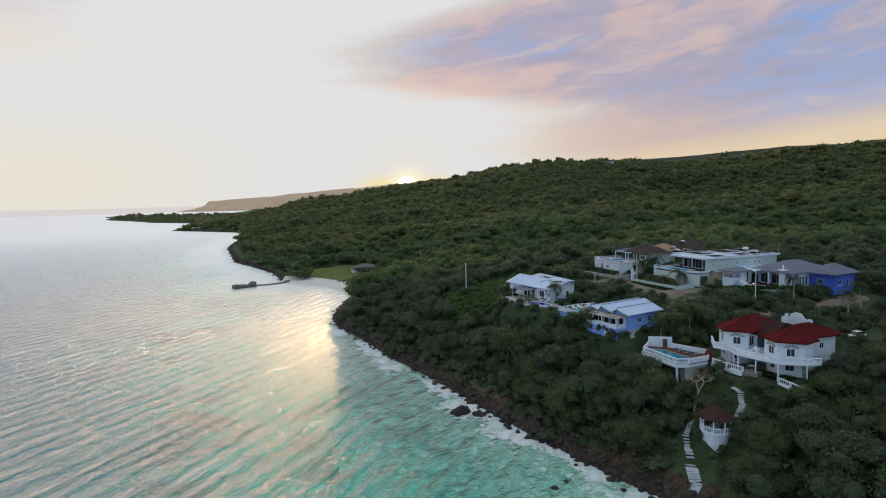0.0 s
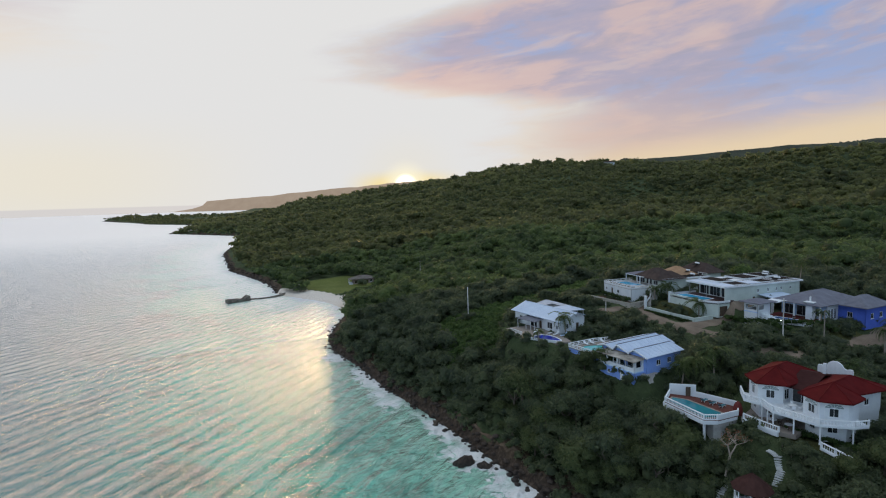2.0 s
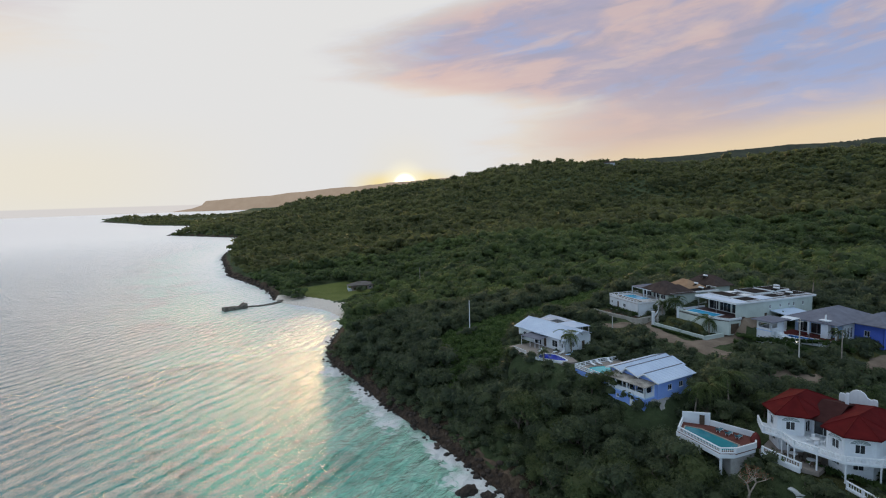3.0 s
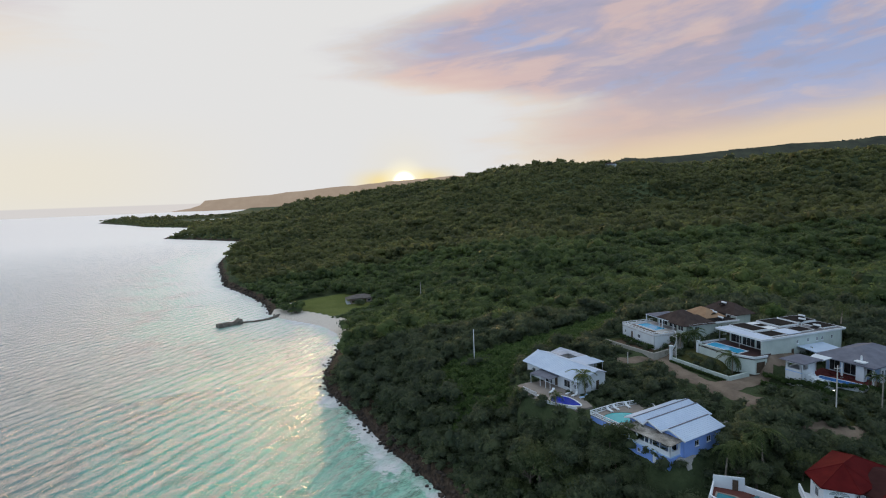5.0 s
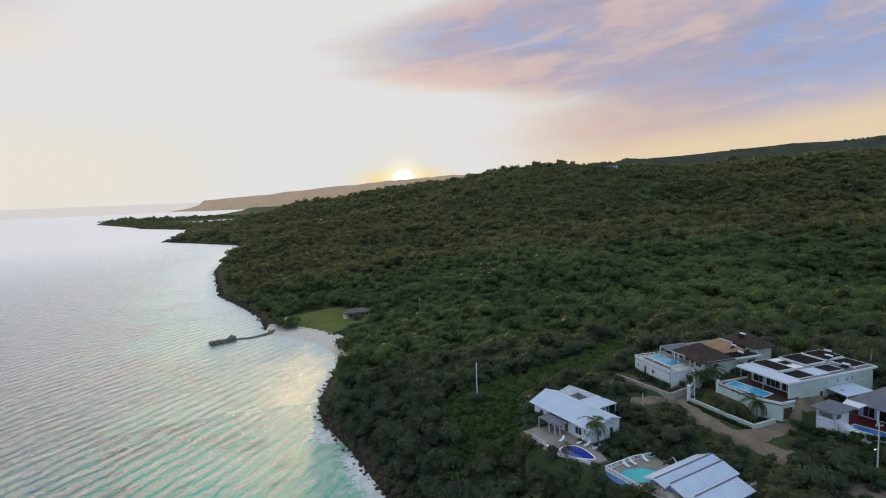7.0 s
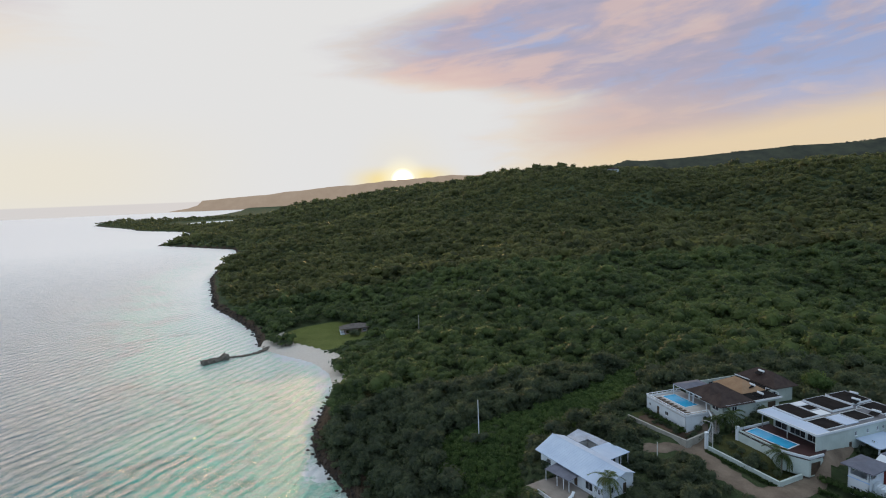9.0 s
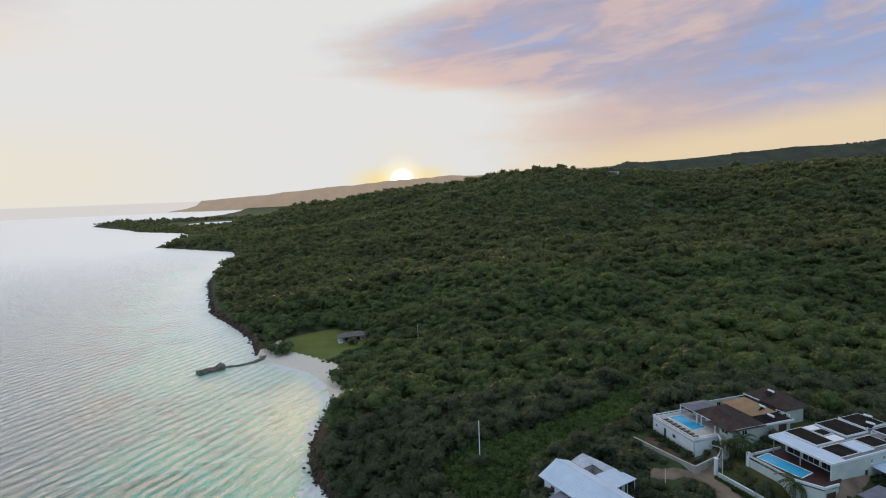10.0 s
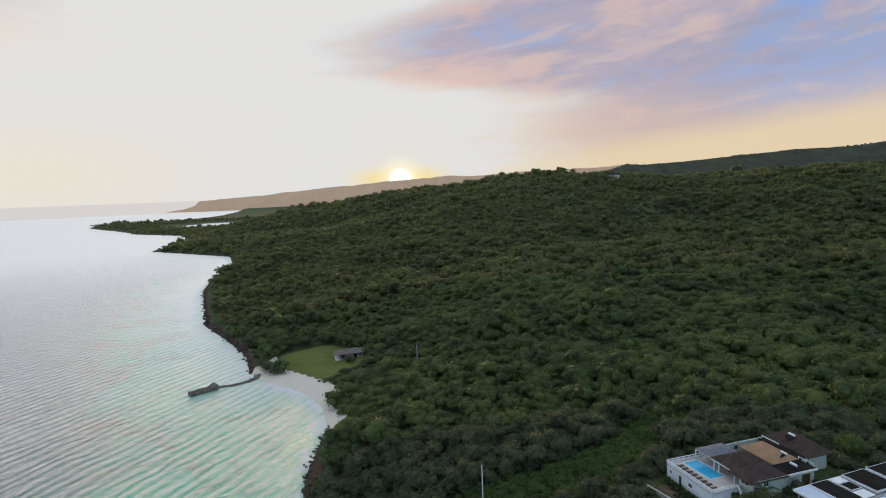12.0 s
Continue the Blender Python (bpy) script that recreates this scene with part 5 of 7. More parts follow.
def white_house():
    h = thing("white_house", *WH, "white single-storey house with pale metal roofs round a small courtyard", "house")
    wall(h, (0.8, 0.4), (19.2, 0.4), -0.6, 3.5, WHITE, [(2.0, 3.2, 0.9, 2.3, "window"), (6.6, 9.4, 0.05, 2.3, "slider"), (10.4, 11.4, 0.05, 2.2, "dark_door"), (13.6, 15.6, 0.7, 2.4, "window"), (17.0, 17.7, 1.0, 2.1, "window")])
    wall(h, (19.2, 0.4), (19.2, 9.0), -0.6, 3.5, WHITE, [(2.0, 3.0, 1.0, 2.3, "window"), (5.6, 6.6, 0.05, 2.2, "dark_door")])
    wall(h, (19.2, 9.0), (0.8, 9.0), -0.6, 3.3, WHITE)
    wall(h, (0.8, 9.0), (0.8, 0.4), -0.6, 3.5, WHITE, [(5.6, 6.8, 0.9, 2.3, "window")])
    # gables
    for x0, x1 in ((0.8, 1.02), (18.98, 19.2)):
        bm = bmesh.new()
        g = [(0.4, 3.42), (9.0, 3.4), (8.2, 4.05), (5.6, 4.86)]
        f0, f1 = [bm.verts.new((x0, y, z)) for y, z in g], [bm.verts.new((x1, y, z)) for y, z in g]
        bm.faces.new(f0), bm.faces.new(f1[::-1])
        for i in range(4):
            bm.faces.new((f0[i], f1[i], f1[(i + 1) % 4], f0[(i + 1) % 4]))
        part("gable", bm, WHITE, h)
    r = part("roof", slab([(-0.2, -0.4, 3.35), (20.2, -0.6, 3.35), (20.2, 5.6, 5.05), (-1.2, 5.6, 5.05)], 0.13), METAL_ROOF, h, "pale metal roof over the main range")
    part("roof_slope", slab([(-1.2, 5.61, 5.05), (20.2, 5.61, 5.05), (20.2, 8.4, 4.2), (-0.2, 8.4, 4.25)], 0.13), METAL_ROOF, r)
    part("ridge_cap", ridge_cap((-1.22, 5.6, 5.05), (20.22, 5.6, 5.05), 0.2), METAL_ROOF, r)
    for j in range(30):
        x = 0.4 + j * 0.67
        part("seam", slab([(x, -0.4, 3.40), (x + 0.05, -0.4, 3.40), (x + 0.05, 5.5, 5.06), (x, 5.5, 5.06)], 0.05), METAL_ROOF, r)
    # back range round the courtyard
    b = part("roof", slab([(0.4, 8.45, 4.3), (4.3, 8.45, 4.3), (4.3, 13.6, 4.4), (-0.2, 12.6, 4.75)], 0.13), STAINED_METAL, h, "stained pale metal roof over the back range")
    part("roof_slope", slab([(7.7, 8.45, 4.28), (13.6, 8.45, 4.1), (12.6, 15.6, 3.45), (7.7, 14.2, 4.1)], 0.13), METAL_ROOF, b)
    part("roof_slope", slab([(4.31, 11.2, 4.36), (7.69, 11.2, 4.2), (7.69, 14.2, 4.1), (4.31, 13.6, 4.4)], 0.13), STAINED_METAL, b)
    wall(h, (11.4, 9.1), (11.4, 13.4), -0.6, 3.6, WHITE, [(0.8, 3.4, 0.05, 2.5, "slider")])
    wall(h, (11.4, 13.4), (0.8, 12.3), -0.6, 3.7, WHITE)
    wall(h, (0.8, 12.3), (0.8, 9.1), -0.6, 4.0, WHITE)
    wall(h, (4.3, 11.2), (7.7, 11.2), -0.6, 3.9, GREY_WALL, [(0.6, 2.8, 0.05, 2.2, "slider")])
    wall(h, (4.3, 9.1), (4.3, 11.2), -0.6, 4.0, GREY_WALL)
    wall(h, (7.7, 11.2), (7.7, 9.1), -0.6, 3.9, GREY_WALL)
    for x, y, z in ((13.2, 9.6, 3.9), (12.9, 12.4, 3.65), (12.4, 15.2, 3.35)):
        column(h, x, y, -0.4, z, 0.09)
    # porch
    part("porch_roof", slab([(6.4, -3.4, 2.45), (13.0, -2.6, 2.45), (13.0, 0.38, 2.85), (6.4, 0.38, 2.85)], 0.1), GREY_TILE, h, "grey porch roof")
    part("porch_awning", box(7.6, 11.0, 0.05, 0.39, 2.9, 3.25), WHITE_TRIM, h)
    for x, y in ((6.6, -3.2), (9.7, -2.9), (11.4, -2.7), (12.8, -2.5)):
        column(h, x, y, -0.2, 2.4, 0.08)
    part("terrace", prism([(6.0, -8.2), (15.2, -9.2), (25.6, -6.2), (26.0, -2.0), (20.0, 0.39), (6.0, 0.39)], -1.5, 0.0), SAND_PAVING, h, "buff paved terrace")
    part("terrace_wall", prism([(14.6, -8.0), (17.2, -9.4), (25.3, -6.1), (25.1, -5.85), (17.2, -9.1), (14.8, -7.75)], -1.6, 0.5), WHITE, h, "low white terrace wall")
    return h


white_house()
pool(*on(WH, 0, 0, 0.0), oval(20.6, -4.7, 3.7, 2.1, 14, 26, 0.5), POOL_DEEP, "deep blue teardrop swimming pool with a white rim", WHITE_TRIM, 0.3)
for x, y, a in ((14.6, -3.6, 20), (17.6, -1.2, 10), (19.3, -0.9, 10), (21.4, -0.3, -10)):
    X, Y, Z, R = on(WH, x, y, 0.0)
    sun_lounger(X, Y, Z, R + a, WHITE_TRIM, WHITE_TRIM if a > 0 else PALE_BLUE, "white sun lounger on the paved terrace of the white house", "loungers of the white house")
fence = thing("picket_railing", *on(WH, 0, 0, 0.0), "white picket railing at the end of the terrace", "railing")
for z0, z1 in ((0.15, 0.25), (0.85, 0.95)):
    part("rail", prism([(9.6, -8.1), (14.4, -8.1), (14.4, -7.98), (9.6, -7.98)], z0, z1), WHITE_TRIM, fence)
for k in range(17):
    part("picket", box(9.62 + 0.3 * k, 9.70 + 0.3 * k, -8.08, -8.0, 0, 1.0), WHITE_TRIM, fence)

# ---- villa with brown roofs and the pool terrace ----
PV = (50.5, 183.6, 25.6, -74)


def pool_villa():
    h = thing("pool_villa", *PV, "pale villa with brown and tan roofs behind a pool terrace", "house")
    wall(h, (0.0, 0.0), (14.2, 0.0), -2.6, 2.1, WHITE, [(1.0, 1.7, 0.2, 1.0, "window"), (4.0, 4.9, -0.9, 1.2, "dark_door"), (7.0, 8.2, 0.0, 1.0, "window")])
    wall(h, (14.2, 0.0), (14.2, 8.2), -2.6, 2.1, WHITE)
    wall(h, (0.0, 10.5), (0.0, 0.0), -2.6, 2.1, WHITE)
    part("terrace", prism([(0.0, 0.0), (14.2, 0.0), (14.2, 8.4), (16.0, 10.6), (0.0, 10.6)], 1.85, 2.1), PALE_PAVING, h, "pale paved pool terrace")
    for a, b in (((0.0, 0.05), (14.1, 0.05)), ((14.1, 0.05), (14.1, 6.4)), ((0.1, 0.1), (0.1, 10.2))):
        dx, dy = b[0] - a[0], b[1] - a[1]
        n = math.hypot(dx, dy)
        ox, oy = -dy / n * 0.09, dx / n * 0.09
        bm = prism([(a[0] - ox, a[1] - oy), (b[0] - ox, b[1] - oy), (b[0] + ox, b[1] + oy), (a[0] + ox, a[1] + oy)], 2.1, 2.5)
        prism([(a[0] - ox, a[1] - oy), (b[0] - ox, b[1] - oy), (b[0] + ox, b[1] + oy), (a[0] + ox, a[1] + oy)], 2.85, 2.97, bm)
        rail = part("parapet", bm, WHITE_TRIM, h)
        for k in range(int(n / 1.5) + 1):
            f = k * 1.5 / n
            part("parapet_post", box(a[0] + dx * f - 0.08, a[0] + dx * f + 0.08, a[1] + dy * f - 0.08, a[1] + dy * f + 0.08, 2.5, 2.85), WHITE_TRIM, rail)
    # house walls
    wall(h, (1.6, 10.6), (13.0, 10.6), 2.1, 4.8, CREAM, [(0.6, 4.4, 2.15, 4.4, "slider"), (5.2, 8.6, 2.15, 4.4, "slider"), (9.4, 10.8, 3.0, 4.2, "window")])
    wall(h, (13.0, 10.6), (13.0, 8.0), 2.1, 4.8, CREAM)
    wall(h, (13.0, 8.0), (17.0, 8.0), -1.6, 4.8, CREAM, [(0.6, 2.6, 2.9, 4.2, "window")])
    wall(h, (17.0, 8.0), (17.0, 24.4), -1.6, 4.8, CREAM, [(2.6, 4.0, 3.0, 4.1, "window"), (13.0, 15.4, 0.6, 3.8, "dark_door")])
    wall(h, (17.0, 24.4), (13.0, 24.4), -1.6, 4.8, CREAM)
    wall(h, (13.0, 24.4), (13.0, 33.0), -1.6, 4.8, CREAM, [(2.0, 3.4, 2.8, 4.0, "window")])
    wall(h, (13.0, 33.0), (1.6, 33.0), -1.6, 4.8, CREAM)
    wall(h, (1.6, 33.0), (1.6, 10.6), -1.6, 4.8, CREAM, [(6.0, 7.2, 2.9, 4.1, "window"), (14.0, 15.2, 2.9, 4.1, "window")])
    # roofs
    part("roof", hip(5.6, 13.5, 7.3, 17.0, 4.95, 2.3), BROWN_TILE, h, "dark brown shingled roof")
    part("roof", hip(11.6, 18.0, 6.2, 16.4, 4.9, 2.0), BROWN_TILE, h, "dark brown shingled roof")
    part("roof", hip(0.8, 6.2, 7.3, 15.0, 4.85, 0.7), GREY_TILE, h, "grey-brown shingled roof")
    part("roof", hip(3.6, 13.2, 17.2, 24.4, 4.95, 2.1), TAN_TILE, h, "tan shingled roof")
    part("roof", slab([(13.0, 16.4, 4.9), (17.6, 16.4, 4.9), (17.6, 24.5, 4.9), (13.0, 24.5, 4.9)], 0.2), TAR, h)
    part("roof", slab([(2.2, 24.5, 4.9), (13.2, 24.5, 4.9), (13.2, 26.4, 4.9), (2.2, 26.4, 4.9)], 0.2), TAR, h)
    part("roof", hip(1.4, 13.8, 26.5, 34.0, 5.05, 2.6), BROWN_TILE, h, "dark brown shingled roof")
    part("fascia", box(1.4, 6.4, 26.36, 26.49, 4.9, 5.16), WHITE_TRIM, h)
    part("parapet_rail", box(13.1, 16.9, 24.3, 24.4, 5.5, 5.6), WHITE_TRIM, h)
    for x in (13.2, 15.0, 16.8):
        part("rail_post", box(x - 0.05, x + 0.05, 24.3, 24.4, 4.8, 5.5), WHITE_TRIM, h)
    part("gutter", box(17.65, 17.8, 8.0, 24.5, 4.6, 5.05), WHITE_TRIM, h)
    # pergola along the terrace
    bm = box(0.8, 12.6, 7.30, 7.50, 4.55, 4.76)
    box(0.8, 1.0, 7.50, 10.4, 4.55, 4.66, bm)
    pg = part("pergola", bm, WHITE_TRIM, h, "white veranda beam along the pool terrace")
    for x in (0.9, 6.6, 8.0, 12.4):
        part("pergola_post", box(x - 0.1, x + 0.1, 7.35, 7.55, 2.1, 4.55), WHITE_TRIM, pg)
    # curved white stair rail
    bm = bmesh.new()
    pts = [(14.3, 6.4, 3.0), (15.6, 6.0, 2.4), (16.6, 5.2, 1.4), (17.4, 4.0, 0.3), (17.8, 2.8, -0.6)]
    for a, b in zip(pts, pts[1:]):
        v = [bm.verts.new((p[0] + o, p[1] + o, p[2] + dz)) for p in (a, b) for o in (-0.06, 0.06) for dz in (-0.5, 0.0)]
        for f in ((0, 1, 5, 4), (2, 6, 7, 3), (1, 3, 7, 5), (0, 4, 6, 2), (0, 2, 3, 1), (4, 5, 7, 6)):
            bm.faces.new([v[i] for i in f])
    part("stair_rail", bm, WHITE_TRIM, h, "white curving stair rail")
    bm = bmesh.new()
    for k in range(14):
        f = k / 13 * 3.999
        i = int(f)
        p = Vector(pts[i]).lerp(Vector(pts[i + 1]), f - i)
        box(p.x, p.x + 1.4, p.y + 0.1, p.y + 1.0, -2.4, p.z - 0.9, bm)
    part("stair", bm, GREY_WALL, h)
    return h


pool_villa()
pool(*on(PV, 0, 0, 2.1), [(1.4, 3.6), (9.4, 3.9), (9.2, 7.8), (1.4, 7.4)], POOL_BLUE, "bright blue rectangular swimming pool on the raised terrace", WHITE_TRIM, 0.25)
for k in range(8):
    X, Y, Z, R = on(PV, 2.6 + 1.45 * k, 1.55, 2.1)
    sun_lounger(X, Y, Z, R + 178 + 5 * math.sin(k * 2.3), DARK_WOOD, DARK_WOOD, "dark wooden sun lounger along the pool terrace parapet", "loungers of the pool villa")
for x, y, z in ((11.5, 21.5, 5.6), (15.4, 20.0, 5.0), (7.4, 28.6, 6.9)):
    X, Y, Z, R = on(PV, x, y, z)
    water_heater(X, Y, Z - 0.1, R)

# ---- long villa with the flat roof ----
FV = (68.6, 165.0, 26.4, -71.6)


def flat_villa():
    h = thing("flat_roofed_villa", *FV, "long pale villa with a flat white-edged roof of dark membrane panels", "house")
    wall(h, (0.6, 3.6), (12.8, 3.6), -0.5, 3.9, CREAM, [(0.4, 3.6, 0.65, 3.3, "slider"), (4.0, 7.6, 0.65, 3.3, "slider"), (8.0, 11.6, 0.65, 3.3, "slider")])
    wall(h, (13.0, 0.4), (13.0, 26.6), -3.2, 3.9, CREAM, [(1.6, 2.5, -2.6, -0.5, "dark_door"), (9.4, 10.3, -1.2, 0.9, "dark_door"), (11.0, 11.6, 2.0, 2.9, "window"), (14.5, 15.1, 2.0, 2.9, "window"), (17.5, 18.1, 2.0, 2.9, "window"), (19.2, 19.8, 2.0, 2.9, "window"), (22.5, 23.1, 2.0, 2.9, "window")])
    wall(h, (13.0, 26.6), (0.6, 26.6), -1.0, 3.9, CREAM)
    wall(h, (0.6, 26.6), (0.6, 3.6), -1.0, 3.9, CREAM, [(3.0, 4.4, 1.4, 2.6, "window"), (10.0, 11.4, 1.4, 2.6, "window")])
    # roof: white edge, pale band, dark panels between white kerbs
    part("roof", box(-0.5, 13.4, 0.0, 27.4, 3.9, 4.25), WHITE, h, "flat roof slab with a white edge")
    edge = bmesh.new()
    for a, b, c, d in ((-0.5, 13.4, 0.0, 0.2), (-0.5, 13.4, 27.2, 27.4), (-0.5, -0.3, 0.2, 27.2), (13.2, 13.4, 0.2, 27.2)):
        box(a, b, c, d, 4.252, 4.36, edge)
    part("roof_edge", edge, WHITE_TRIM, h)
    part("roof_band", box(-0.2, 13.1, 0.3, 4.0, 4.254, 4.29), METAL_ROOF, h, "pale metal roof band")
    part("roof_membrane", box(-0.2, 13.1, 4.02, 27.1, 4.254, 4.275), GREY_MEMBRANE, h, "weathered grey roof membrane")
    part("roof_walk", box(7.35, 7.75, 4.1, 27.1, 4.279, 4.34), GREY_WALL, h, "grey gangway across the roof")
    # raised dark membrane decks at slightly different levels, each within a thin white kerb
    for x0, x1, y0, y1, up in ((-0.1, 7.1, 4.2, 8.9, 0.34), (8.0, 12.2, 4.1, 9.1, 0.12), (1.8, 4.2, 10.0, 12.7, 0.12), (-0.2, 6.6, 13.6, 19.8, 0.40), (7.9, 11.8, 13.9, 18.5, 0.14), (-0.2, 5.6, 20.9, 27.0, 0.42), (6.4, 11.6, 21.8, 26.9, 0.16)):
        p0 = part("roof_panel", box(x0, x1, y0, y1, 4.254, 4.28 + up), TAR, h, "dark membrane roof panel")
        kerb = bmesh.new()
        for a, b, c, d in ((x0 - 0.09, x1 + 0.09, y0 - 0.09, y0), (x0 - 0.09, x1 + 0.09, y1, y1 + 0.09), (x0 - 0.09, x0, y0, y1), (x1, x1 + 0.09, y0, y1)):
            box(a, b, c, d, 4.258, 4.32 + up, kerb)
        part("kerb", kerb, WHITE_TRIM, p0)
    for x0, x1, y0, y1 in ((-0.3, 1.5, 9.8, 12.8), (4.7, 7.1, 9.3, 12.5), (8.0, 12.4, 9.6, 13.4)):
        part("skylight", box(x0, x1, y0, y1, 4.26, 4.44, bevel=0.04), METAL_ROOF if x0 > 7 else WHITE_TRIM, h, "pale raised skylight cover")
    for x, y, n in ((-0.4, 21.0, 0.5), (0.9, 20.4, 0.45), (7.5, 19.8, 0.5), (12.4, 21.4, 0.4)):
        part("vent_pipe", lathe([(0.09, 4.25), (0.09, 4.25 + n), (0.16, 4.3 + n), (0.02, 4.42 + n)], 8, cx=x, cy=y), WHITE_TRIM, h)
    # terrace with its pool, front wall and posts
    part("terrace", prism([(-0.6, -5.6), (10.4, -5.6), (14.6, -3.4), (14.6, 0.35), (12.9, 3.55), (-0.6, 3.55)], 0.2, 0.6), DARK_PAVING, h, "dark paved terrace under the eaves")
    wall(h, (-0.6, -5.6), (10.4, -5.6), -3.2, 0.95, CREAM)
    wall(h, (10.4, -5.6), (14.6, -3.4), -3.2, 0.95, CREAM)
    wall(h, (14.6, -3.4), (14.6, 0.3), -3.2, 0.95, CREAM, [(0.5, 3.1, -3.0, -0.4, "dark_door")])
    part("balcony_band", prism([(10.35, -5.72), (14.74, -3.5), (14.74, 0.4), (14.5, 0.4), (14.5, -3.3), (10.3, -5.48)], 0.5, 1.0), WHITE, h, "white balcony edge")
    wall(h, (-0.6, 3.5), (-0.6, -5.6), -3.2, 1.1, WHITE)
    for x in (0.3, 6.4, 12.9):
        part("post", box(x - 0.07, x + 0.07, 0.6, 0.74, 0.6, 3.9), GREY_WALL, h)
    part("corner_pier", box(-0.9, -0.2, -5.8, -5.1, -3.0, 1.5, bevel=0.04), WHITE, h, "white pier at the terrace corner")
        # lean-to at the side
    part("lean_to_roof", slab([(13.1, 11.6, 1.5), (17.8, 11.6, 1.1), (17.8, 19.8, 1.1), (13.1, 19.8, 1.5)], 0.2), METAL_ROOF, h, "pale lean-to roof")
    for x, y in ((17.5, 11.9), (17.5, 15.7), (17.5, 19.5)):
        part("lean_to_post", box(x - 0.12, x + 0.12, y - 0.12, y + 0.12, -3.0, 0.92), WHITE_TRIM, h)
    return h


flat_villa()
pool(*on(FV, 0, 0, 0.6), [(0.7, -4.3), (10.0, -3.6), (9.4, 0.0), (0.2, -0.8)], POOL_BLUE, "bright blue swimming pool under the flat-roofed villa's eaves", WHITE_TRIM, 0.3)
for x, y in ((5.2, 22.6), (11.4, 19.8), (2.4, 26.0)):
    X, Y, Z, R = on(FV, x, y, 4.6)
    water_heater(X, Y, Z, R + 10)

# ---- blue house under the grey roofs ----
GH = (73.5, 145.5, 24.0, -65)


def grey_house():
    h = thing("grey_roofed_house", *GH, "deep blue and white house under grey hipped roofs", "house")
    wall(h, (1.6, 13.0), (12.6, 13.0), -0.8, 3.9, PALE_BLUE, [(0.8, 3.0, 0.4, 2.9, "slider"), (3.8, 6.6, 0.4, 2.9, "slider"), (7.4, 9.4, 0.9, 2.6, "window")])
    wall(h, (12.6, 13.0), (12.6, 17.4), -0.8, 3.9, WHITE, [(0.5, 1.3, 0.3, 2.8, "slider"), (1.7, 2.5, 0.3, 2.8, "slider"), (2.9, 3.7, 0.3, 2.8, "slider")])
    wall(h, (12.6, 17.4), (18.6, 17.4), -1.4, 3.9, DEEP_BLUE, [(2.0, 3.2, 1.0, 2.3, "window")])
    wall(h, (18.6, 17.4), (18.6, 26.2), -1.4, 3.9, DEEP_BLUE, [(2.0, 3.2, 1.0, 2.3, "window"), (5.6, 6.8, 1.0, 2.3, "window")])
    wall(h, (18.6, 26.2), (1.6, 26.2), -1.4, 3.9, DEEP_BLUE)
    wall(h, (1.6, 26.2), (1.6, 13.0), -0.8, 3.9, WHITE, [(3.0, 4.4, 1.0, 2.3, "window")])
    part("roof", hip(0.8, 13.4, 9.4, 27.0, 4.05, 2.5), GREY_TILE, h, "grey shingled hipped roof")
    part("roof", hip(11.6, 19.6, 16.0, 27.0, 3.95, 2.2), GREY_TILE, h, "grey shingled hipped roof")
    for x, y in ((1.2, 9.8), (6.8, 9.8), (12.9, 9.8)):
        column(h, x, y, 0.3, 3.9, 0.22)
    ch = part("chimney_stack", box(9.4, 11.0, 10.0, 11.2, 0.4, 4.5, bevel=0.03), WHITE, h, "white outdoor fireplace")
    part("chimney_cap", box(9.1, 11.3, 9.7, 11.5, 4.5, 4.7), WHITE_TRIM, ch)
    part("cowl", box(10.0, 10.3, 10.4, 10.7, 4.7, 5.9, bevel=0.03), WHITE_TRIM, ch)
    part("deck", prism([(3.6, 3.4), (13.2, 5.6), (13.4, 12.9), (1.0, 12.9), (1.0, 6.6), (3.6, 6.0)], -2.6, 0.3), CUSHION, h, "dark red deck")
    part("deck_wall", prism([(3.4, 3.2), (13.4, 5.4), (13.5, 8.2), (13.3, 8.2), (13.2, 5.62), (3.42, 3.42)], -2.8, 0.75), WHITE, h, "white deck wall")
    # two-storey pavilion with a stair
    wall(h, (0.4, 0.4), (4.0, 0.4), -2.8, 4.3, WHITE, [(0.9, 2.1, -0.9, 0.4, "window"), (0.4, 3.2, 2.6, 3.7, "open")])
    wall(h, (4.0, 0.4), (4.0, 5.0), -2.8, 4.3, WHITE, [(0.5, 1.2, -1.2, 0.2, "window"), (0.4, 2.2, 2.6, 3.7, "open")])
    wall(h, (4.0, 5.0), (0.4, 5.0), -2.8, 4.3, WHITE)
    wall(h, (0.4, 5.0), (0.4, 0.4), -2.8, 4.3, WHITE, [(0.8, 3.6, 2.6, 3.7, "open")])
    part("pavilion_roof", hip(-0.5, 5.0, -0.5, 6.2, 4.4, 0.7), GREY_TILE, h)
    part("link_roof", slab([(2.0, 5.4, 4.1), (4.8, 6.0, 4.1), (4.8, 10.0, 4.2), (1.0, 10.0, 4.2)], 0.15), WHITE, h)
    bm = bmesh.new()
    for k in range(10):
        box(4.1 + 0.55 * k, 4.65 + 0.55 * k, 1.4 + 0.13 * k, 3.2 + 0.13 * k, -2.8, 1.9 - 0.3 * k, bm)
    part("stair", bm, WHITE, h, "white outside stair")
    part("band", box(0.3, 4.1, 0.36, 0.399, 1.9, 2.1), PALE_BLUE, h)
    return h


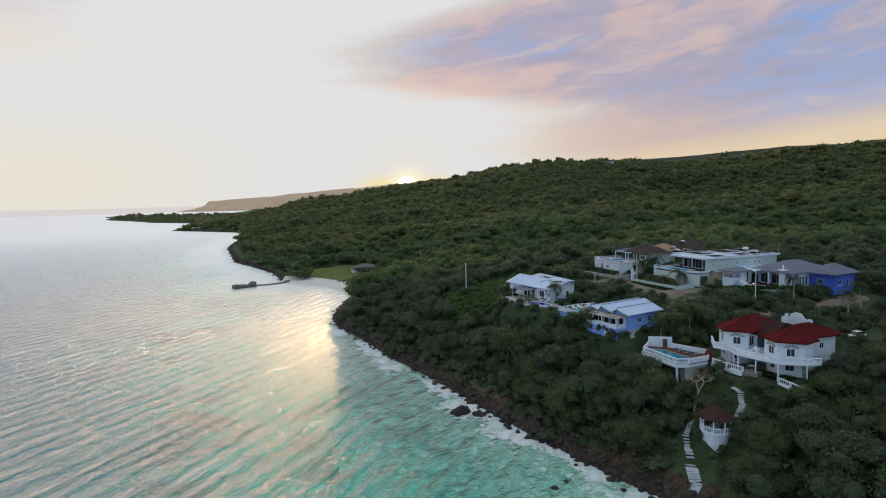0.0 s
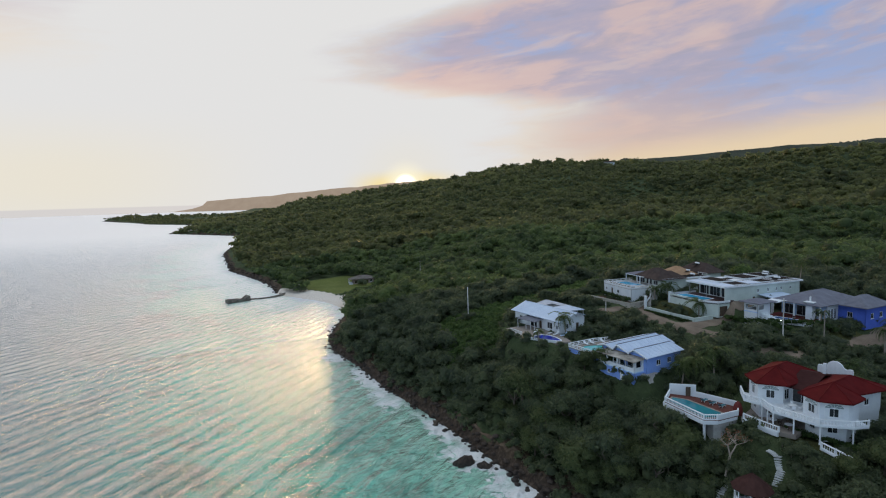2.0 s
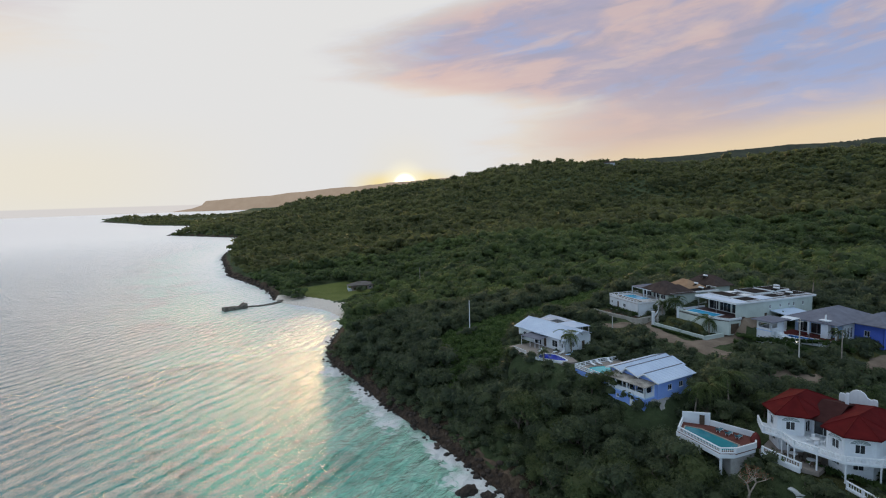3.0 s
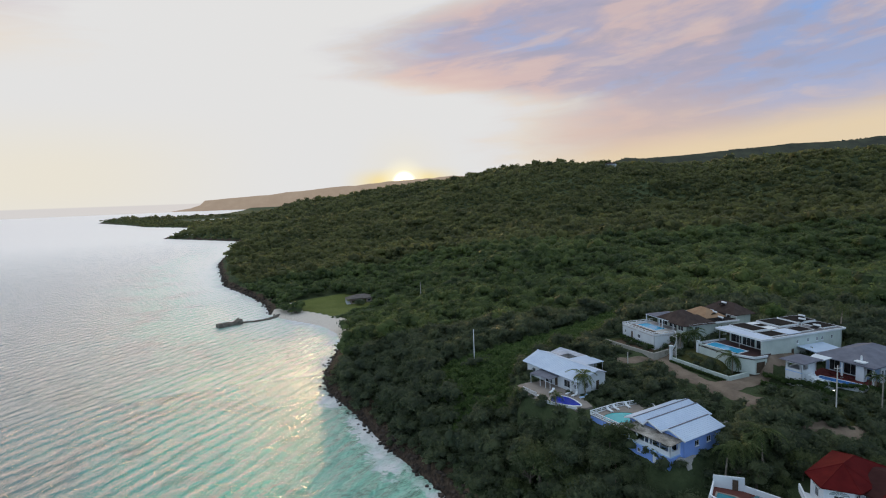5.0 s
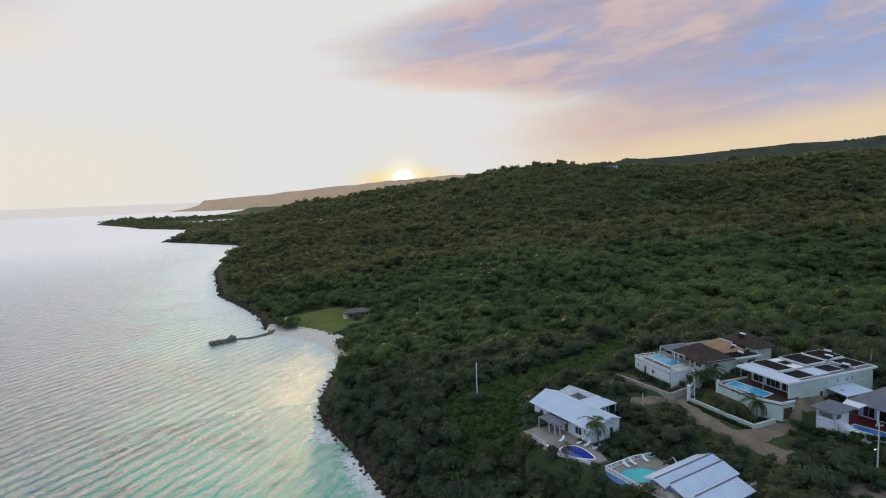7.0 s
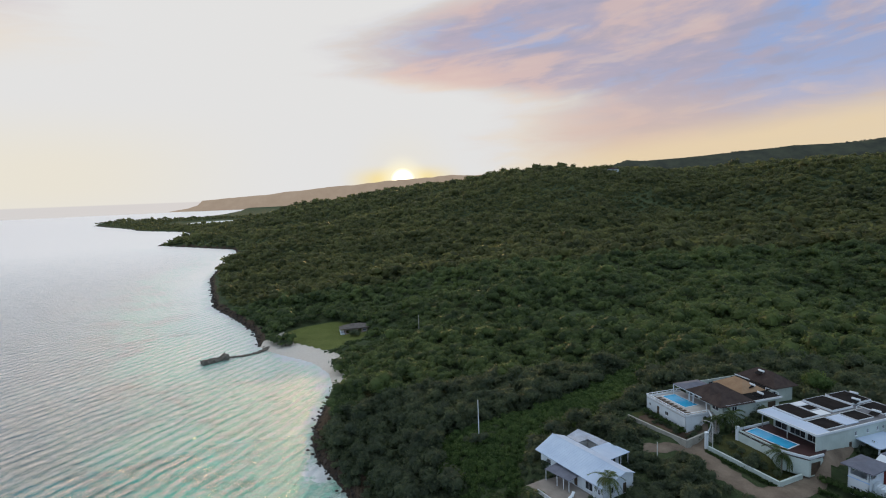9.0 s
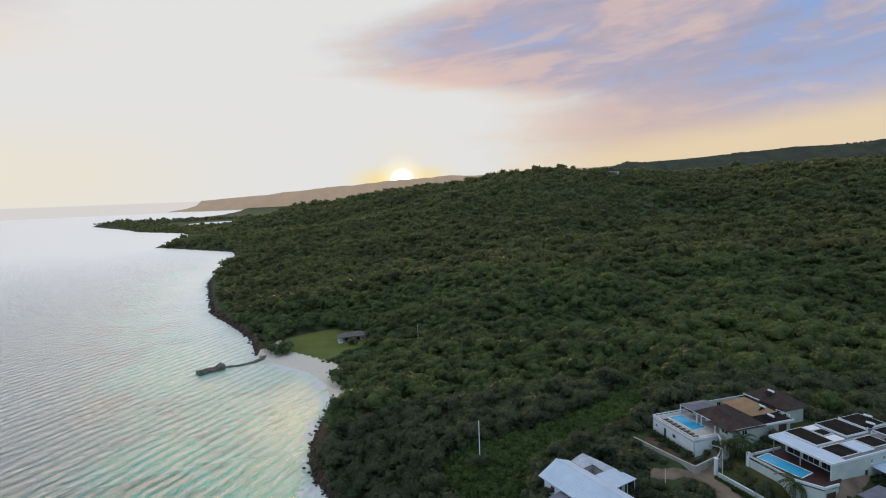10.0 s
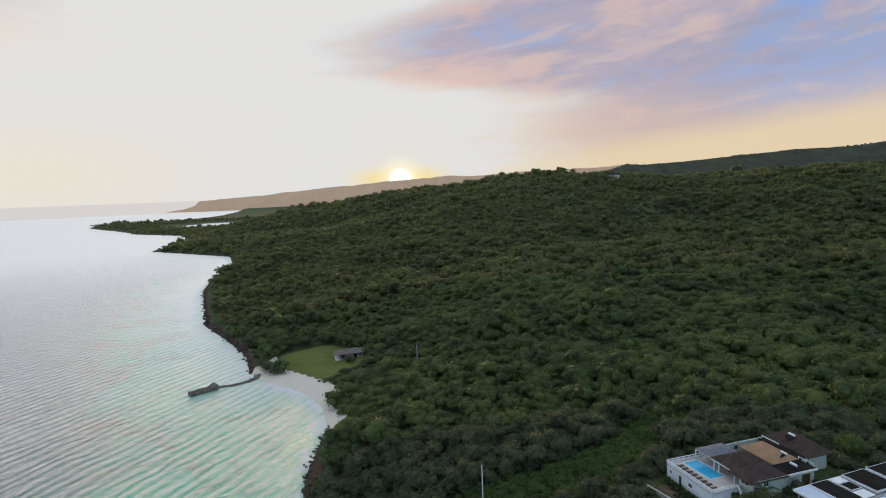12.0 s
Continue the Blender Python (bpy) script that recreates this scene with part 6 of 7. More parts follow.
grey_house()
pool(*on(GH, 0, 0, 0.3), [(4.2, 4.6), (12.4, 6.2), (12.4, 8.6), (4.0, 7.2)], DEEP_POOL, "deep blue swimming pool on the grey-roofed house's deck", WHITE_TRIM, 0.25)
for x, y in ((5.2, 9.4), (7.0, 9.6), (8.6, 9.7)):
    X, Y, Z, R = on(GH, x, y, 0.3)
    sun_lounger(X, Y, Z, R + 175, DARK_WOOD, CUSHION, "dark red padded sun lounger on the deck", "loungers of the grey-roofed house")

# ---- woods ----
ICO = [(0, 0, 1), (0.894, 0, 0.447), (0.276, 0.851, 0.447), (-0.724, 0.526, 0.447), (-0.724, -0.526, 0.447), (0.276, -0.851, 0.447),
       (0.724, 0.526, -0.447), (-0.276, 0.851, -0.447), (-0.894, 0, -0.447), (-0.276, -0.851, -0.447), (0.724, -0.526, -0.447), (0, 0, -1)]
ICO_F = [(0, 1, 2), (0, 2, 3), (0, 3, 4), (0, 4, 5), (0, 5, 1), (1, 6, 2), (2, 7, 3), (3, 8, 4), (4, 9, 5), (5, 10, 1),
         (6, 7, 2), (7, 8, 3), (8, 9, 4), (9, 10, 5), (10, 6, 1)]


def crown(rng, lobes, cards, size, spread, tall, foot=0.42, core=0.86, loose=0.6):
    """Leaf clumps of one crown as arrays: corners and triangles. It stands on z = 0; the clumps sit on rounded lobes."""
    verts, tris = [], []
    for i in range(lobes):
        a, r = rng.uniform(0, 6.283), spread * (0.66 * math.sqrt(rng.uniform(0.1, 1)) if i else 0)
        lr = spread * rng.uniform(0.38, 0.60) * (1.2 if i == 0 else 1.0)
        c = np.array([r * math.cos(a), r * math.sin(a), tall * (foot + 0.36 * rng.uniform(0, 1) * (1 - 0.5 * r / spread)) if i else tall * (foot + 0.24)])
        sq = np.array([1.0, 1.0, rng.uniform(0.66, 0.88)])
        base = len(verts)
        verts += [tuple(c + np.array(p) * lr * core * sq * rng.uniform(0.82, 1.12)) for p in ICO]
        tris += [tuple(base + k for k in f) for f in ICO_F]
        for _ in range(cards // lobes):
            d = rng.normal(size=3)
            d[2] = abs(d[2]) if rng.uniform() < 0.72 else -0.5 * abs(d[2])
            d /= np.linalg.norm(d)
            p = c + d * lr * sq * rng.uniform(core - 0.04, 1.22)
            nrm = d + np.array([0, 0, 0.35]) + rng.normal(size=3) * loose
            nrm /= np.linalg.norm(nrm)
            u = np.cross(nrm, rng.normal(size=3))
            u /= np.linalg.norm(u)
            w = np.cross(nrm, u)
            s = size * rng.uniform(0.6, 1.25)
            base = len(verts)
            verts += [tuple(p - u * s * 0.55), tuple(p + w * s * 0.5 - nrm * s * 0.1), tuple(p + u * s * 0.6 - w * s * 0.25 - nrm * s * 0.14)]
            tris += [(base, base + 1, base + 2)]
    return np.array(verts), np.array(tris)


def scatter(name, label, places, protos, mat, rng):
    """One object that holds many crowns: places are rows of x, y, z, size."""
    vs, fs, n = [], [], 0
    for (x, y, z, s) in places:
        v, f = protos[rng.integers(len(protos))]
        a = rng.uniform(0, 6.283)
        c, q = math.cos(a), math.sin(a)
        sx, sz = s * rng.uniform(0.85, 1.2), s * rng.uniform(0.75, 1.2)
        w = np.empty_like(v)
        w[:, 0], w[:, 1], w[:, 2] = x + (v[:, 0] * c - v[:, 1] * q) * sx, y + (v[:, 0] * q + v[:, 1] * c) * sx, z + v[:, 2] * sz
        vs.append(w), fs.append(f + n)
        n += len(v)
    me = mesh_from(name, np.concatenate(vs), np.concatenate(fs))
    me.polygons.foreach_set("use_smooth", np.ones(len(me.polygons), bool))
    me.materials.append(mat)
    return tagged(new(name, me), label, "trees", kind="stuff")


# kept free of trees: bay lawn, roads, terraces, pools, steps
CLEAR = [(47.0, 127.0, 1.0, 8.0, -48, 0), (95, 184, 3, 3, 0, 0), (-68, 354, 22, 17, -40, 0), (55.5, 162, 11, 3.4, -85, 0), (55.5, 150, 6, 4.0, -75, 0), (59.5, 141, 6, 4.0, -50, 0), (66, 147, 7, 4, 10, 0), (71, 125, 5, 0.6, -25, 0), (94, 131, 6, 2.6, 25, 0), (101, 133, 8, 4.5, 30, 0),
         (46.5, 108.6, 7.0, 4.2, -53.8, 0), (35, 139.5, 4.2, 6.0, -60, 0), (24.5, 148.6, 7.8, 3.6, -60, 0), (57, 178, 8.5, 8, -74, 0), (69.5, 159, 8.5, 4.5, -71.6, 0),
         (84, 144.5, 7.5, 8, -65, 0), (44.5, 88.8, 1.9, 2.0, 0, 0), (61.5, 104, 10, 9, -53.8, 0), (39.9, 87.2, 1.6, 6.5, 0, 0), (50.8, 94.8, 1.2, 2.2, 0, 0), (57, 93.5, 6.5, 1.5, -53, 0), (8.0, 128.0, 2.5, 7, 25, 0), (-70, 318, 26, 8, -47, 0), (91, 114, 5, 3, 20, 0), (-53.5, 286, 12, 3.5, -72, 0),
         (50.8, 174.6, 10.0, 4.2, -63, 0), (48.5, 164.6, 6.0, 2.6, -12, 0), (76.5, 150.5, 8.0, 5.5, 30, 0), (77.0, 143.5, 9.5, 4.0, -56, 0), (42.0, 118.6, 3.0, 2.2, 40, 0), (-46.4, 250.0, 4.0, 24.0, 0, 0)]

# only low growth here
LOW = [(38.5, 122.5, 6.5, 2.6, -60, 0), (48.5, 101.5, 4.0, 2.0, -53.8, 0), (46.5, 173.5, 10, 3.5, -70, 0), (40.5, 186, 8, 5, -60, 0), (79, 134, 6, 5, -30, 0), (90, 136, 6, 4, 25, 0),
       (82, 107, 7, 4.5, 50, 0), (84, 120, 9, 4, 25, 0), (97, 126, 9, 4.5, 28, 0), (50.6, 91.0, 2.2, 4.0, 0, 0)]


# open green scrub between the houses and the woods
OPEN_SCRUB = [(8, 184, 11, 11, 0, 0), (27, 190, 12, 8, 10, 0), (45, 199, 9, 8, 30, 0), (60, 212, 10, 6, 30, 0), (8, 168, 7, 8, 0, 0)]


def open_to_trees(px, py, margin=0.9, shore=1.5, level=0.5):
    d = shore_distance(px, py)
    wob = 2.5 * np.sin(px * 0.35 + 1.4 * np.sin(py * 0.21)) + 1.5 * np.sin(py * 0.5)
    ok = (d + 0.6 * wob > shore) & (height(px, py) > level)
    for plot in PLOTS + CLEAR:
        ok &= plot_distance(px, py, plot) > margin
    return ok


def ring_places(rng, r0, r1, step, half_angle=46.0, margin=0.9, shore=1.5):
    """Places on jittered rings in the arc ahead."""
    out, r = [], r0
    while r < r1:
        s = step(r)
        n = int(2 * radians(half_angle) * r / s)
        a = -radians(half_angle) + 2 * radians(half_angle) * (np.arange(n) + rng.uniform(-0.6, 0.6, n) + 0.5) / n
        rr = r + rng.uniform(-0.7, 0.7, n) * s
        out.append(np.stack([rr * np.sin(a), -12 + rr * np.cos(a)], -1))
        r += s * 0.88
    p = np.concatenate(out)
    return p[open_to_trees(p[:, 0], p[:, 1], margin, shore)]


def stand(px, py):
    """Taller and lower stands of trees, -1 to 1."""
    return np.clip(1.5 * rolling(px, py, 34.0, 8, 3), -1, 1)


def with_height(p, sizes, sink, swell=0.0):
    k = stand(p[:, 0], p[:, 1])
    return np.column_stack([p, height(p[:, 0], p[:, 1]) - sink + 0.8 * swell * (k + 0.6), sizes * (1 + 0.25 * k * (swell > 0))])


def room(p):
    """Smaller trees close to houses, roads and terraces."""
    e = np.min([plot_distance(p[:, 0], p[:, 1], q) for q in PLOTS + CLEAR], axis=0)
    return np.clip(0.50 + 0.075 * e, 0.50, 1.0)


def grown(n, mean):
    return mean * np.clip(rng.lognormal(0.0, 0.32, n), 0.5, 2.0)


rng = np.random.default_rng(7)
NEAR, MID = 240.0, 470.0
near_protos = [crown(rng, 9, 300, 0.60, q, h, 0.42, 0.78, 0.7) for q, h in ((3.0, 4.8), (2.5, 5.8), (3.3, 4.2), (2.8, 5.2), (2.2, 6.4), (3.1, 4.6), (2.6, 3.6))]
mid_protos = [crown(rng, 6, 108, 0.80, 3.5, 4.6, 0.42, 0.80, 0.5) for _ in range(6)]
far_protos = [crown(rng, 3, 21, 1.75, 3.9, 4.6, 0.42, 0.84, 0.45) for _ in range(6)]
hill_protos = [crown(rng, 1, 9, 2.4, 4.8, 4.8, 0.42, 0.92, 0.35) for _ in range(6)]
bush_protos = [crown(rng, 3, 84, 0.42, 1.35, 1.8, 0.22, 0.78, 0.7) for _ in range(5)]

p_mid = ring_places(rng, NEAR, MID, lambda r: 3.9 + 1.3 * (r - NEAR) / (MID - NEAR), 42.0, 0.9, 5.0)
scatter("woodland", "dense green woodland canopy on gently rolling ground", with_height(p_mid, grown(len(p_mid), 0.84), 1.2, 2.2), mid_protos, CANOPY, rng)
p_far = ring_places(rng, MID, 950, lambda r: 5.4 + 2.4 * (r - MID) / 430, 42.0, 0.9, 8.0)
scatter("hill_woods", "close dark green woodland on the lower hills", with_height(p_far, grown(len(p_far), 1.08), 1.4, 3.0), far_protos, SUNGLOW_CANOPY, rng)
p_hill = ring_places(rng, 950, 2000, lambda r: 7.4 + 4.5 * (r - 950) / 1050, 42.0)
p_spit = ring_places(rng, 2000, 2750, lambda r: 15.0, 42.0, 0.9, 4.0)
p_hill = np.concatenate([p_hill, p_spit[p_spit[:, 0] < -480]])
p_hill = p_hill[(np.hypot((p_hill[:, 0] + 825) / 125, (p_hill[:, 1] - 2160) / 150) > 1.7) & ((p_hill[:, 1] < 2000) | (p_hill[:, 0] < -480))]
p_hill = p_hill[(p_hill[:, 0] < 260) | (p_hill[:, 1] < 1090)]
r_hill = np.hypot(p_hill[:, 0], p_hill[:, 1] + 12)
scatter("hill_forest", "unbroken dark green forest over the far hills", with_height(p_hill, grown(len(p_hill), 1.1) * np.where((p_hill[:, 0] < -480) & (r_hill > 1500), 0.95, 1 + 0.45 * (r_hill - 950) / 1050), 1.8, 3.0), hill_protos, SUNGLOW_CANOPY, rng)

# single trees along the crest of the far ridge
p_ridge = np.column_stack([rng.uniform(400, 1500, 1500), rng.uniform(1385, 1450, 1500)])
crest = np.interp(p_ridge[:, 0], [420, 470, 520, 670, 770, 870, 970, 1105, 1290, 1900], [128, 144, 141, 148, 158, 163, 166, 175, 177, 180])
down = np.clip((1432 - p_ridge[:, 1]) / 47, 0, 1)
scatter("ridge_trees", "small trees along the far ridge, blue-green with distance", np.column_stack([p_ridge, crest * (1 - 0.11 * down) - 6.5, rng.uniform(0.7, 1.3, 1500)]), hill_protos, FAR_RIDGE, rng)

p_near = ring_places(rng, 70, NEAR, lambda r: 3.4, 46.0, 0.9, 3.2)
for q in LOW + OPEN_SCRUB:
    p_near = p_near[plot_distance(p_near[:, 0], p_near[:, 1], q) > 0.9]
order = np.argsort(np.hypot(p_near[:, 0] - 10, p_near[:, 1] - 40))
p_near = p_near[order]
singles, p_rest = p_near[:270], p_near[270:]
scatter("hillside_trees", "leafy broad-crowned trees covering the slope above the sea", with_height(p_rest, np.minimum(grown(len(p_rest), 0.95), 1.3) * room(p_rest), 0.5), near_protos, LEAF, rng)
p_bush = ring_places(rng, 75, 242, lambda r: 1.95, 40.0, -0.6, 0.3)
hard = [q for q in PLOTS] + [CLEAR[i] for i in (0, 2, 3, 4, 5, 6, 7, 8, 9, 11, 12, 13, 14, 15, 25, 26, 27, 28)] + [(40.2, 87.6, 1.5, 8.0, 0, 0), (44.7, 89.0, 1.3, 1.3, 0, 0), (50.6, 93.4, 1.5, 3.2, 0, 0)]
for q in hard:
    p_bush = p_bush[plot_distance(p_bush[:, 0], p_bush[:, 1], q) > 0.4]
p_bush = p_bush[rng.uniform(size=len(p_bush)) < 0.95]
p_more = ring_places(rng, 160, 242, lambda r: 1.5, 24.0, -0.6, 0.3)
for q in hard:
    p_more = p_more[plot_distance(p_more[:, 0], p_more[:, 1], q) > 0.4]
p_bush = np.concatenate([p_bush, p_more[np.min([plot_distance(p_more[:, 0], p_more[:, 1], q) for q in OPEN_SCRUB], axis=0) < 0.5]])
in_scrub = np.min([plot_distance(p_bush[:, 0], p_bush[:, 1], q) for q in OPEN_SCRUB], axis=0) < 0.5
p_scrub, p_bush = p_bush[in_scrub], p_bush[~in_scrub]
tagged(scatter("scrub", "bright green knee-high scrub on the open slope behind the houses", with_height(p_scrub, rng.uniform(0.5, 1.35, len(p_scrub)), 0.25), bush_protos, SCRUB, rng), category="shrubs")
tagged(scatter("undergrowth", "low leafy shrubs filling the ground between the trees", with_height(p_bush, rng.uniform(0.6, 1.9, len(p_bush)) * np.where(open_to_trees(p_bush[:, 0], p_bush[:, 1], 1.2), 1.0, 0.8), 0.15), bush_protos, LEAF, rng), category="shrubs")


def limb(bm, a, b, r0, r1, sides=6):
    a, b = Vector(a), Vector(b)
    m = (b - a).to_track_quat("Z", "Y").to_matrix()
    r = [[bm.verts.new(p + m @ Vector((q * math.cos(6.28319 * k / sides), q * math.sin(6.28319 * k / sides), 0))) for k in range(sides)] for p, q in ((a, r0), (b, r1))]
    for k in range(sides):
        bm.faces.new((r[0][k], r[0][(k + 1) % sides], r[1][(k + 1) % sides], r[1][k]))
    bm.faces.new(r[1])


def trunk_mesh(seed):
    q = random.Random(seed)
    bm = bmesh.new()
    top = (q.uniform(-0.3, 0.3), q.uniform(-0.3, 0.3), 1.9)
    limb(bm, (0, 0, -0.6), top, 0.24, 0.16, 7)
    for k in range(5):
        a = 1.256 * k + q.uniform(-0.4, 0.4)
        e = (top[0] + 1.3 * math.cos(a), top[1] + 1.3 * math.sin(a), q.uniform(2.6, 3.6))
        limb(bm, top, e, 0.12, 0.05)
        limb(bm, e, (e[0] + q.uniform(-0.5, 0.5), e[1] + q.uniform(-0.5, 0.5), e[2] + 0.7), 0.05, 0.02, 4)
    return shared("trunk", bm, BARK)


single_protos = []
for k in range(6):
    v, f = crown(rng, 12, 1260, 0.38, *((2.9, 5.0), (2.4, 6.2), (3.2, 4.4), (2.7, 5.4), (2.1, 6.8), (3.0, 4.8))[k], 0.42, 0.74, 0.75)
    me = mesh_from("crown", v, f)
    me.polygons.foreach_set("use_smooth", np.ones(len(me.polygons), bool))
    me.materials.append((LEAF, LEAF, LEAF, LEAF_OLIVE, LEAF, LEAF_OLIVE)[k])
    base = thing("tree", 0, 0, -500, 0, "broad-crowned dark green tree on the coastal slope" if k not in (3, 5) else "olive-green spreading tree on the coastal slope", "tree", "trees on the coastal slope")
    part("trunk", trunk_mesh(k), None, base)
    part("crown", me, None, base)
    single_protos.append(base)
zs, rooms = height(singles[:, 0], singles[:, 1]), room(singles)
used = set()
for (x, y), z, fit in zip(singles, zs, rooms):
    k = int(rng.integers(6))
    m = Matrix.LocRotScale((x, y, z - 0.3), Euler((0, 0, rng.uniform(0, 6.283))), Vector((1, 1, 1)) * fit * rng.uniform(0.82, 1.32))
    if k not in used:
        used.add(k)
        single_protos[k].matrix_world = m
    else:
        copy_thing(single_protos[k], m)

# taller trees before the villa's pool terrace
for k, (x, y, top) in enumerate(((-11.4, -10.0, 17.4), (-8.4, -11.2, 16.8), (-14.0, -6.0, 17.4), (-5.4, -12.0, 15.6))):
    X, Y, _, _ = on(RV, x, y)
    z = float(height(np.array([X]), np.array([Y]))[0])
    copy_thing(single_protos[k], Matrix.LocRotScale((X, Y, z - 0.3), Euler((0, 0, 1.7 * k)), Vector((1, 1, 1)) * (top - z) / 6.0))

me = mesh_from("crown", *crown(rng, 12, 900, 0.5, 4.0, 6.4, 0.4, 0.76, 0.7))
me.materials.append(SCRUB)
bt = thing("tree", 95.0, 184.0, float(height(np.array([95.0]), np.array([184.0]))[0]) - 0.3, 0, "bright green rounded tree behind the villas", "tree")
part("trunk", trunk_mesh(9), None, bt)
part("crown", me, None, bt)

# ---- roads, walls and posts ----
def ground_z(x, y):
    return float(height(np.array([x]), np.array([y]))[0])


def strip(name, label, pts, width, mat, lift=0.10, kind="structure", category="road"):
    """A strip of ground along a line, draped over the land."""
    line = []
    for a, b in zip(pts, pts[1:]):
        n = max(1, int(math.hypot(b[0] - a[0], b[1] - a[1])))
        line += [(a[0] + (b[0] - a[0]) * k / n, a[1] + (b[1] - a[1]) * k / n) for k in range(n)]
    line.append(pts[-1])
    for _ in range(6):
        line = [line[0]] + [((p[0] + 2 * q[0] + r[0]) / 4, (p[1] + 2 * q[1] + r[1]) / 4) for p, q, r in zip(line, line[1:], line[2:])] + [line[-1]]
    v, cols = [], 7
    for i, p in enumerate(line):
        q, o = line[min(i + 1, len(line) - 1)], line[max(i - 1, 0)]
        d = Vector((q[0] - o[0], q[1] - o[1])).normalized()
        wob = 0.7 * math.sin(i * 0.7) + 0.5 * math.sin(i * 1.9) + 0.3 * math.sin(i * 3.1)
        for c in range(cols):
            s = (c / (cols - 1) - 0.5) * (width + wob)
            x, y = p[0] - d.y * s, p[1] + d.x * s
            v.append((x, y, ground_z(x, y) + lift - (0.35 if c in (0, cols - 1) else 0.0)))
    f = [(i * cols + c, (i + 1) * cols + c, (i + 1) * cols + c + 1, i * cols + c + 1) for i in range(len(line) - 1) for c in range(cols - 1)]
    me = mesh_from(name, v, [q[::-1] for q in f])
    me.materials.append(mat)
    return tagged(new(name, me), label, category, kind=kind)


strip("road", "pale brown dirt road between the villas", [(58.5, 173.5), (55.4, 166), (55.0, 156), (57.0, 148), (60.6, 141), (64.2, 135.5), (67, 129), (75, 123.5), (90, 129), (104, 136.5)], 4.6, DIRT, 0.35)
strip("pavement", "brown earth driveway up to the flat-roofed villa", [(58.0, 144.5), (64, 146.2), (70.0, 149.6), (75.5, 154.0), (82.0, 157.8)], 5.6, DIRT, 0.42, category="driveway")
strip("path", "grey stony yard path beside the blue house", [(40.0, 120.0), (44.0, 125.0), (49.0, 129.0), (54.0, 133.0)], 2.2, GREY_WALL, 0.25, category="path")
strip("path", "bare trampled earth before the garden wall", [(43.5, 167.0), (46.5, 165.6), (50.0, 165.2), (54.6, 163.4)], 3.6, DIRT, 0.25, category="path")
strip("path", "brown earth bed inside the garden wall", [(48.4, 180.6), (50.6, 175.6), (53.0, 170.2), (55.4, 168.2)], 3.4, BED_EARTH, 0.2, category="earth bed")
strip("path", "sandy ledge path above the rocks", [(1.5, 141.5), (6.5, 133.0), (11.0, 125.0), (15.5, 118.0)], 0.9, LEDGE, 0.12, category="path")


def garden_wall(label, pts, z0, z1, mat, width=0.3):
    """A rendered boundary wall with a coping; one panel to each run."""
    t = thing("garden_wall", 0, 0, 0, 0, label, "wall")
    for a, b in zip(pts, pts[1:]):
        d = Vector((b[0] - a[0], b[1] - a[1])).normalized()
        for w, lo, hi, nm, mt in ((width, z0, z1, "wall_panel", mat), (width + 0.12, z1 + 0.002, z1 + 0.12, "coping", mat)):
            nx, ny = -d.y * w / 2, d.x * w / 2
            part(nm, prism([(a[0] - nx, a[1] - ny), (b[0] - nx, b[1] - ny), (b[0] + nx, b[1] + ny), (a[0] + nx, a[1] + ny)], lo, hi), mt, t)
    return t


garden_wall("pale green rendered wall along the dirt road", [(56.6, 163.4), (62.8, 147.8), (68.8, 150.4)], 21.4, 23.7, CREAM)
garden_wall("low weathered white wall round the pool villa's garden", [(44.5, 180.0), (48.6, 171.8), (52.4, 164.9), (58.8, 168.8)], 22.2, 24.5, BUFF_WALL, 0.3)
garden_wall("low stained wall behind the blue house", [(50.5, 128.5), (58.0, 124.0), (63.5, 122.5)], 17.0, 19.2, GREY_WALL, 0.25)
garden_wall("low pale wall beside the drive", [(96.4, 120.6), (95.6, 116.4), (97.4, 111.0)], 17.0, 19.6, GREY_WALL, 0.3)
dp = thing("gate_pillar", 96.5, 121.2, 18.6, 10, "square pale pillar at the end of a low wall", "pillar")
part("shaft", box(-0.45, 0.45, -0.45, 0.45, -1.0, 2.2, bevel=0.03), GREY_WALL, dp)
part("cap", box(-0.55, 0.55, -0.55, 0.55, 2.2, 2.4, bevel=0.04), WHITE, dp)
gp = thing("gate_pillar", 56.5, 164.2, 22.4, 20, "tall white gate pillar with a cap", "pillar")
part("shaft", box(-0.3, 0.3, -0.3, 0.3, -0.6, 4.1, bevel=0.03), WHITE, gp)
part("cap", box(-0.4, 0.4, -0.4, 0.4, 4.1, 4.3, bevel=0.04), WHITE_TRIM, gp)
part("plinth", box(-0.42, 0.42, -0.42, 0.42, -0.6, 0.3, bevel=0.03), WHITE, gp)

HEDGE = leafy("hedge_leaf", (0.03, 0.055, 0.02), (0.06, 0.105, 0.032), (0.11, 0.16, 0.05))


def hedge(label, a, b, w, h, seed):
    """A clipped hedge: leaf clumps over a long rounded body."""
    q = np.random.default_rng(seed)
    n = math.hypot(b[0] - a[0], b[1] - a[1])
    d = Vector((b[0] - a[0], b[1] - a[1])).normalized()
    t = thing("hedge", a[0], a[1], 0, 0, label, "hedge")
    pr = [crown(q, 3, 60, 0.34, w * 0.62, h * 1.15, 0.3) for _ in range(3)]
    vs, fs, m, k = [], [], 0, 0.0
    while k < n:
        v, f = pr[int(q.integers(3))]
        x, y = d.x * k, d.y * k
        z = ground_z(a[0] + x, a[1] + y)
        vs.append(v + np.array([x, y, z])), fs.append(f + m)
        m += len(v)
        k += w * 0.55
    me = mesh_from("foliage", np.concatenate(vs), np.concatenate(fs))
    me.materials.append(HEDGE)
    part("foliage", me, None, t)


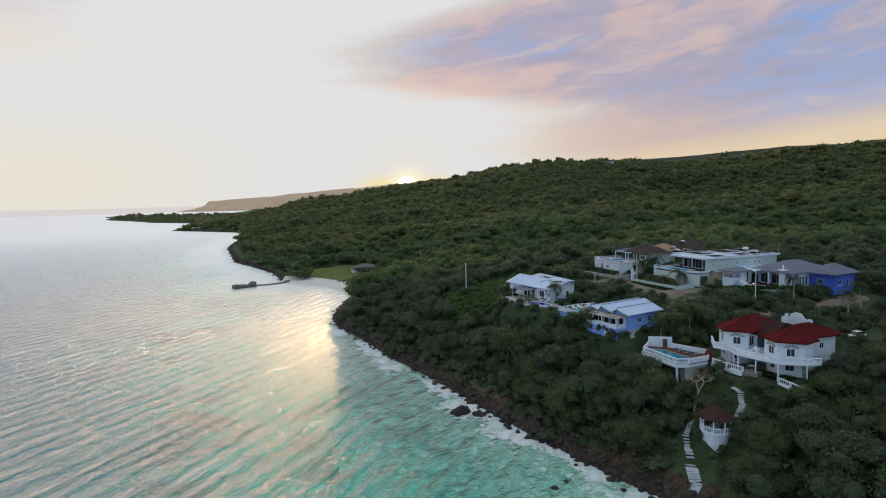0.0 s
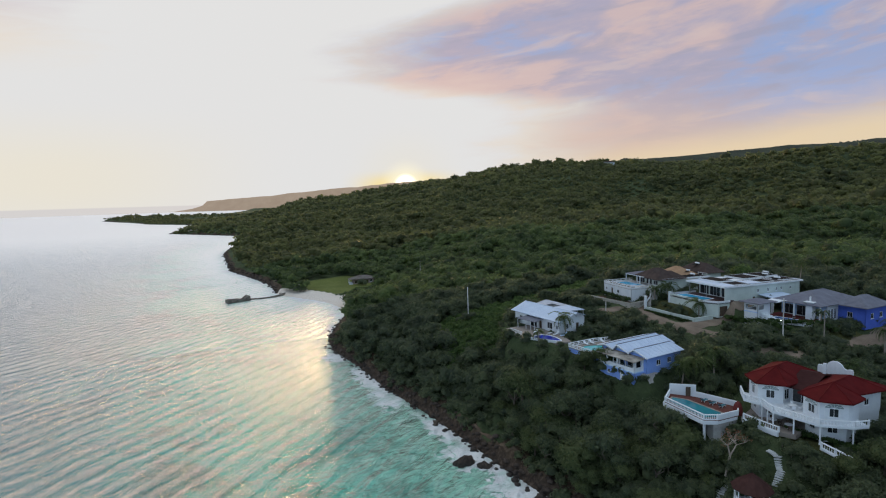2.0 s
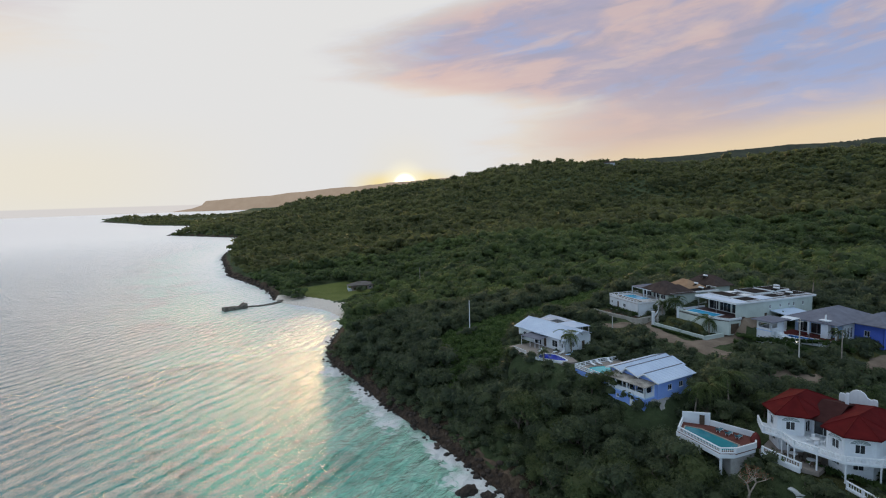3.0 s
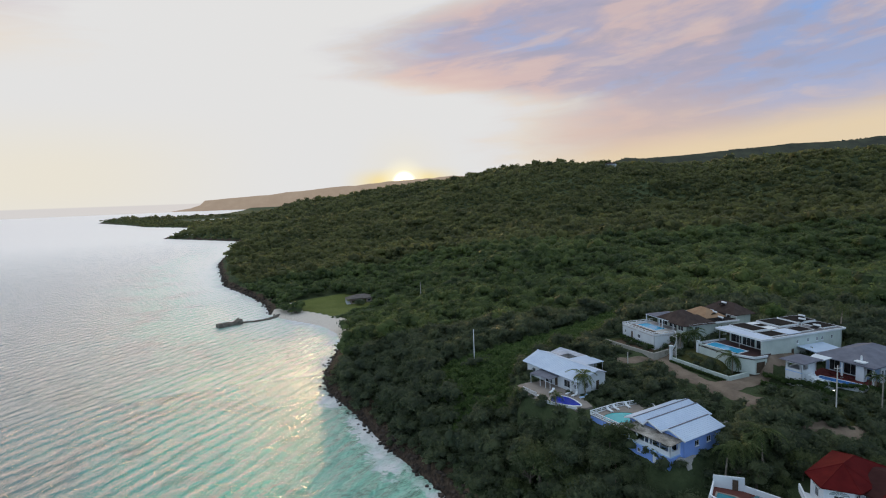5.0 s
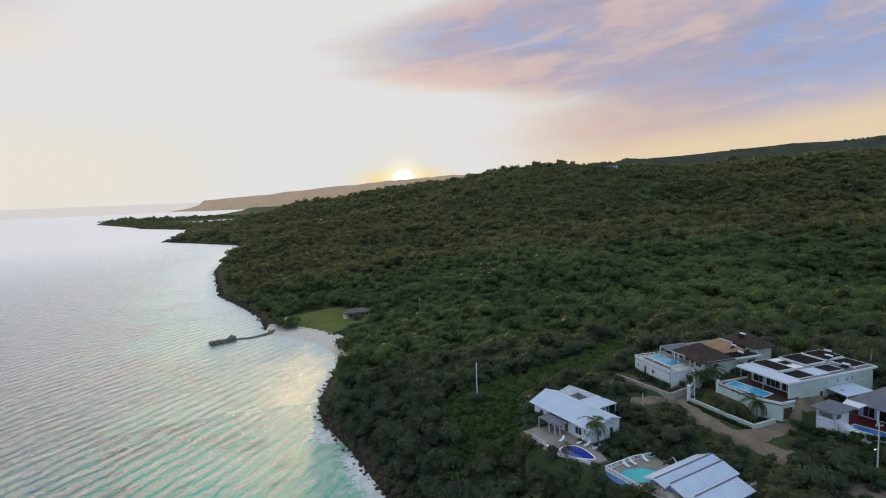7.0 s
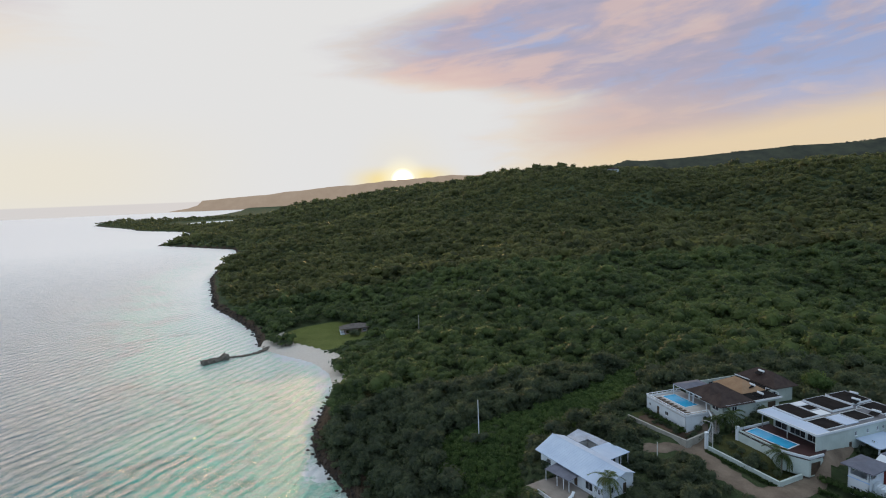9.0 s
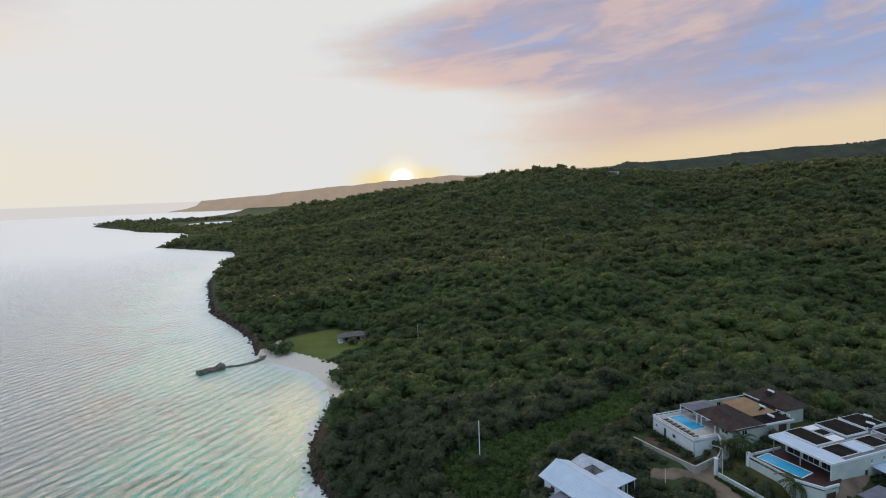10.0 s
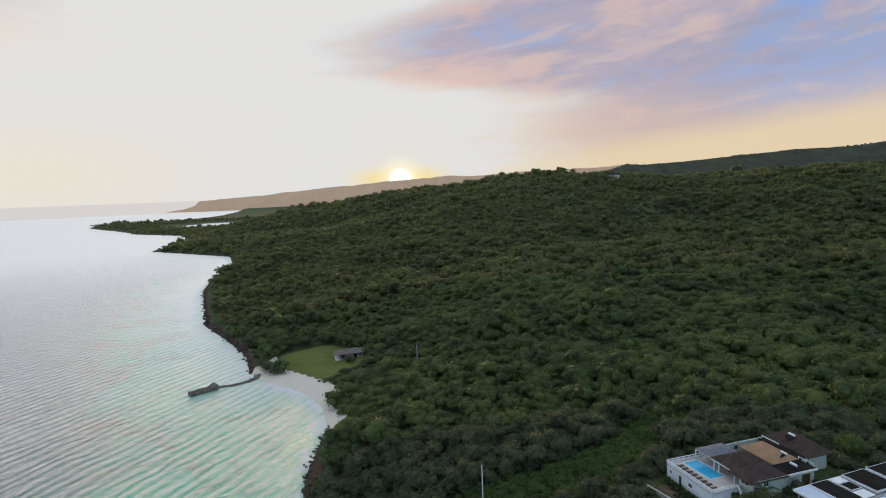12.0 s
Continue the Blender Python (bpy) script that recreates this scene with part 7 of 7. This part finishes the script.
hedge("clipped green hedge at the foot of the road wall", (55.9, 162.8), (61.8, 148.0), 0.9, 0.8, 1)
hedge("long clipped hedge below the grey-roofed house", (71.5, 148.5), (78.5, 133.5), 2.2, 2.4, 2)
hedge("long clipped hedge below the grey-roofed house", (78.0, 140.0), (88.0, 133.0), 2.0, 2.2, 3)
hedge("clipped hedge under the pool villa's terrace", (49.5, 181.5), (53.5, 168.6), 1.7, 2.1, 4)
hedge("clipped hedge on the villa's garden edge", (56.0, 99.0), (62.0, 91.0), 1.6, 1.4, 5)
hedge("shaggy shrubs along the foot of the flat-roofed villa's terrace", (64.4, 163.4), (67.6, 154.4), 1.5, 1.5, 9)
hedge("low clipped hedge along the dirt road", (69.2, 145.6), (75.4, 133.2), 1.2, 1.2, 8)
hedge("clipped hedge behind the blue pool deck", (36.5, 146.0), (44.0, 142.5), 1.4, 1.6, 6)


def garden_shrub(x, y, size, label, seed):
    """A rounded leafy shrub."""
    t = thing("garden_shrub", x, y, ground_z(x, y) - 0.1, 40 * seed, label, "shrub", "shrubs in the villa gardens")
    v, f = crown(np.random.default_rng(seed), 4, 150, 0.34, size, size * 1.5, 0.3, 0.78, 0.7)
    me = mesh_from("foliage", v, f)
    me.materials.append(LEAF)
    part("foliage", me, None, t)
    bm = bmesh.new()
    limb(bm, (0, 0, -0.2), (0.05, 0.0, size * 0.6), 0.08, 0.05, 5)
    part("stem", bm, BARK, t)


for k, (x, y, s) in enumerate(((60.9, 161.8, 1.3), (61.8, 159.2, 1.0), (62.7, 156.6, 1.4), (63.6, 154.0, 1.1), (64.6, 151.8, 1.5), (60.4, 157.8, 0.7), (62.0, 153.2, 0.8), (59.4, 164.4, 1.2))):
    garden_shrub(x, y, s, "rounded green shrub in the flat-roofed villa's garden", 100 + k)
for k, (x, y, s) in enumerate(((49.3, 181.2, 1.2), (50.1, 178.5, 0.9), (50.8, 175.8, 1.3), (51.5, 173.0, 1.0), (52.4, 170.2, 1.4), (54.2, 168.0, 1.1), (49.6, 175.8, 0.7), (55.6, 168.4, 1.7), (57.6, 170.0, 1.5), (59.6, 171.6, 1.8))):
    garden_shrub(x, y, s, "rounded green shrub below the pool villa's terrace", 120 + k)


for k, (x, y, sz) in enumerate(((51.0, 156.0, 1.5), (51.6, 152.0, 1.9), (53.0, 147.5, 1.6), (54.6, 143.5, 2.0), (56.6, 139.6, 1.7), (59.4, 135.6, 2.1), (62.0, 131.0, 1.8), (50.0, 160.5, 1.3), (66.0, 140.6, 1.2), (45.0, 159.0, 1.4), (40.8, 163.2, 1.7))):
    garden_shrub(x, y, sz, "bushy dark green shrub beside the dirt road", 140 + k)


for k, (x, y, sz) in enumerate(((-0.5, -11.2, 1.9), (1.2, -9.0, 1.6), (3.2, -7.2, 1.5), (4.8, -8.8, 1.8), (1.8, -12.6, 2.0), (6.0, -10.6, 1.6), (10.6, -7.4, 1.7), (12.2, -9.4, 2.0), (7.2, -13.2, 1.9), (13.0, -6.6, 1.3),
                                 (14.8, -9.6, 2.1), (17.2, -9.8, 2.0), (9.0, -6.6, 1.3), (12.6, -12.0, 2.1), (16.6, -4.6, 1.4), (19.4, -4.4, 1.7), (20.2, -8.4, 2.0), (9.6, -17.8, 1.5), (7.6, -18.4, 1.4))):
    X, Y, _, _ = on(RV, x, y)
    garden_shrub(X, Y, sz, "leafy dark green shrub on the slope below the villa", 180 + k)


def utility_pole(x, y, height_m, label, mat, arm=False):
    z = ground_z(x, y)
    t = thing("utility_pole", x, y, z, 0, label, "pole", "poles by the road")
    part("shaft", lathe([(0.15, -0.5), (0.14, 0.5), (0.10, height_m)], 9), mat, t)
    if arm:
        part("crossarm", box(-0.7, 0.7, -0.05, 0.05, height_m - 0.6, height_m - 0.5), mat, t)
        for k in (-0.6, 0.0, 0.6):
            part("insulator", lathe([(0.04, height_m - 0.5), (0.05, height_m - 0.42), (0.02, height_m - 0.36)], 6, cx=k), WHITE_TRIM, t)
    return t


def lamp_glow(g, p, at, geo):
    p.inputs["Base Color"].default_value = (0.9, 0.9, 0.85, 1)
    p.inputs["Emission Color"].default_value, p.inputs["Emission Strength"].default_value = (1.0, 0.93, 0.75, 1), 4.0


LIT = shader("lit_lamp_glass", lamp_glow, 0.4, 0.3)
lamp_z = 27.3 - ground_z(73.4, 128.6)
lp = utility_pole(73.4, 128.6, lamp_z + 4.8, "pale concrete utility pole with a lit street lamp", CONCRETE_POLE, True)
lp.name = "street_lamp"
hd = part("lamp_head", box(-0.75, -0.15, -0.1, 0.1, lamp_z, lamp_z + 0.12, bevel=0.02), METAL, lp, "grey lamp head")
part("lamp_glass", box(-0.7, -0.4, -0.08, 0.08, lamp_z - 0.08, lamp_z), LIT, hd, "lit lamp glass")
utility_pole(83.4, 130.0, 7.4, "weathered wooden utility pole", WOOD_POLE)
for k, (x, y, sz) in enumerate(((20.4, 163.6, 1.5), (17.4, 160.4, 1.2), (14.4, 158.0, 1.4), (37.4, 155.4, 1.5), (36.2, 158.8, 1.2), (35.0, 184.0, 1.6), (31.4, 184.8, 1.3), (27.0, 150.2, 0.8), (33.0, 153.0, 1.0))):
    garden_shrub(x, y, sz, "dark green shrub beside the white house", 240 + k)
for k, (x, y, sz) in enumerate(((6.2, 184.6, 2.7), (8.9, 184.6, 2.6), (7.2, 186.6, 1.5), (4.2, 187.6, 1.6), (10.6, 187.0, 1.5))):
    garden_shrub(x, y, sz, "bushy green shrub in the open scrub", 220 + k)
utility_pole(7.3, 188.0, 10.8, "slim white pole standing in the scrub", WHITE_TRIM)
utility_pole(44.4, 161.2, 4.2, "slim grey pole by the garden wall", CONCRETE_POLE)
utility_pole(-13.7, 320.0, 9.0, "slim grey pole in the far woodland", CONCRETE_POLE)
sl = thing("street_lamp", 57.6, 163.6, ground_z(57.6, 163.6), -20, "white street lamp with a curved arm beside the gate", "lamp", "poles by the road")
part("shaft", lathe([(0.13, -0.4), (0.11, 0.4), (0.08, 6.0)], 9), CONCRETE_POLE, sl)
bm = bmesh.new()
arc = [(-1.7 * (1 - math.cos(a)), 0, 6.0 + 0.9 * math.sin(a)) for a in (0.0, 0.4, 0.8, 1.2, 1.57)]
for a, b in zip(arc, arc[1:]):
    limb(bm, a, b, 0.07, 0.06)
part("arm", bm, CONCRETE_POLE, sl)
part("lamp_head", box(-2.2, -1.6, -0.11, 0.11, 6.82, 6.96, bevel=0.03), METAL, sl)


# ---- palms ----
def frond_mesh(seed):
    q = random.Random(seed)
    bm = bmesh.new()
    n, length = 16, 2.6
    spine = [(length * (k / n) * math.cos(0.55 - 1.0 * k / n), 0, length * (k / n) * math.sin(0.75 - 1.25 * k / n)) for k in range(n + 1)]
    for a, b in zip(spine, spine[1:]):
        limb(bm, a, b, 0.03, 0.025, 3)
    for k in range(2, n):
        p = Vector(spine[k])
        w = 0.62 * math.sin(math.pi * (0.12 + 0.86 * k / n)) * q.uniform(0.85, 1.1)
        for s in (-1, 1):
            tip = p + Vector((0.34, s * w, -0.32 * w - q.uniform(0, 0.12)))
            bm.faces.new([bm.verts.new(v) for v in (p + Vector((-0.06, 0, 0.01)), p + Vector((0.09, 0, 0.01)), tip)])
    return shared("frond", bm, PALM)


FRONDS = [frond_mesh(k) for k in range(3)]


def palm(x, y, tall, label, seed, size=1.0):
    q = random.Random(seed)
    t = thing("palm_tree", x, y, ground_z(x, y), q.uniform(0, 360), label, "palm", "palms round the villas")
    bm = bmesh.new()
    lean = q.uniform(0.05, 0.14)
    pts = [(lean * tall * (k / 6) ** 2, 0, -0.3 + (tall + 0.3) * k / 6) for k in range(7)]
    for k, (a, b) in enumerate(zip(pts, pts[1:])):
        limb(bm, a, b, 0.19 - 0.012 * k, 0.17 - 0.012 * k, 8)
    part("trunk", bm, PALE_BARK, t)
    for k in range(22):
        a, up = 6.28319 * k / 22 * 2.0 + q.uniform(-0.2, 0.2), q.uniform(-0.9, 0.55)
        m = Matrix.Translation(pts[-1]) @ Matrix.Rotation(a, 4, "Z") @ Matrix.Rotation(-up, 4, "Y") @ Matrix.Scale(size * q.uniform(0.85, 1.1), 4)
        part("frond", FRONDS[k % 3], None, t, at=m)
    return t


for k, (x, y, h, s) in enumerate(((30.6, 149.4, 4.6, 1.35), (15.9, 152.4, 3.2, 1.2), (66.6, 153.4, 4.0, 1.45), (86.4, 135.6, 3.4, 0.9), (50.0, 117.5, 7.0, 1.5),
                                   (53.5, 118.5, 7.4, 1.5), (47.0, 118.5, 6.4, 1.3), (96.5, 126.0, 6.5, 1.1), (92.5, 124.5, 5.5, 1.0), (101.5, 166.5, 8.5, 1.2), (22.5, 143.0, 2.4, 0.8),
                                   (8.5, 158.5, 4.8, 1.1), (60.2, 167.4, 3.8, 1.1), (64.1, 167.5, 4.2, 1.6), (76.0, 112.5, 4.5, 1.1), (38.8, 113.6, 3.6, 1.0))):
    palm(x, y, h, ("feathery green palm beside a villa", "tall feathery palm behind the villas", "small feathery palm on a terrace edge")[0 if h < 5 else 1] if h > 2.5 else "small feathery palm on a terrace edge", 40 + k, s)

# bare forked tree with a few rusty leaves
dt = thing("bare_tree", 44.2, 95.6, 11.0, 0, "pale forked tree nearly bare but for rusty red leaves", "tree")
bm = bmesh.new()
limb(bm, (0, 0, -1.0), (0.7, 0.1, 2.4), 0.22, 0.17, 8)
limb(bm, (0.7, 0.1, 2.4), (0.4, 0.3, 4.0), 0.17, 0.12)
limb(bm, (0.7, 0.1, 2.4), (1.6, 0.0, 4.2), 0.13, 0.09)
tips = []
q = random.Random(5)
for base0, n0 in (((0.4, 0.3, 4.0), 6), ((1.6, 0.0, 4.2), 6)):
    for k in range(n0):
        a = 1.05 * k + q.uniform(-0.3, 0.3)
        e = (base0[0] + 1.3 * math.cos(a), base0[1] + 1.3 * math.sin(a), base0[2] + q.uniform(0.5, 1.6))
        limb(bm, base0, e, 0.07, 0.03, 5)
        for j in range(3):
            g2 = (e[0] + q.uniform(-0.8, 0.8), e[1] + q.uniform(-0.8, 0.8), e[2] + q.uniform(0.1, 0.8))
            limb(bm, e, g2, 0.03, 0.012, 4)
            tips.append(g2)
part("trunk", bm, PALE_BARK, dt)
bm = bmesh.new()
for tip in tips:
    for j in range(7):
        p = Vector(tip) + Vector((q.uniform(-0.4, 0.4), q.uniform(-0.4, 0.4), q.uniform(-0.3, 0.3)))
        u, w = Vector((q.uniform(-1, 1), q.uniform(-1, 1), q.uniform(-0.4, 0.4))).normalized() * 0.11, Vector((q.uniform(-1, 1), q.uniform(-1, 1), q.uniform(-0.6, 0.6))).normalized() * 0.08
        bm.faces.new([bm.verts.new(v) for v in (p - u, p + w, p + u, p - w)])
part("crown", bm, RED_LEAF, dt, "sparse rusty red leaves")


# ---- shore: rocks, jetty, hut ----
def boulder(seed, sub=2, rough=0.35):
    bm = bmesh.new()
    bmesh.ops.create_icosphere(bm, subdivisions=sub, radius=1.0)
    for v in bm.verts:
        n = noise.fractal(v.co * 1.3 + Vector((seed * 7.3, seed * 1.7, 0)), 1.0, 2.0, 4)
        v.co *= 1 + rough * n
        v.co.z *= 0.62 if v.co.z > 0 else 0.4
    return bm


for x, y, s, turn, label in ((2.9, 121.6, (2.0, 1.2, 3.2), 20, "dark wave-cut rock standing in the shallows"), (7.0, 120.4, (1.5, 0.9, 2.0), -10, "low dark rock at the water's edge"),
                             (17.6, 88.4, (0.9, 0.7, 0.5), 0, "dark rock awash in the shallows"), (20.0, 90.5, (0.6, 0.5, 0.4), 40, "dark rock awash in the shallows"), (-45.5, 262.0, (1.2, 1.0, 1.2), 0, "dark rock at the foot of the headland")):
    r = thing("sea_rock", x, y, -0.1, turn, label, "rock", "rocks in the sea")
    b = boulder(x, 3, 0.5)
    bmesh.ops.scale(b, vec=s, verts=b.verts)
    part("stone", b, ROCK, r)

vs, fs, n = [], [], 0
rq = np.random.default_rng(11)
shapes = []
for k in range(6):
    b = boulder(20 + k, 1, 0.45)
    b.verts.ensure_lookup_table()
    shapes.append((np.array([v.co[:] for v in b.verts]), np.array([[v.index for v in f.verts] for f in b.faces])))
    b.free()
run = COAST[4:36]
for (ax, ay), (bx, by) in zip(run, run[1:]):
    length = math.hypot(bx - ax, by - ay)
    if ay > 700 or beach_share(np.array([(ax + bx) / 2]), np.array([(ay + by) / 2]))[0] > 0.6:
        continue
    for k in range(int(length * (2.4 if ay < 300 else 0.8))):
        f = rq.uniform()
        off = rq.normal(0.5, 1.1)
        x, y = ax + (bx - ax) * f + (by - ay) / length * off, ay + (by - ay) * f - (bx - ax) / length * off
        s = rq.uniform(0.25, 0.9) * (1.0 if ay < 300 else 1.8)
        v, fc = shapes[int(rq.integers(6))]
        a = rq.uniform(0, 6.283)
        w = np.stack([v[:, 0] * math.cos(a) - v[:, 1] * math.sin(a), v[:, 0] * math.sin(a) + v[:, 1] * math.cos(a), v[:, 2]], -1) * s
        vs.append(w + np.array([x, y, max(ground_z(x, y), 0.0) + 0.05])), fs.append(fc + n)
        n += len(v)
me = mesh_from("shore_rocks", np.concatenate(vs), np.concatenate(fs))
me.materials.append(ROCK)
tagged(new("shore_rocks", me), "dark broken rocks along the waterline", "rocks", kind="stuff")

OLD_STONE = mottled("weathered_masonry", (0.055, 0.045, 0.038), (0.24, 0.205, 0.17), 1.0, 0.95, 0.05)
jt = thing("ruined_jetty", -118.5, 321.5, 0, 0, "ruined stone jetty at the end of a causeway of rocks", "jetty")
bm = box(-6.5, 6.0, -2.2, 2.2, -1.5, 1.5)
bmesh.ops.subdivide_edges(bm, edges=list(bm.edges), cuts=9, use_grid_fill=True)
for v in bm.verts:
    q = v.co
    n0 = noise.fractal(q * 0.45 + Vector((3, 8, 1)), 1.0, 2.0, 4)
    v.co += Vector((0.5 * n0, 0.6 * noise.noise(q * 0.6), 0.9 * n0 if q.z > 0.5 else 0))
    if q.z > 0.8 and -3 < q.x < 3.5 and abs(q.y) < 1.6:
        v.co.z -= 0.8
    if q.z > 0.8 and q.x < -4.5:
        v.co.z += 0.9
    if q.z > 0.8 and q.x > 4.2:
        v.co.z += 1.1
part("masonry", bm, OLD_STONE, jt, "dark weathered masonry", at=Matrix.Rotation(radians(45), 4, "Z"))
bm = bmesh.new()
q = random.Random(9)
for k in range(130):
    f = k / 129
    line = [Vector(c) for c in ((5.0, 6.0, 0), (12.5, 8.5, 0), (18.0, 13.5, 0), (20.0, 20.5, 0), (19.0, 27.0, 0))]
    p = line[min(int(f * 4), 3)].lerp(line[min(int(f * 4), 3) + 1], f * 4 - min(int(f * 4), 3))
    w = 0.5 + 1.8 * max(0, f - 0.35)
    b = boulder(60 + k % 7, 1, 0.4)
    s = q.uniform(0.5, 1.05)
    bmesh.ops.scale(b, vec=(s * 1.2, s, s), verts=b.verts)
    bmesh.ops.translate(b, vec=(p.x + q.uniform(-w, w), p.y + q.uniform(-w, w), 0.15 + 0.5 * max(0, f - 0.5)), verts=b.verts)
    tmp = bpy.data.meshes.new("stone")
    b.to_mesh(tmp)
    b.free()
    bm.from_mesh(tmp)
    bpy.data.meshes.remove(tmp)
part("causeway", bm, OLD_STONE, jt, "causeway of loose rocks")

ht = thing("beach_house", -52.5, 361.0, ground_z(-52.5, 361), 15, "weathered beach house with a grey hipped roof on the lawn", "house")
wall(ht, (-6.5, -4.0), (6.5, -4.0), -0.5, 2.9, OLD_WALL, [(0.8, 3.0, 0.1, 2.3, "open"), (4.0, 6.0, 0.7, 2.2, "window"), (7.4, 9.4, 0.1, 2.3, "open"), (10.4, 12.0, 0.7, 2.2, "window")])
wall(ht, (6.5, -4.0), (6.5, 4.0), -0.5, 2.9, OLD_WALL, [(2.0, 4.0, 0.7, 2.2, "window")])
wall(ht, (6.5, 4.0), (-6.5, 4.0), -0.5, 2.9, OLD_WALL)
wall(ht, (-6.5, 4.0), (-6.5, -4.0), -0.5, 2.9, OLD_WALL, [(1.2, 3.0, 0.1, 2.3, "open"), (4.6, 6.4, 0.1, 2.3, "open")])
part("roof", hip(-7.3, 7.3, -4.8, 4.8, 3.0, 1.8), OLD_ROOF, ht, "weathered grey roof")
part("veranda", box(-9.0, -6.6, -4.2, 4.2, -0.5, 0.1), WHITE, ht)
for y in (-4.0, 0.0, 4.0):
    part("veranda_post", box(-8.9, -8.7, y - 0.1, y + 0.1, 0.1, 2.6), WHITE_TRIM, ht)
part("veranda_roof", slab([(-9.2, -4.6, 2.6), (-6.4, -4.6, 2.95), (-6.4, 4.6, 2.95), (-9.2, 4.6, 2.6)], 0.12), OLD_ROOF, ht)

bb = thing("beach_bush", -88.0, 341.0, ground_z(-88.0, 341.0) - 0.2, 0, "dense dark green bush on the edge of the beach lawn", "shrub")
v, f = crown(np.random.default_rng(77), 8, 420, 0.5, 4.6, 5.2, 0.3, 0.8, 0.6)
me = mesh_from("foliage", v, f)
me.materials.append(LEAF)
part("foliage", me, None, bb)
bm = bmesh.new()
limb(bm, (0, 0, -0.5), (0.2, 0.1, 2.0), 0.22, 0.14, 6)
part("stem", bm, BARK, bb)

copy_thing(bb, Matrix.LocRotScale((-51.5, 351.0, ground_z(-51.5, 351.0) - 0.2), Euler((0, 0, 2.0)), Vector((0.85, 0.85, 0.95))))

sh = thing("earth_heap", 42.5, 186.0, ground_z(42.5, 186.0), 30, "small pale tan heap of earth in the scrub", "heap")
b = boulder(3.3, 3, 0.3)
bmesh.ops.scale(b, vec=(2.0, 1.5, 1.3), verts=b.verts)
part("earth", b, TAN_TILE, sh)

vs, fs, n = [], [], 0
for k in range(120):
    f = rq.uniform()
    x, y = 49 + 34 * f + rq.normal(0, 2.2), 194 + 22 * f + rq.normal(0, 2.2)
    v, fc = shapes[int(rq.integers(6))]
    w = v * rq.uniform(0.15, 0.55)
    vs.append(w + np.array([x, y, ground_z(x, y) + 0.3])), fs.append(fc + n)
    n += len(v)
me = mesh_from("rubble", np.concatenate(vs), np.concatenate(fs))
me.materials.append(PALE_STONE)
tagged(new("rubble", me), "pale rubble and cut stones strewn along a cleared strip", "stones", kind="stuff")

hh = thing("hilltop_house", 294, 985, ground_z(294, 985) + 2.5, -15, "pale hilltop house among the trees", "house")
wall(hh, (-10, -5), (10, -5), -2, 7, WHITE, [(2, 5, 1, 3, "open"), (7, 10, 1, 3, "open"), (13, 17, 1, 3, "open"), (2, 5, 4, 6, "open"), (8, 12, 4, 6, "open")])
wall(hh, (10, -5), (10, 5), -2, 7, WHITE)
wall(hh, (10, 5), (-10, 5), -2, 7, WHITE)
wall(hh, (-10, 5), (-10, -5), -2, 7, WHITE, [(3, 6, 4, 6, "open")])
part("roof", hip(-11, 11, -6, 6, 7.1, 2.5), BROWN_TILE, hh)

# parked white car behind the red-roofed villa
CAR_PAINT = mottled("white_car_paint", (0.72, 0.72, 0.73), (0.80, 0.80, 0.80), 3.0, 0.25, 0.0, 0.5)
cr = thing("car", 86.7, 114.1, ground_z(86.7, 114.1) + 0.05, 20, "small white parked car on the drive", "car")
bm = prism([(-2.0, -0.8), (2.0, -0.8), (2.0, 0.8), (-2.0, 0.8)], 0.3, [0.78, 0.85, 0.85, 0.78])
bmesh.ops.bevel(bm, geom=list(bm.edges), offset=0.1, segments=2, affect="EDGES")
part("body", bm, CAR_PAINT, cr)
bm = bmesh.new()
lo = [bm.verts.new(p) for p in ((-1.1, -0.74, 0.8), (1.5, -0.74, 0.82), (1.5, 0.74, 0.82), (-1.1, 0.74, 0.8))]
hi = [bm.verts.new(p) for p in ((-0.45, -0.62, 1.38), (1.05, -0.62, 1.38), (1.05, 0.62, 1.38), (-0.45, 0.62, 1.38))]
bm.faces.new(hi)
for k in range(4):
    bm.faces.new((lo[k], lo[(k + 1) % 4], hi[(k + 1) % 4], hi[k]))
part("cabin_glass", bm, GLASS, cr, "dark car windows")
part("car_roof", box(-0.42, 1.02, -0.6, 0.6, 1.37, 1.43, bevel=0.02), CAR_PAINT, cr)
for x in (-1.25, 1.25):
    for y in (-0.78, 0.78):
        b = lathe([(0.16, -0.1), (0.30, -0.1), (0.32, -0.07), (0.32, 0.07), (0.30, 0.1), (0.16, 0.1)], 16)
        bmesh.ops.rotate(b, verts=b.verts, cent=(0, 0, 0), matrix=Matrix.Rotation(radians(90), 3, "X"))
        w = part("wheel", b, TAR, cr, at=Matrix.Translation((x, y, 0.32)))
        b = lathe([(0.02, -0.11), (0.16, -0.105), (0.16, 0.105), (0.02, 0.11)], 10)
        bmesh.ops.rotate(b, verts=b.verts, cent=(0, 0, 0), matrix=Matrix.Rotation(radians(90), 3, "X"))
        part("rim", b, METAL, w)
for y in (-0.6, 0.6):
    part("headlight", box(-2.02, -1.94, y - 0.16, y + 0.16, 0.58, 0.70, bevel=0.015), GLASS, cr)
